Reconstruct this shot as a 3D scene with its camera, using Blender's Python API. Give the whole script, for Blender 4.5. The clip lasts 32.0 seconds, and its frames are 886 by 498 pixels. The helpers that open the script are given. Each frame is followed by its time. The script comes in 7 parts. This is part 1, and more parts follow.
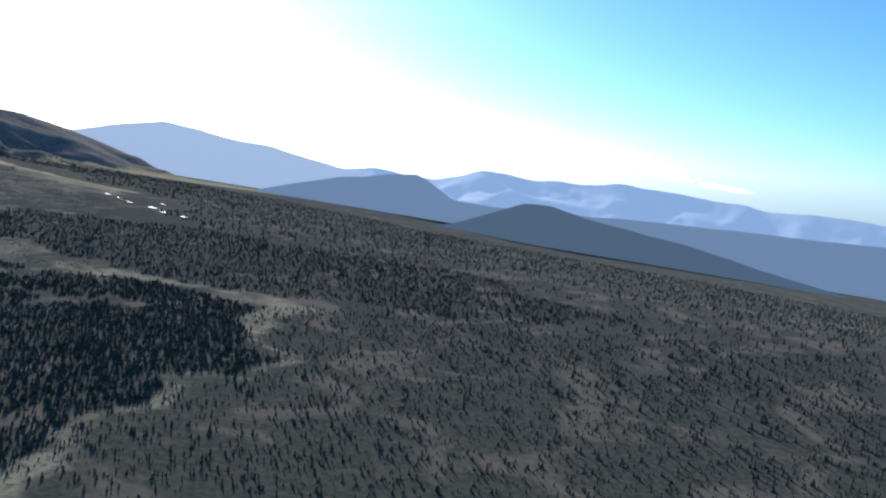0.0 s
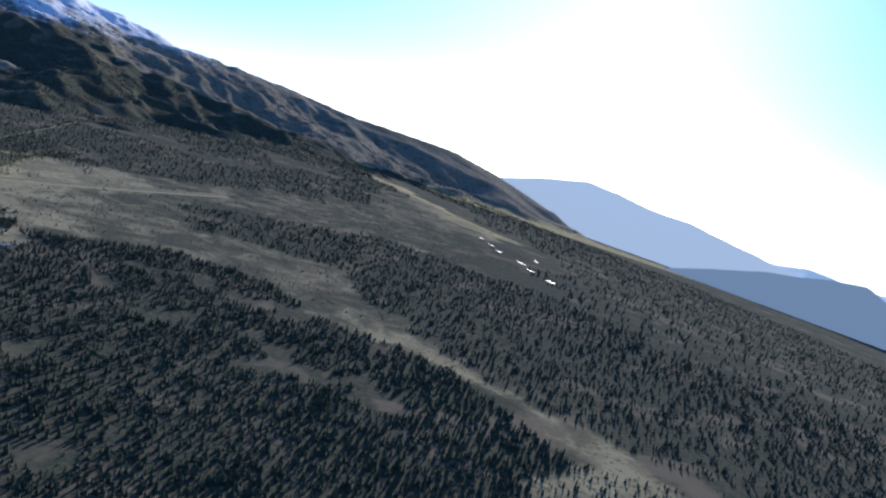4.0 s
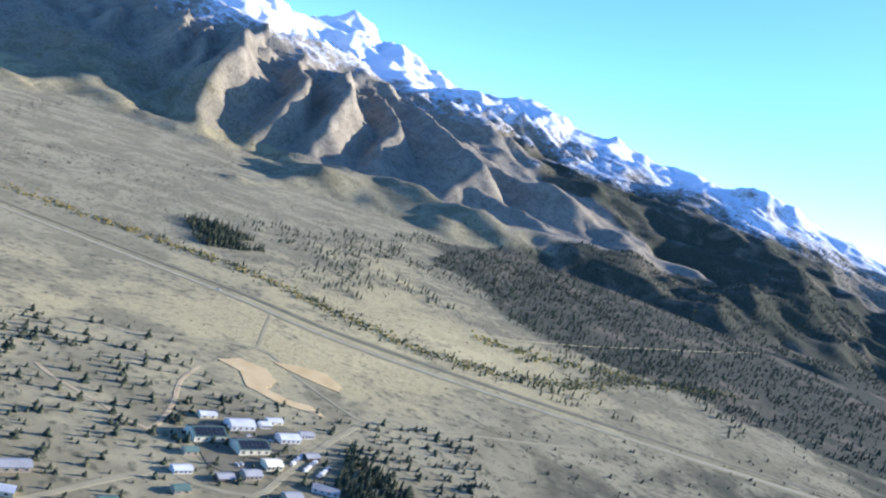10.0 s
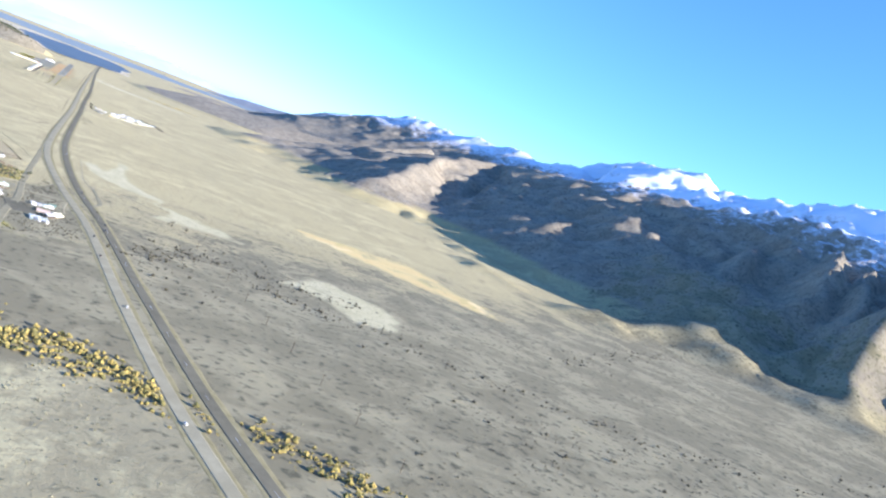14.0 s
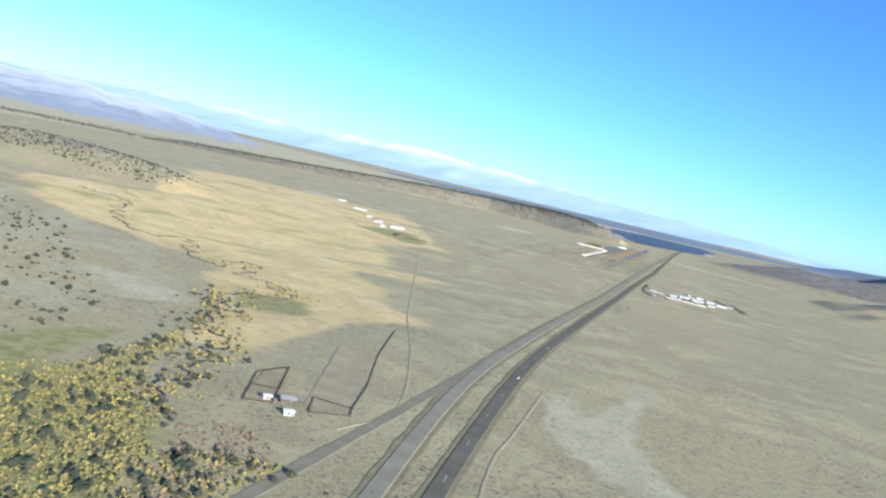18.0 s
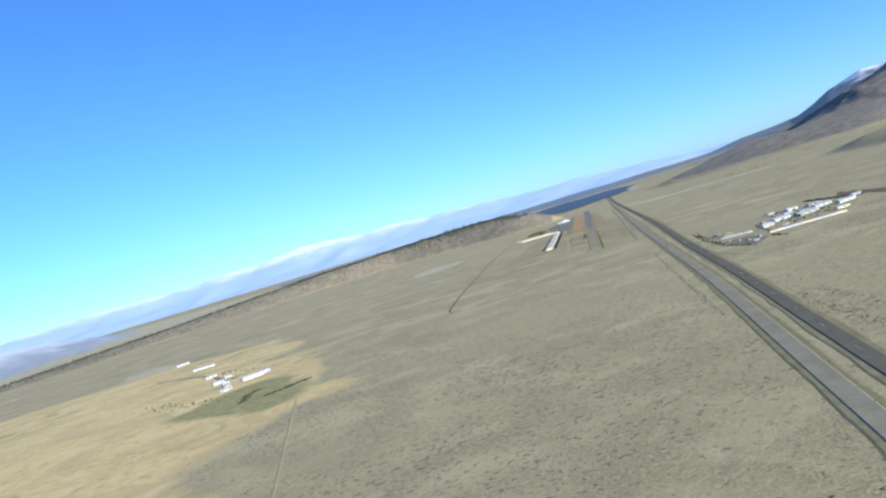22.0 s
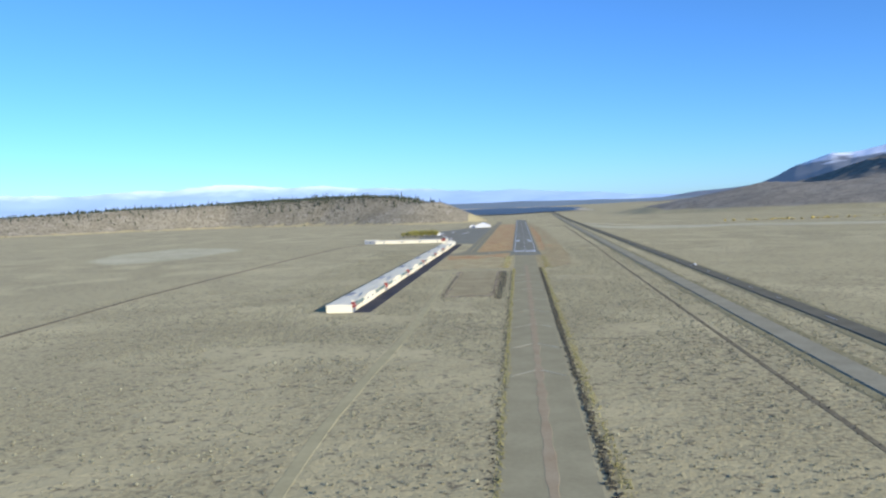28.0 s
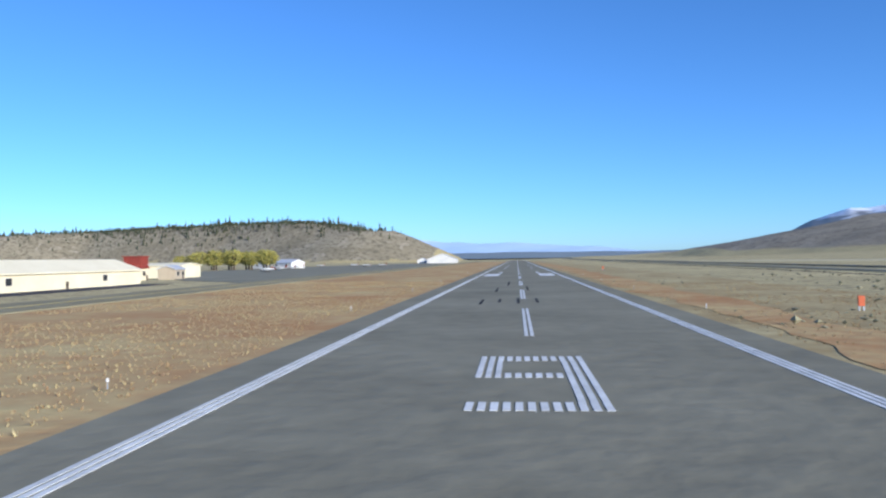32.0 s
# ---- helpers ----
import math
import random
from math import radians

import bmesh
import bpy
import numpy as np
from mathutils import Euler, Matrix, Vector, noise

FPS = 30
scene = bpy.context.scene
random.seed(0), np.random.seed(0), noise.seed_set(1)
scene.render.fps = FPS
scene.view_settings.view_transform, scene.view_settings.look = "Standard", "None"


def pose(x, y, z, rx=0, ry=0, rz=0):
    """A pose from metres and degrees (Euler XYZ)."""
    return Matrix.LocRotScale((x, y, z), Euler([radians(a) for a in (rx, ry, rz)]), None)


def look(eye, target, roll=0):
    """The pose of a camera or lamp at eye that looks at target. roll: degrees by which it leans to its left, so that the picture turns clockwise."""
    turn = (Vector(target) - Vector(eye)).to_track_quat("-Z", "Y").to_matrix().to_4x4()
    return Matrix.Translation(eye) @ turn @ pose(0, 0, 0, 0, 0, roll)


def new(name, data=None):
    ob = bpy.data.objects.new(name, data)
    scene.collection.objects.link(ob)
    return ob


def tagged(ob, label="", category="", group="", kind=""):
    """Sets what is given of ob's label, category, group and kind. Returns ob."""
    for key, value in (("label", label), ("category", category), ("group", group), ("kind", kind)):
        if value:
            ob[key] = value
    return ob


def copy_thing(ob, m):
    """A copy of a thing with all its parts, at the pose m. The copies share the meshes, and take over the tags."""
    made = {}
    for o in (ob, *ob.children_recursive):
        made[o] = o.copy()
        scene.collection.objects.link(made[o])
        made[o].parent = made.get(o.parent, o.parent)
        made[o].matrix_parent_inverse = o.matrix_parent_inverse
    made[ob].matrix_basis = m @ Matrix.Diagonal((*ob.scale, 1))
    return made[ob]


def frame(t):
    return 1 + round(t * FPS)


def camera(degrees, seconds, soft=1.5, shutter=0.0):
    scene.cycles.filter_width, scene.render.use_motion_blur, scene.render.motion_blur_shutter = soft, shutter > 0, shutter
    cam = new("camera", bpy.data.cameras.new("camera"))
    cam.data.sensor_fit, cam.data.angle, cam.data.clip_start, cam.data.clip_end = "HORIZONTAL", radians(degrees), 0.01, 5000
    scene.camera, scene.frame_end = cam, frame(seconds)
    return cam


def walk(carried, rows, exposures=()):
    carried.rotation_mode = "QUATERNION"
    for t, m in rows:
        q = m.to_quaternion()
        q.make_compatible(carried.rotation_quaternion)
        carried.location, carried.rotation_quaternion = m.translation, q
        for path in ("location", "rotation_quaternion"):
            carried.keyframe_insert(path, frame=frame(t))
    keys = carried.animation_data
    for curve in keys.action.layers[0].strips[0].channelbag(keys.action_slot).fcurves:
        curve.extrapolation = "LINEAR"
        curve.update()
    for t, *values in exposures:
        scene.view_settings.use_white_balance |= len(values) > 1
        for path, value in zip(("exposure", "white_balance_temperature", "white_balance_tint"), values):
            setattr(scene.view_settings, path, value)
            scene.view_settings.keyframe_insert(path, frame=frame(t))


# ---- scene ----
# An airport valley at one tenth of its true size: 1 unit of the plan is 10 m of ground.
# +y runs along the runway from its threshold at the origin, +x to the right of it.
cam = camera(57.7, 32.0, soft=2.3)
PATH = [
    (0, (-274.846, -464.986, 57.420), (-251.510, -508.700, 50.748), 6.84),
    (0.5, (-269.447, -476.986, 56.135), (-244.622, -519.883, 49.533), 11.51),
    (1, (-263.501, -488.803, 54.891), (-236.811, -530.570, 48.319), 15.47),
    (1.5, (-257.087, -499.456, 53.770), (-227.802, -539.438, 47.153), 17.99),
    (2, (-249.799, -509.522, 52.776), (-217.729, -547.309, 46.167), 19.24),
    (2.5, (-241.747, -519.579, 52.087), (-207.165, -555.117, 45.673), 19.37),
    (3, (-232.807, -529.415, 51.397), (-195.675, -562.259, 44.875), 18.38),
    (3.5, (-223.280, -538.518, 50.719), (-183.729, -568.351, 43.959), 16.78),
    (4, (-213.377, -546.916, 50.019), (-171.663, -573.590, 43.064), 15.07),
    (4.5, (-203.007, -554.353, 49.094), (-159.456, -577.915, 42.158), 13.76),
    (5, (-191.010, -559.400, 47.469), (-145.970, -580.108, 40.940), 13.35),
    (5.5, (-179.681, -565.774, 45.677), (-133.419, -583.483, 38.883), 15.47),
    (6, (-167.540, -570.985, 44.275), (-120.172, -585.517, 37.556), 15.42),
    (6.5, (-155.091, -575.113, 42.727), (-106.751, -586.243, 36.451), 15.60),
    (7, (-142.419, -578.030, 41.155), (-93.423, -585.567, 34.631), 14.95),
    (7.5, (-129.282, -579.685, 39.658), (-79.916, -583.907, 32.939), 15.21),
    (8, (-116.487, -580.573, 38.379), (-66.969, -581.559, 31.521), 14.57),
    (8.5, (-103.877, -580.517, 37.307), (-54.429, -577.601, 30.490), 15.30),
    (9, (-91.082, -579.666, 36.009), (-41.977, -572.888, 29.472), 16.35),
    (9.5, (-78.447, -577.593, 34.738), (-30.000, -567.019, 28.324), 19.94),
    (10, (-66.289, -574.596, 33.592), (-18.937, -559.537, 28.020), 20.59),
    (10.5, (-53.987, -570.262, 32.392), (-8.429, -550.362, 27.053), 21.52),
    (11, (-42.011, -564.444, 31.101), (1.565, -540.491, 25.864), 21.71),
    (11.5, (-30.593, -557.398, 29.720), (10.296, -529.054, 24.751), 20.11),
    (12, (-20.286, -549.331, 28.815), (17.584, -517.061, 23.869), 19.02),
    (12.5, (-10.842, -540.561, 28.080), (23.839, -504.822, 23.610), 20.33),
    (13, (-2.374, -531.173, 27.362), (28.748, -492.330, 22.613), 22.57),
    (13.5, (5.112, -520.800, 26.576), (32.102, -478.883, 22.763), 22.22),
    (14, (11.711, -509.995, 25.762), (33.737, -465.302, 21.592), 21.59),
    (14.5, (18.182, -499.525, 24.837), (35.491, -452.885, 19.831), 21.88),
    (15, (23.190, -486.734, 23.959), (35.879, -438.673, 18.559), 22.20),
    (15.5, (26.804, -472.336, 23.102), (34.973, -423.314, 17.617), 22.33),
    (16, (29.092, -457.045, 22.242), (32.831, -407.478, 16.848), 22.01),
    (16.5, (30.124, -441.576, 21.354), (29.504, -391.858, 16.096), 21.02),
    (17, (29.968, -426.644, 20.415), (25.042, -377.160, 15.205), 19.13),
    (17.5, (28.648, -411.865, 19.573), (18.430, -363.155, 14.785), 16.79),
    (18, (26.175, -396.378, 18.475), (12.108, -348.597, 14.109), 13.21),
    (18.5, (22.825, -381.719, 17.856), (6.173, -334.716, 14.190), 11.03),
    (19, (19.011, -367.531, 17.331), (1.331, -320.847, 14.498), 8.68),
    (19.5, (14.781, -353.414, 17.070), (-3.366, -306.890, 14.575), 2.52),
    (20, (11.172, -339.350, 16.538), (-7.564, -293.060, 14.057), -1.96),
    (20.5, (7.533, -325.707, 15.843), (-10.519, -279.133, 13.614), -7.40),
    (21, (4.557, -312.905, 15.011), (-11.436, -265.551, 13.653), -12.74),
    (21.5, (1.819, -299.775, 14.368), (-10.627, -251.368, 13.023), -16.77),
    (22, (0.036, -286.395, 13.770), (-9.019, -237.234, 12.669), -16.64),
    (22.5, (-1.207, -273.139, 13.422), (-6.600, -223.490, 10.981), -20.00),
    (23, (-2.165, -260.192, 13.124), (-7.932, -210.548, 11.619), -12.67),
    (23.5, (-1.870, -247.281, 12.767), (-7.371, -197.670, 9.847), -9.91),
    (24, (-1.402, -234.252, 12.403), (-5.900, -184.564, 9.102), 0.34),
    (24.5, (-0.732, -221.628, 12.059), (-4.984, -171.901, 9.035), -1.74),
    (25, (-0.190, -208.546, 11.531), (-4.474, -158.906, 7.343), -1.67),
    (25.5, (-0.511, -192.119, 11.162), (-4.453, -142.406, 7.549), 1.95),
    (26, (-0.762, -174.747, 10.518), (-4.937, -125.032, 7.198), 2.91),
    (26.5, (-0.928, -157.281, 9.682), (-5.605, -107.603, 6.487), 2.11),
    (27, (-0.987, -140.573, 8.738), (-6.132, -90.937, 5.612), 0.45),
    (27.5, (-0.924, -125.476, 7.771), (-6.198, -75.845, 4.770), -1.16),
    (28, (-0.718, -112.839, 6.865), (-5.478, -63.140, 4.157), -1.82),
    (28.5, (-0.733, -99.465, 6.032), (-5.117, -49.724, 3.450), -2.63),
    (29, (-0.706, -86.411, 5.175), (-4.419, -36.621, 2.494), -2.03),
    (29.5, (-0.572, -70.884, 4.226), (-4.077, -21.063, 1.865), -2.33),
    (30, (-0.307, -54.035, 3.111), (-4.391, -4.260, 0.721), -1.00),
    (30.5, (-0.636, -39.677, 2.374), (-5.015, 10.088, 0.293), -0.47),
    (31, (-0.144, -25.401, 1.652), (-4.801, 24.352, -0.077), -1.91),
    (31.5, (-0.162, -10.840, 1.080), (-4.349, 38.975, 0.132), -1.75),
    (32, (-0.096, 2.132, 0.667), (-4.644, 51.921, 1.277), -0.76),
]
walk(cam, [(t, look(eye, target, roll)) for t, eye, target, roll in PATH],
     exposures=[(0, 0.5, 5200, 13), (5, 0.5, 5250, 13), (7, 0.95, 5300, 12), (9, 1.35, 5350, 12), (11, 1.45, 5350, 12), (13, 1.6, 5400, 13), (14.5, 1.55, 5400, 13), (17, 1.1, 5350, 9), (20, 0.62, 5300, 9), (28, 0.55, 5300, 9), (32, 0.5, 5300, 9)])

# ---- light ----
SUN_AZ, SUN_EL = radians(132), radians(17)
world = bpy.data.worlds.new("sky")
scene.world = world
world.use_nodes = True
wn = world.node_tree.nodes
sky = wn.new("ShaderNodeTexSky")
sky.sky_type, sky.sun_disc = "NISHITA", False
sky.sun_elevation, sky.sun_rotation = SUN_EL, SUN_AZ
sky.altitude, sky.air_density, sky.dust_density, sky.ozone_density = 2200, 1.0, 1.8, 4.0
wn["Background"].inputs["Strength"].default_value = 0.105
tone = wn.new("ShaderNodeMix")
tone.data_type, tone.blend_type = "RGBA", "MULTIPLY"
tone.inputs["Factor"].default_value = 1.0
tone.inputs[7].default_value = (0.86, 1.0, 1.14, 1)
world.node_tree.links.new(sky.outputs[0], tone.inputs[6])
world.node_tree.links.new(tone.outputs[2], wn["Background"].inputs["Color"])
sun_data = bpy.data.lights.new("sun", "SUN")
sun_data.energy, sun_data.angle, sun_data.color = 5.0, radians(0.5), (1.0, 0.86, 0.69)
sun = new("sun", sun_data)
sun_from = Vector((math.sin(SUN_AZ) * math.cos(SUN_EL), math.cos(SUN_AZ) * math.cos(SUN_EL), math.sin(SUN_EL)))
sun.matrix_world = look(sun_from * 300, (0, 0, 0))


# ---- materials ----
def material(name):
    m = bpy.data.materials.new(name)
    m.use_nodes = True
    return m, m.node_tree.nodes, m.node_tree.links, m.node_tree.nodes["Principled BSDF"]


def paint(name, a, b, scale=3.0, rough=0.8, metal=0.0, bump=0.0, spread=0.5):
    """A worn surface between two colours, at two scales of noise, varied from object to object."""
    m, n, l, p = material(name)
    geo = n.new("ShaderNodeNewGeometry")
    big, fine = n.new("ShaderNodeTexNoise"), n.new("ShaderNodeTexNoise")
    big.inputs["Scale"].default_value, fine.inputs["Scale"].default_value = scale, scale * 9
    big.inputs["Detail"].default_value, fine.inputs["Detail"].default_value = 4, 3
    for t in (big, fine):
        l.new(geo.outputs["Position"], t.inputs["Vector"])
    mix = n.new("ShaderNodeMath")
    mix.operation = "ADD"
    half = n.new("ShaderNodeMath")
    half.operation, half.inputs[1].default_value = "MULTIPLY", 0.5
    l.new(fine.outputs["Fac"], half.inputs[0])
    l.new(big.outputs["Fac"], mix.inputs[0])
    l.new(half.outputs[0], mix.inputs[1])
    info = n.new("ShaderNodeObjectInfo")
    vary = n.new("ShaderNodeMath")
    vary.operation, vary.inputs[1].default_value, vary.inputs[2].default_value = "MULTIPLY_ADD", 0.2, -0.1
    l.new(info.outputs["Random"], vary.inputs[0])
    total = n.new("ShaderNodeMath")
    total.operation = "ADD"
    l.new(mix.outputs[0], total.inputs[0])
    l.new(vary.outputs[0], total.inputs[1])
    ramp = n.new("ShaderNodeValToRGB")
    ramp.color_ramp.elements[0].position, ramp.color_ramp.elements[1].position = 0.75 - spread / 2, 0.75 + spread / 2
    ramp.color_ramp.elements[0].color, ramp.color_ramp.elements[1].color = (*a, 1), (*b, 1)
    l.new(total.outputs[0], ramp.inputs[0])
    l.new(ramp.outputs[0], p.inputs["Base Color"])
    p.inputs["Roughness"].default_value, p.inputs["Metallic"].default_value = rough, metal
    p.inputs["Specular IOR Level"].default_value = 0.05 if rough > 0.84 else 0.25
    if bump:
        b_ = n.new("ShaderNodeBump")
        b_.inputs["Strength"].default_value, b_.inputs["Distance"].default_value = bump, 0.05
        l.new(fine.outputs["Fac"], b_.inputs["Height"])
        l.new(b_.outputs[0], p.inputs["Normal"])
    return m


def island_paint(name, stops, rough=0.9, fine=6.0):
    """Leaves, bushes and stones joined into one mesh: a colour for each island, with a little grain."""
    m, n, l, p = material(name)
    geo = n.new("ShaderNodeNewGeometry")
    ramp = n.new("ShaderNodeValToRGB")
    els = ramp.color_ramp.elements
    while len(els) < len(stops):
        els.new(0.5)
    for e, (pos, col) in zip(els, stops):
        e.position, e.color = pos, (*col, 1)
    l.new(geo.outputs["Random Per Island"], ramp.inputs[0])
    tex = n.new("ShaderNodeTexNoise")
    tex.inputs["Scale"].default_value = fine
    l.new(geo.outputs["Position"], tex.inputs["Vector"])
    hsv = n.new("ShaderNodeHueSaturation")
    rng = n.new("ShaderNodeMapRange")
    rng.inputs["To Min"].default_value, rng.inputs["To Max"].default_value = 0.6, 1.4
    l.new(tex.outputs["Fac"], rng.inputs["Value"])
    l.new(rng.outputs[0], hsv.inputs["Value"])
    l.new(ramp.outputs[0], hsv.inputs["Color"])
    l.new(hsv.outputs[0], p.inputs["Base Color"])
    p.inputs["Roughness"].default_value = rough
    p.inputs["Specular IOR Level"].default_value = 0.04
    # Bluish sheen puts a faint haze veil on plants seen at grazing angles.
    p.inputs["Sheen Weight"].default_value, p.inputs["Sheen Roughness"].default_value = 0.10, 0.6
    p.inputs["Sheen Tint"].default_value = (0.86, 0.93, 1.0, 1)
    return m


def ground_material():
    m, n, l, p = material("valley_ground")
    geo = n.new("ShaderNodeNewGeometry")
    pos = geo.outputs["Position"]
    sep = n.new("ShaderNodeSeparateXYZ")
    l.new(pos, sep.inputs[0])
    nrm = n.new("ShaderNodeSeparateXYZ")
    l.new(geo.outputs["True Normal"], nrm.inputs[0])

    def tex(scale, detail=5.0, rough=0.55, warp=0.0):
        t = n.new("ShaderNodeTexNoise")
        t.inputs["Scale"].default_value, t.inputs["Detail"].default_value = scale, detail
        t.inputs["Roughness"].default_value, t.inputs["Distortion"].default_value = rough, warp
        l.new(pos, t.inputs["Vector"])
        return t.outputs["Fac"]

    def ramp(v, lo, hi):
        r = n.new("ShaderNodeMapRange")
        r.interpolation_type = "SMOOTHSTEP"
        r.inputs["From Min"].default_value, r.inputs["From Max"].default_value = lo, hi
        l.new(v, r.inputs["Value"])
        return r.outputs[0]

    def op(kind, a, b):
        o = n.new("ShaderNodeMath")
        o.operation = kind
        for s, v in zip(o.inputs, (a, b)):
            if isinstance(v, (int, float)):
                s.default_value = v
            else:
                l.new(v, s)
        return o.outputs[0]

    def blend(f, a, b):
        x = n.new("ShaderNodeMix")
        x.data_type = "RGBA"
        l.new(f, x.inputs["Factor"])
        for s, v in zip((x.inputs[6], x.inputs[7]), (a, b)):
            if isinstance(v, tuple):
                s.default_value = (*v, 1)
            else:
                l.new(v, s)
        return x.outputs[2]

    def mask(name):
        a = n.new("ShaderNodeAttribute")
        a.attribute_name = name
        return a.outputs["Fac"]

    broad, mid, small, speck = tex(0.018), tex(0.11, 6, 0.6, 0.6), tex(0.9, 4), tex(5.0, 3, 0.7)
    sage = blend(ramp(speck, 0.42, 0.6), SAGE_A, SAGE_B)
    sage = blend(ramp(mid, 0.4, 0.68), sage, SAGE_C)
    sage = blend(ramp(broad, 0.46, 0.62), sage, blend(ramp(small, 0.35, 0.65), SAGE_D, SAGE_A))
    dapple = tex(2.2, 4, 0.65, 0.4)
    sage = blend(ramp(op("ADD", dapple, op("MULTIPLY", tex(0.05, 4), 0.25)), 0.66, 0.82), sage, (0.17, 0.14, 0.08))
    gold = blend(ramp(mid, 0.35, 0.65), (0.77, 0.585, 0.24), (0.62, 0.465, 0.195))
    gold = blend(ramp(small, 0.5, 0.75), gold, (0.50, 0.38, 0.15))
    gold = blend(ramp(tex(0.06, 5, 0.6, 1.2), 0.54, 0.70), gold, (0.42, 0.36, 0.12))
    gold = blend(ramp(tex(0.09, 4, 0.6, 0.8), 0.56, 0.70), gold, (0.74, 0.58, 0.28))
    green = blend(ramp(small, 0.35, 0.65), (0.27, 0.25, 0.085), (0.40, 0.35, 0.13))
    pale = blend(ramp(mid, 0.35, 0.7), (0.58, 0.515, 0.30), (0.46, 0.405, 0.225))
    pale = blend(ramp(tex(1.3, 5, 0.65, 1.5), 0.52, 0.64), pale, (0.34, 0.30, 0.17))
    scrub = blend(ramp(mid, 0.38, 0.6), (0.30, 0.262, 0.152), (0.205, 0.178, 0.102))
    scrub = blend(ramp(small, 0.52, 0.70), scrub, (0.10, 0.092, 0.054))
    wood = blend(ramp(small, 0.35, 0.65), (0.042, 0.05, 0.030), (0.088, 0.08, 0.05))
    wood = blend(ramp(tex(0.05, 5, 0.6, 0.8), 0.5, 0.66), wood, (0.15, 0.125, 0.08))
    rock = blend(ramp(mid, 0.35, 0.65), (0.24, 0.205, 0.145), (0.33, 0.285, 0.205))
    rock = blend(ramp(small, 0.5, 0.75), rock, (0.15, 0.127, 0.092))
    rock = blend(ramp(tex(0.3, 5, 0.6, 1.0), 0.52, 0.66), rock, (0.18, 0.152, 0.112))
    col = blend(ramp(op("ADD", mask("rock"), op("MULTIPLY", op("SUBTRACT", mid, 0.5), 0.5)), 0.35, 0.65), sage, rock)
    bluff = blend(ramp(mid, 0.35, 0.65), (0.235, 0.20, 0.128), (0.31, 0.268, 0.178))
    bluff = blend(ramp(small, 0.46, 0.66), bluff, (0.15, 0.128, 0.085))
    bluff = blend(ramp(tex(0.22, 5, 0.65, 1.4), 0.56, 0.68), bluff, (0.36, 0.31, 0.225))
    for name, c in (("bluff", bluff), ("scrub", scrub), ("pale", pale), ("meadow", gold), ("green", green), ("woods", wood)):
        f = ramp(op("ADD", op("ADD", mask(name), op("MULTIPLY", op("SUBTRACT", small, 0.5), 0.5)), op("MULTIPLY", op("SUBTRACT", mid, 0.5), 0.8 if name == "woods" else 1.3)), 0.3, 0.7)
        col = blend(f, col, c)
    line = op("ADD", sep.outputs[2], op("ADD", op("MULTIPLY", op("SUBTRACT", tex(0.02, 6, 0.65), 0.5), 55),
                                          op("MULTIPLY", op("SUBTRACT", nrm.outputs[2], 0.8), 40)))
    snow = op("MULTIPLY", ramp(op("ADD", line, op("MULTIPLY", op("SUBTRACT", tex(0.35, 6, 0.7, 0.8), 0.5), 50)), 57, 78), mask("rock"))
    col = blend(snow, col, (0.82, 0.84, 0.88))
    l.new(col, p.inputs["Base Color"])
    p.inputs["Roughness"].default_value = 1.0
    p.inputs["Specular IOR Level"].default_value = 0.0
    # Faint bluish sheen stands in for haze over ground seen at a low slant.
    p.inputs["Sheen Weight"].default_value, p.inputs["Sheen Roughness"].default_value = 0.035, 0.6
    p.inputs["Sheen Tint"].default_value = (0.9, 0.95, 1.0, 1)
    bump = n.new("ShaderNodeBump")
    bump.inputs["Strength"].default_value, bump.inputs["Distance"].default_value = 0.6, 0.12
    l.new(op("ADD", op("MULTIPLY", speck, 0.5), small), bump.inputs["Height"])
    l.new(bump.outputs[0], p.inputs["Normal"])
    return m


SAGE_A, SAGE_B, SAGE_C, SAGE_D = (0.465, 0.388, 0.192), (0.315, 0.262, 0.13), (0.525, 0.438, 0.22), (0.41, 0.342, 0.17)
M_GROUND = ground_material()
M_ASPHALT = paint("old_asphalt", (0.19, 0.178, 0.128), (0.30, 0.282, 0.204), 0.5, 0.9, bump=0.25, spread=0.7)
M_NEWROAD = paint("dark_highway", (0.14, 0.126, 0.083), (0.205, 0.184, 0.122), 0.5, 0.9, bump=0.2)
M_OLDPAVE = paint("cracked_old_pavement", (0.27, 0.233, 0.13), (0.385, 0.335, 0.19), 0.7, 0.95, bump=0.1, spread=0.7)
M_SOIL = paint("scraped_soil", (0.30, 0.24, 0.125), (0.48, 0.40, 0.215), 0.5, 1.0, bump=0.35, spread=0.6)
M_PADDOCK = paint("grazed_ground", (0.38, 0.31, 0.175), (0.50, 0.41, 0.23), 0.5, 1.0, bump=0.5)
M_TAN = paint("tan_track", (0.38, 0.32, 0.19), (0.46, 0.39, 0.235), 0.6, 1.0, bump=0.4)
M_VERGE = paint("weedy_verge", (0.25, 0.215, 0.108), (0.37, 0.32, 0.17), 0.8, 1.0, bump=0.4)
M_PALEROAD = paint("pale_old_road", (0.30, 0.268, 0.172), (0.40, 0.358, 0.235), 0.5, 0.95, bump=0.2)
M_FAINT = paint("faint_track", (0.38, 0.325, 0.17), (0.50, 0.43, 0.225), 0.6, 1.0)
M_DITCH = paint("dry_ditch", (0.14, 0.115, 0.07), (0.25, 0.21, 0.125), 0.8, 1.0, bump=0.5)
M_TAR = paint("dark_asphalt", (0.05, 0.05, 0.055), (0.085, 0.08, 0.08), 0.6, 0.9, bump=0.2)
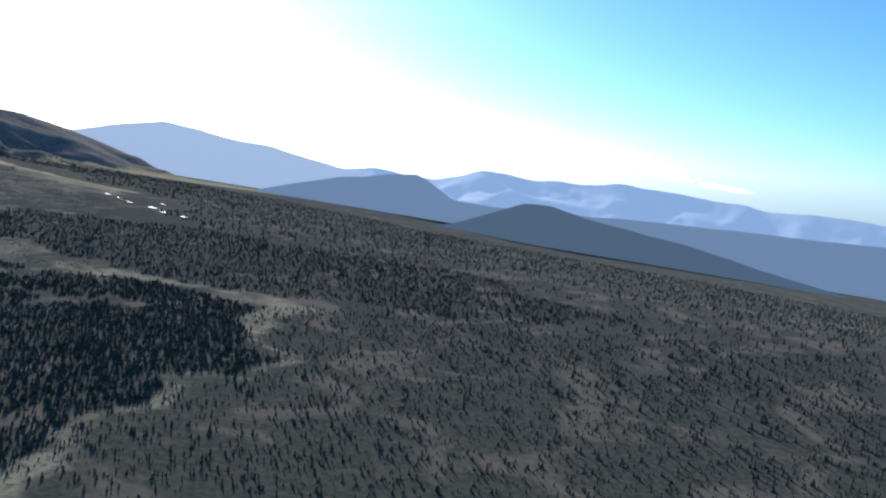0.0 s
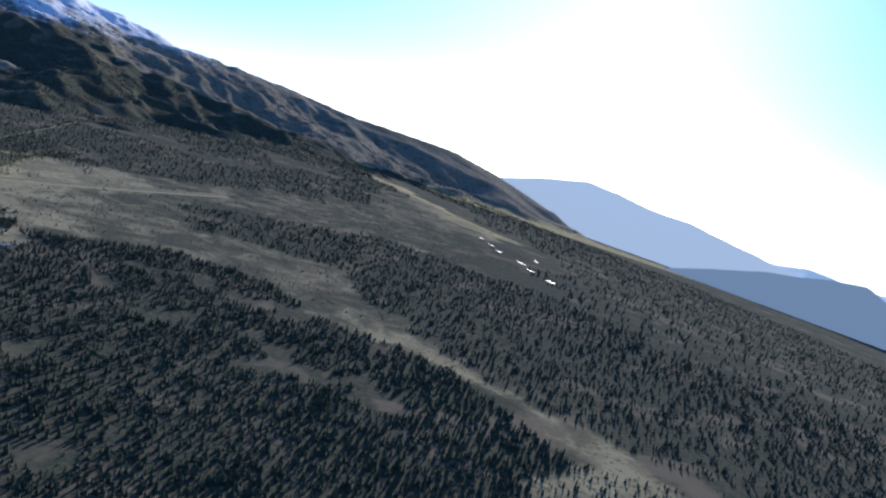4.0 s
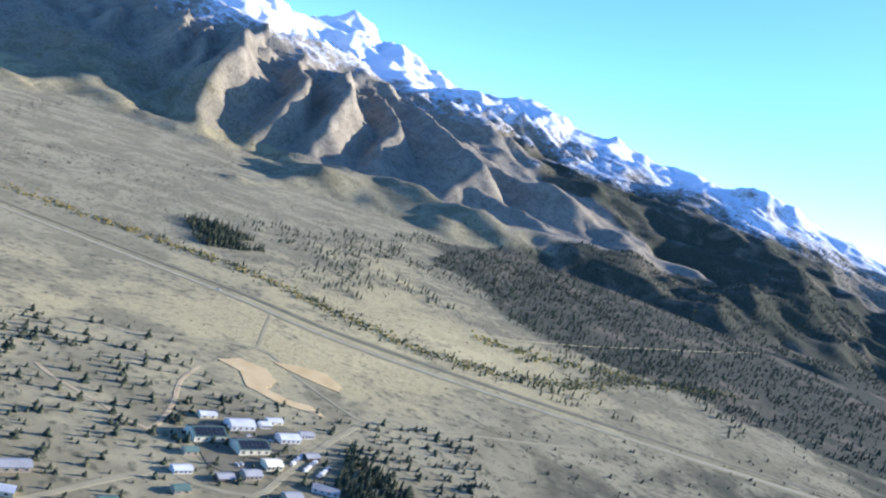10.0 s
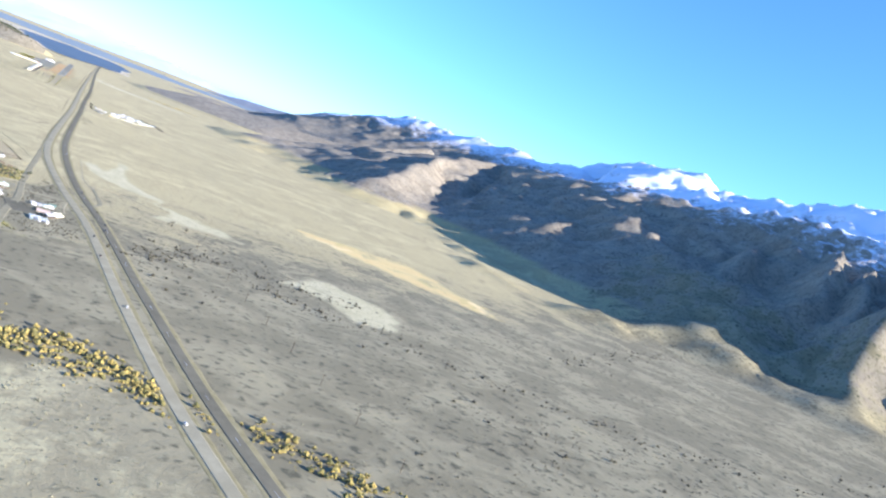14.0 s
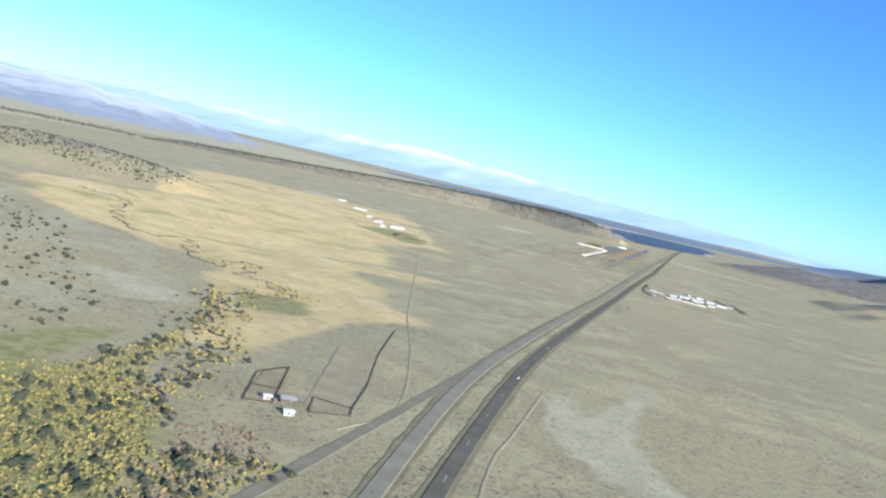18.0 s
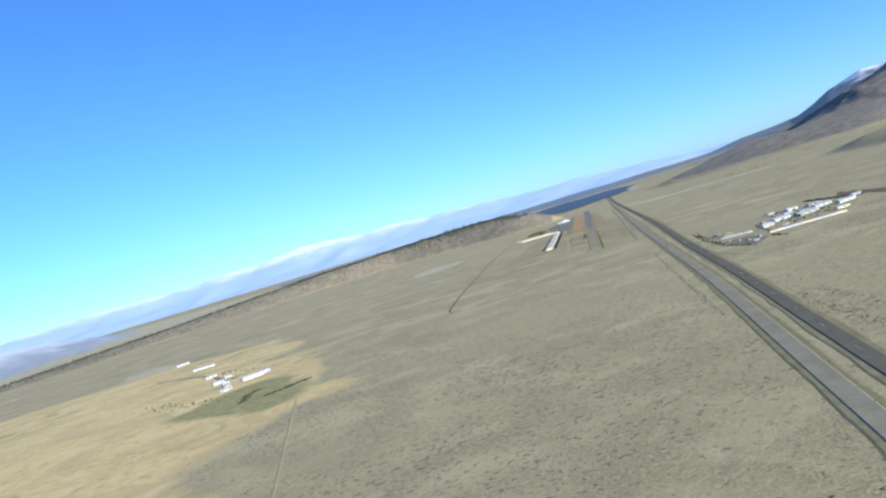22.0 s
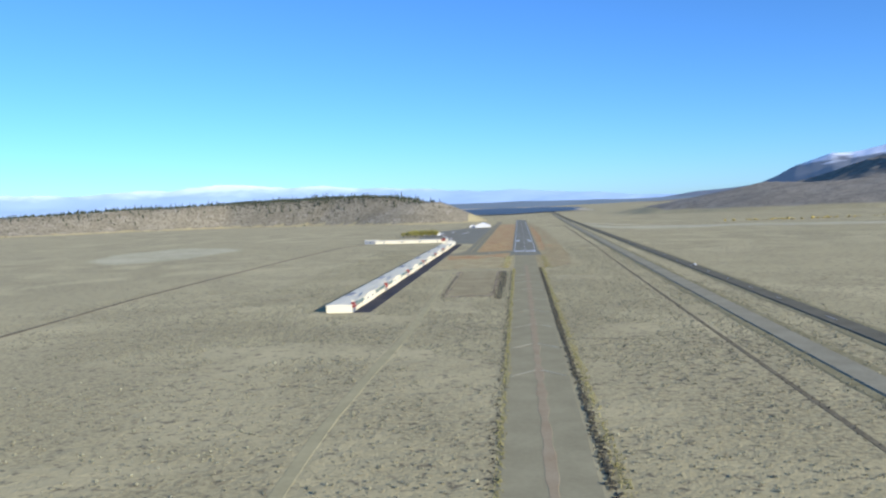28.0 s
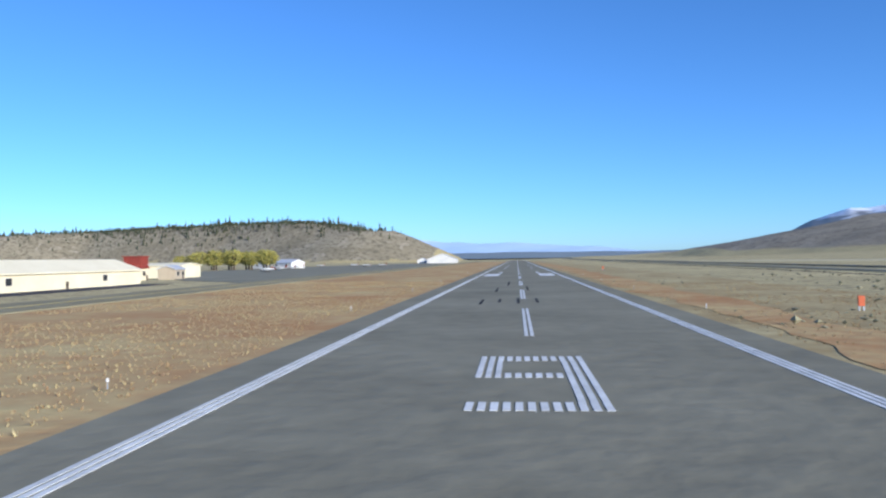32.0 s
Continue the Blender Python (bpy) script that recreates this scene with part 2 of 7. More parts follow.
M_GREYROAD = paint("weathered_road", (0.24, 0.212, 0.128), (0.335, 0.295, 0.18), 0.5, 0.95, bump=0.2)
M_DIRT = paint("dirt_track", (0.36, 0.28, 0.16), (0.48, 0.38, 0.23), 0.6, 1.0, bump=0.4)
M_DRYGRASS = paint("dry_grass", (0.42, 0.235, 0.105), (0.56, 0.445, 0.215), 0.45, 1.0, bump=0.4, spread=0.4)
M_TANGRASS = paint("tan_grass", (0.36, 0.275, 0.135), (0.53, 0.455, 0.245), 0.6, 1.0, bump=0.3, spread=0.4)
M_LINE = paint("worn_white_line", (0.55, 0.55, 0.52), (0.78, 0.78, 0.75), 4.0, 0.8)
M_CHEVRON = paint("faded_chevron", (0.50, 0.45, 0.31), (0.66, 0.60, 0.44), 2.0, 0.9)
M_YELLOW = paint("worn_yellow_line", (0.40, 0.33, 0.12), (0.55, 0.45, 0.16), 4.0, 0.8)
M_CREAM = paint("cream_siding", (0.70, 0.63, 0.43), (0.82, 0.74, 0.53), 1.2, 0.6)
M_CREAMROOF = paint("cream_metal_roof", (0.76, 0.69, 0.49), (0.85, 0.78, 0.58), 1.0, 0.88)
M_WHITE = paint("white_wall", (0.52, 0.51, 0.48), (0.70, 0.69, 0.66), 1.5, 0.6)
M_WHITEROOF = paint("white_metal_roof", (0.42, 0.42, 0.42), (0.62, 0.62, 0.62), 1.0, 0.4)
M_GREYROOF = paint("grey_roof", (0.24, 0.24, 0.24), (0.36, 0.35, 0.33), 1.0, 0.7)
M_GREENROOF = paint("green_metal_roof", (0.07, 0.12, 0.095), (0.12, 0.18, 0.14), 1.0, 0.5)
M_TANWALL = paint("tan_wall", (0.36, 0.30, 0.21), (0.46, 0.39, 0.28), 1.5, 0.8)
M_BROWN = paint("brown_timber", (0.075, 0.062, 0.048), (0.13, 0.105, 0.08), 3.0, 0.85)
M_RED = paint("red_roof", (0.20, 0.04, 0.03), (0.30, 0.06, 0.04), 2.0, 0.6)
M_DARK = paint("dark_glass", (0.02, 0.022, 0.025), (0.05, 0.055, 0.06), 3.0, 0.15)
M_STEEL = paint("grey_steel", (0.30, 0.30, 0.30), (0.42, 0.42, 0.42), 4.0, 0.45, metal=0.6)
M_RUBBER = paint("black_rubber", (0.02, 0.02, 0.02), (0.035, 0.035, 0.035), 6.0, 0.85)
M_ORANGE = paint("orange_sign_face", (0.45, 0.10, 0.04), (0.55, 0.14, 0.05), 3.0, 0.6)
M_STREAM = paint("creek_water", (0.02, 0.025, 0.025), (0.05, 0.055, 0.045), 0.8, 0.55)
M_LAKE = paint("lake_water", (0.10, 0.145, 0.19), (0.14, 0.19, 0.24), 0.02, 0.85)
M_TRIM = paint("pale_trim", (0.50, 0.47, 0.40), (0.62, 0.58, 0.50), 3.0, 0.6)
M_SAND = paint("orange_sand", (0.46, 0.33, 0.155), (0.58, 0.44, 0.23), 0.5, 1.0, bump=0.5)
M_SHORE = paint("pale_gravel", (0.52, 0.45, 0.30), (0.64, 0.56, 0.40), 0.3, 1.0, bump=0.3)
M_PALEGREEN = paint("pale_green_roof", (0.40, 0.47, 0.34), (0.54, 0.60, 0.46), 1.0, 0.6)
M_TEALROOF = paint("teal_metal_roof", (0.30, 0.35, 0.31), (0.44, 0.48, 0.43), 1.0, 0.6)
M_PINKROOF = paint("faded_pink_roof", (0.46, 0.34, 0.27), (0.58, 0.45, 0.36), 1.5, 0.6)
M_BARK = paint("bark", (0.06, 0.045, 0.03), (0.11, 0.08, 0.055), 8.0, 0.95)
M_PINE = island_paint("pine_needles", [(0.0, (0.03, 0.04, 0.02)), (0.6, (0.055, 0.064, 0.032)), (1.0, (0.095, 0.088, 0.045))])
M_WILLOW = island_paint("autumn_willow", [(0.0, (0.08, 0.08, 0.03)), (0.35, (0.20, 0.17, 0.05)), (0.75, (0.42, 0.31, 0.08)), (1.0, (0.30, 0.24, 0.07))])
M_THICKET = island_paint("green_gold_thicket", [(0.0, (0.07, 0.08, 0.03)), (0.35, (0.17, 0.165, 0.055)), (0.75, (0.32, 0.265, 0.075)), (1.0, (0.46, 0.36, 0.10))])
M_JUNIPER = island_paint("juniper", [(0.0, (0.03, 0.038, 0.02)), (0.6, (0.06, 0.065, 0.035)), (1.0, (0.10, 0.095, 0.05))])
M_BRUSH = island_paint("sagebrush", [(0.0, (0.125, 0.118, 0.07)), (0.5, (0.215, 0.20, 0.115)), (0.85, (0.30, 0.275, 0.16)), (1.0, (0.40, 0.36, 0.21))])
M_DARKBRUSH = island_paint("dark_brush", [(0.0, (0.035, 0.032, 0.02)), (0.6, (0.07, 0.06, 0.036)), (1.0, (0.12, 0.10, 0.05))])


# ---- the lie of the land ----
def lattice(ix, iy, seed):
    h = (ix.astype(np.int64) * 374761393 + iy.astype(np.int64) * 668265263 + seed * 974634777) & 0xFFFFFFFF
    h = ((h ^ (h >> 13)) * 1274126177) & 0xFFFFFFFF
    return ((h ^ (h >> 16)) & 0xFFFF) / 65535.0


def vnoise(x, y, seed=0):
    ix, iy = np.floor(x), np.floor(y)
    u, v = x - ix, y - iy
    u, v = u * u * u * (u * (6 * u - 15) + 10), v * v * v * (v * (6 * v - 15) + 10)
    a, b = lattice(ix, iy, seed), lattice(ix + 1, iy, seed)
    c, d = lattice(ix, iy + 1, seed), lattice(ix + 1, iy + 1, seed)
    return (a * (1 - u) + b * u) * (1 - v) + (c * (1 - u) + d * u) * v


def fbm(x, y, scale, octaves=4, seed=0, ridged=False):
    x, y = np.asarray(x, float) / scale, np.asarray(y, float) / scale
    total, amp, norm = 0.0, 1.0, 0.0
    for o in range(octaves):
        n = vnoise(x * 2**o + 17.3 * o, y * 2**o - 9.1 * o, seed + o)
        if ridged:
            n = 1 - np.abs(2 * n - 1)
        total, norm, amp = total + amp * n, norm + amp, amp * 0.5
    return total / norm


def near_line(x, y, pts):
    """Distance from a polyline, and the value of its third column there."""
    best, val = np.full(np.shape(x), 1e9), np.zeros(np.shape(x))
    for (ax, ay, az), (bx, by, bz) in zip(pts[:-1], pts[1:]):
        dx, dy = bx - ax, by - ay
        t = np.clip(((x - ax) * dx + (y - ay) * dy) / (dx * dx + dy * dy), 0, 1)
        d = np.hypot(x - ax - t * dx, y - ay - t * dy)
        closer = d < best
        best, val = np.where(closer, d, best), np.where(closer, az + t * (bz - az), val)
    return best, val


def run_along(x, y, pts):
    """How far along a polyline its nearest point lies."""
    best, run, start = np.full(np.shape(x), 1e9), np.zeros(np.shape(x)), 0.0
    for (ax, ay, _), (bx, by, _) in zip(pts[:-1], pts[1:]):
        dx, dy = bx - ax, by - ay
        ln = math.hypot(dx, dy)
        t = ((x - ax) * dx + (y - ay) * dy) / ln**2
        d = np.hypot(x - ax - np.clip(t, 0, 1) * dx, y - ay - np.clip(t, 0, 1) * dy)
        run = np.where(d < best, start + ln * np.clip(t, -0.5, 1.5), run)
        best, start = np.minimum(best, d), start + ln
    return run


# Crest lines: x, y, height; then the distance from crest to foot, and how concave the flank is.
RIDGES = [
    ([(348, 459, 75), (408, 326, 80), (467, 178, 82)], 225, 1.6),
    ([(467, 178, 82), (504, 189, 101), (524, 78, 119), (524, 45, 101), (474, -89, 100),
      (495, -161, 116), (519, -196, 96), (614, -198, 120), (649, -224, 118)], 300, 1.2),
    ([(649, -224, 118), (560, -290, 90), (478, -335, 70), (492, -368, 83), (536, -408, 91), (547, -455, 86),
      (606, -521, 82), (569, -587, 86), (607, -631, 80)], 300, 1.25),
    ([(607, -631, 80), (644, -729, 63), (662, -850, 53)], 240, 1.3),
    ([(662, -850, 53), (654, -938, 40), (683, -1097, 30), (736, -1198, 14)], 150, 1.2),
    ([(326, 462, 58), (290, 560, 15), (293, 740, 14), (220, 760, 8)], 150, 1.3),
    ([(60, 335, 1), (76, 322, 3), (89, 309, 6), (101, 285, 10), (109, 261, 13), (120, 236, 12), (135, 219, 12), (170, 195, 15), (230, 180, 20), (310, 200, 46)], 58, 0.95),
    ([(140, 400, 6), (190, 390, 14), (260, 370, 24), (340, 390, 50)], 80, 1.1),
    ([(-130, -215, 5), (-165, -200, 4)], 40, 1.0),
]
# The dark front of the range: its crest and the spurs that run out from it to the valley.
FRONT = [
    ([(235, -20, 42), (286, 10, 50), (300, -60, 58), (318, -150, 62), (325, -210, 66), (330, -300, 66), (400, -335, 68)], 150, 1.15),
    ([(325, -200, 58), (268, -262, 44), (214, -292, 15)], 44, 0.95),
    ([(330, -235, 62), (275, -300, 52), (225, -318, 20)], 44, 0.95),
    ([(330, -268, 62), (262, -322, 44), (222, -340, 14)], 34, 0.95),
    ([(330, -300, 66), (253, -345, 47), (222, -360, 16)], 42, 0.95),
    ([(345, -322, 62), (275, -368, 42), (236, -382, 12)], 34, 0.95),
    ([(360, -345, 60), (296, -388, 46), (250, -402, 14)], 42, 0.95),
    ([(380, -350, 58), (318, -408, 41), (262, -430, 12)], 36, 0.95),
    ([(400, -345, 62), (345, -425, 44), (310, -458, 35), (268, -455, 12)], 48, 0.9),
    ([(240, -300, 7), (212, -340, 6), (218, -390, 6), (240, -430, 7), (262, -470, 6)], 34, 0.7),
    ([(235, -20, 42), (180, -95, 26), (147, -138, 14)], 55, 1.0),
]
BLUFF = [(-41, 214, 8.5), (-52, 222, 11), (-75, 235, 12), (-130, 250, 11), (-190, 215, 8.5), (-240, 140, 5), (-285, 60, 2.5)]


def base_height(x, y):
    west = np.clip(-330 - y, 0, 420) * 0.012 - np.clip(-770 - y, 0, 800) * 0.095 - np.clip(-1950 - y, 0, 2600) * 0.08
    south = np.clip(x - 40, 0, 220) * 0.022
    creek = -1.6 * np.exp(-(((x + 45) / 42) ** 2)) * np.exp(-(((y + 295) / 75) ** 2))
    knoll = 3.0 * np.exp(-(((x + 62) / 26) ** 2) - ((y + 345) / 40) ** 2)
    return west + south + creek + knoll


def height(x, y):
    x, y = np.asarray(x, float), np.asarray(y, float)
    b = base_height(x, y)
    h = b.copy()
    spur = fbm(x, y, 95, 4, 3, True)
    calm = np.clip((y + 110) / 150, 0, 1)
    spur = spur * (1 - 0.65 * calm) + 0.36 * calm
    crag = fbm(x, y, 38, 5, 9, True) - 0.55 + 0.6 * (fbm(x, y, 19, 3, 12, True) - 0.55)
    rough = 0.34 - 0.2 * np.clip((-440 - y) / 60, 0, 1) - 0.22 * np.clip((y + 110) / 150, 0, 1)
    xw, yw = x + 20 * (fbm(x, y, 40, 4, 31) - 0.5), y + 20 * (fbm(x, y, 40, 4, 37) - 0.5)
    gully = 1 - fbm(x, y, 24, 4, 33, True)
    for k, (pts, w, p) in enumerate(RIDGES + FRONT):
        front = k >= len(RIDGES)
        d, z = near_line(xw if front else x, yw if front else y, pts)
        flute = 0.0
        if front:
            run = run_along(xw, yw, pts) + 10 * fbm(x, y, 18, 2, 39)
            flute = 1 - fbm(run, d * 0.25, 15, 3, 45 + k, True)
        s = np.clip(1 - d / (w * (0.62 + 0.62 * spur)), 0, 1) ** p
        h = np.maximum(h, b + (z - b) * s + crag * np.clip(z, 0, 60) * rough * s * np.clip(d / 40, 0.3, 1) - ((10.0 * gully + 26.0 * flute) * s * (1 - s) if front else 0))
    h = h + 24 * (fbm(x, y, 58, 5, 70, True) - 0.58) * np.clip((h - 48) / 34, 0, 1) * (1 - 0.35 * calm)
    d, z = near_line(x, y, BLUFF)
    s = np.clip(1.45 - d / (18 * (0.75 + 0.5 * spur)), 0, 1) ** 0.9
    h = np.maximum(h, b + z * s * (0.94 + 0.1 * crag))
    plain = np.clip((np.hypot(x / 1.0, (y - 60) / 5.0) - 28) / 60, 0, 1)
    return h + plain * (fbm(x, y, 46, 3, 21) - 0.5) * 0.5


def stretch(lo, hi, fine, outer, grow=1.07):
    a = list(np.arange(lo, hi + fine / 2, fine))
    s, left, right = fine, lo, hi
    before, after = [], []
    while left > -outer or right < outer:
        s *= grow
        if left > -outer:
            left -= s
            before.append(left)
        if right < outer:
            right += s
            after.append(right)
    return np.array(before[::-1] + a + after)


def in_poly(x, y, poly, warp=0.0, soft=5.0):
    """Signed closeness to a polygon: 1 inside, 0 outside, soft over a few units at its edge."""
    if warp:
        x, y = x + warp * (fbm(x, y, 30, 3, 80) - 0.5), y + warp * (fbm(x, y, 30, 3, 85) - 0.5)
    inside = np.zeros(np.shape(x), bool)
    d, _ = near_line(x, y, [(a, b, 0) for a, b in poly + poly[:1]])
    for (ax, ay), (bx, by) in zip(poly, poly[1:] + poly[:1]):
        cross = (ay > y) != (by > y)
        with np.errstate(divide="ignore", invalid="ignore"):
            inside ^= cross & (x < (bx - ax) * (y - ay) / (by - ay) + ax)
    return np.clip(0.5 + np.where(inside, d, -d) / soft, 0, 1)


MEADOW = [(-104, -262), (-100, -232), (-150, -120), (-128, -100), (-90, -98), (-66, -124), (-49, -158), (-44, -176), (-32, -196), (-44, -219), (-31, -256), (-17, -258),
          (-13, -275), (-6, -312), (-7, -331), (-14, -337), (-19, -329), (-27, -312), (-31, -301), (-47, -291), (-69, -284)]
GREEN_PATCHES = [[(-11.2, -356.3), (-11.4, -349.2), (-6.3, -355.6), (-4.2, -363.5), (-6.5, -364.1)], [(-60, -170), (-38, -188), (-40, -200), (-62, -185)], [(-20, -338), (-12, -352), (-2, -362), (0, -372), (-22, -358)],
                 [(-24, -306), (-14, -302), (-14, -312), (-22, -316)],
                 [(9, -402), (5.0, -389), (2.6, -374), (2.0, -362), (-3, -352), (-9, -345), (-14, -352), (-10, -368), (-3, -384), (2, -398)]]
PALE_PATCHES = [[(-66, 2), (-72, 22), (-68, 40), (-55, 33), (-50, 24), (-51, 5), (-57, -6)],
                [(48, -388), (57.7, -376), (64, -383), (70, -392), (63.5, -404), (56, -403), (55, -394)],
                [(17.1, -317), (19.8, -316), (21.9, -324), (23.2, -316), (24.8, -307), (25.2, -296), (26.7, -302), (25.9, -318), (27.2, -326), (30.4, -335), (33, -338), (32.3, -343), (25.9, -338), (22.8, -335), (19, -326)],
                [(28, -342), (33, -347), (43, -355), (45, -363), (33, -363), (28, -364), (32, -355)],
                [(-150, -150), (-136, -146), (-136, -140), (-150, -142)],
                [(-34, -318), (-24, -322), (-30, -328), (-44, -322)], [(-20, -460), (13, -445), (23, -448), (25.5, -463), (27, -480), (10, -485), (-15, -490)],
                [(-300, -90), (-295, 15), (-292, 200), (-315, 200), (-325, 15), (-320, -90)], [(11, 130), (29, 78), (48, 79), (71, 54), (76, 62), (50, 90), (30, 100)],
                # The first polygon here pales the far plain to imitate haze.
                [(-360, -260), (-340, 900), (-3000, 2600), (-3000, -500)], [(-96, -276), (-70, -286), (-48, -294), (-34, -306), (-26, -326), (-25, -350), (-60, -380), (-110, -340)],
                [(-131, -194), (-110, -161), (-122, -150), (-140, -180)], [(-124, -78), (-60, -150), (-66, -156), (-132, -86)]]
WOODS = [[(95, -560), (160, -500), (235, -500), (330, -560), (420, -620), (420, -860), (180, -760), (100, -640)],
         [(-70, -540), (-24, -545), (-8, -565), (-10, -590), (-36, -622), (-100, -640), (-150, -610), (-170, -540), (-120, -500)],
         [(30, -610), (60, -628), (60, -700), (-90, -760), (-210, -720), (-110, -645), (-20, -648)],
         [(-1500, -300), (-330, -430), (-185, -525), (-140, -640), (-20, -665), (60, -715), (130, -800), (600, -860), (950, -1400), (300, -2200), (-1500, -2200)],
         [(420, -400), (520, -380), (640, -520), (680, -860), (420, -860), (330, -640)]]

SCRUB = [[(-330, -490), (-60, -512), (-30, -508), (24, -518), (34, -535), (60, -560), (90, -560), (96, -515), (150, -490), (240, -495), (300, -800), (-330, -800)],
         [(-12, -536), (8, -534), (14, -546), (4, -556), (-16, -556)],
         [(3, -402), (6, -380), (9.5, -352), (13, -350), (17, -368), (21, -392), (14, -408)], [(-60, -420), (40, -350), (120, -330), (230, -250), (260, -520), (-60, -520)]]
xs, ys = stretch(-330, 640, 2.8, 4300), stretch(-900, 500, 2.8, 4300)
near = np.arange(-38, 38, 1.4)
xs = np.unique(np.r_[xs[(xs < -40) | (xs > 40)], near])
gx, gy = np.meshgrid(xs, ys)
gz = height(gx, gy)
nx, ny = len(xs), len(ys)
idx = np.arange(nx * ny).reshape(ny, nx)
quads = np.stack([idx[:-1, :-1], idx[:-1, 1:], idx[1:, 1:], idx[1:, :-1]], -1).reshape(-1, 4)


def grid_mesh(name, verts, faces, smooth=True):
    me = bpy.data.meshes.new(name)
    me.vertices.add(len(verts))
    me.vertices.foreach_set("co", np.asarray(verts, np.float32).ravel())
    k = faces.shape[1]
    me.loops.add(faces.size)
    me.loops.foreach_set("vertex_index", faces.ravel().astype(np.int32))
    me.polygons.add(len(faces))
    me.polygons.foreach_set("loop_start", np.arange(0, faces.size, k, dtype=np.int32))
    me.polygons.foreach_set("use_smooth", np.full(len(faces), smooth))
    me.update(calc_edges=True)
    return me


land = grid_mesh("ground", np.stack([gx, gy, gz], -1).reshape(-1, 3), quads)
rise = gz - base_height(gx, gy)
on_bluff = (gx < -20) & (gx > -400) & (gy > -60)
masks = {"rock": np.where(on_bluff, 0.0, 1.0) * np.clip((rise - 0.8 + 0.5 * (gy > 100)) / np.where((gy > 100) & (gx > 60), 2.5, 7.0), 0, 1) * (gx > -400),
         "bluff": np.where(on_bluff, np.clip((rise - 0.15) / 0.6, 0, 1), 0.0), "meadow": np.maximum(in_poly(gx, gy, MEADOW, 26, 8), 0.6 * in_poly(gx, gy, [(64, -314), (78, -320), (97, -318), (102, -347), (105, -369), (94, -365), (80, -345), (66, -326)], 10)),
         "scrub": np.max([in_poly(gx, gy, p, 40 if k == 0 else 8, (60, 8, 10, 90)[k]) * (1.0, 1.0, 0.85, 0.84)[k] for k, p in enumerate(SCRUB)], 0),
         "green": np.max([in_poly(gx, gy, p, 16) for p in GREEN_PATCHES], 0), "pale": np.max([(0.7 if k in (1, 3) else 0.42 if k in (6, 10) else 1.0) * (in_poly(gx, gy, p, 4, 2.5) if k < 4 else in_poly(gx, gy, p, 16))  for k, p in enumerate(PALE_PATCHES)], 0),
         # Woods thinned past x 430 so the shaded far ridge looks lighter, as in haze.
         "woods": np.max([in_poly(gx, gy, p, 45, 16) for p in WOODS] + [0.62 * in_poly(gx, gy, [(-60, -570), (40, -566), (110, -610), (220, -790), (60, -770), (-70, -665)], 45, 40)], 0) * np.clip((70 - gz) / 25, 0, 1) * np.where((gx > 430) & (gy < -640), 0.45, 1.0)}
for key, values in masks.items():
    att = land.attributes.new(key, "FLOAT", "POINT")
    att.data.foreach_set("value", values.astype(np.float32).ravel())
land.materials.append(M_GROUND)


def surface(x, y):
    """The height of the built ground sheet."""
    x, y = np.asarray(x, float), np.asarray(y, float)
    i, j = np.clip(np.searchsorted(xs, x) - 1, 0, nx - 2), np.clip(np.searchsorted(ys, y) - 1, 0, ny - 2)
    u, v = np.clip((x - xs[i]) / (xs[i + 1] - xs[i]), 0, 1), np.clip((y - ys[j]) / (ys[j + 1] - ys[j]), 0, 1)
    return (gz[j, i] * (1 - u) + gz[j, i + 1] * u) * (1 - v) + (gz[j + 1, i] * (1 - u) + gz[j + 1, i + 1] * u) * v


def ground_z(x, y):
    return float(surface(np.array([x]), np.array([y]))[0])


ground = tagged(new("ground", land), "dry sagebrush valley floor with snow-capped mountains", "ground", kind="structure")


# ---- builders ----
def part(name, bm, mat, parent=None, label=""):
    me = bpy.data.meshes.new(name)
    bm.to_mesh(me)
    bm.free()
    me.materials.append(mat)
    ob = new(name, me)
    if parent:
        ob.parent = parent
    return tagged(ob, label)


def box(bm, x0, y0, z0, x1, y1, z1, turn=0.0):
    r = bmesh.ops.create_cube(bm, size=1)["verts"]
    bmesh.ops.scale(bm, verts=r, vec=(x1 - x0, y1 - y0, z1 - z0))
    bmesh.ops.translate(bm, verts=r, vec=((x0 + x1) / 2, (y0 + y1) / 2, (z0 + z1) / 2))
    return r


def smooth_line(pts, step):
    """A Catmull-Rom curve through the points, at even steps."""
    p = [np.array(q, float) for q in pts]
    p = [2 * p[0] - p[1]] + p + [2 * p[-1] - p[-2]]
    out = []
    for a, b, c, d in zip(p, p[1:], p[2:], p[3:]):
        k = max(2, int(np.linalg.norm(c - b) / step))
        for i in range(k):
            t = i / k
            out.append(0.5 * (2 * b + (c - a) * t + (2 * a - 5 * b + 4 * c - d) * t * t + (3 * b - a - 3 * c + d) * t**3))
    return np.array(out + [p[-2]])


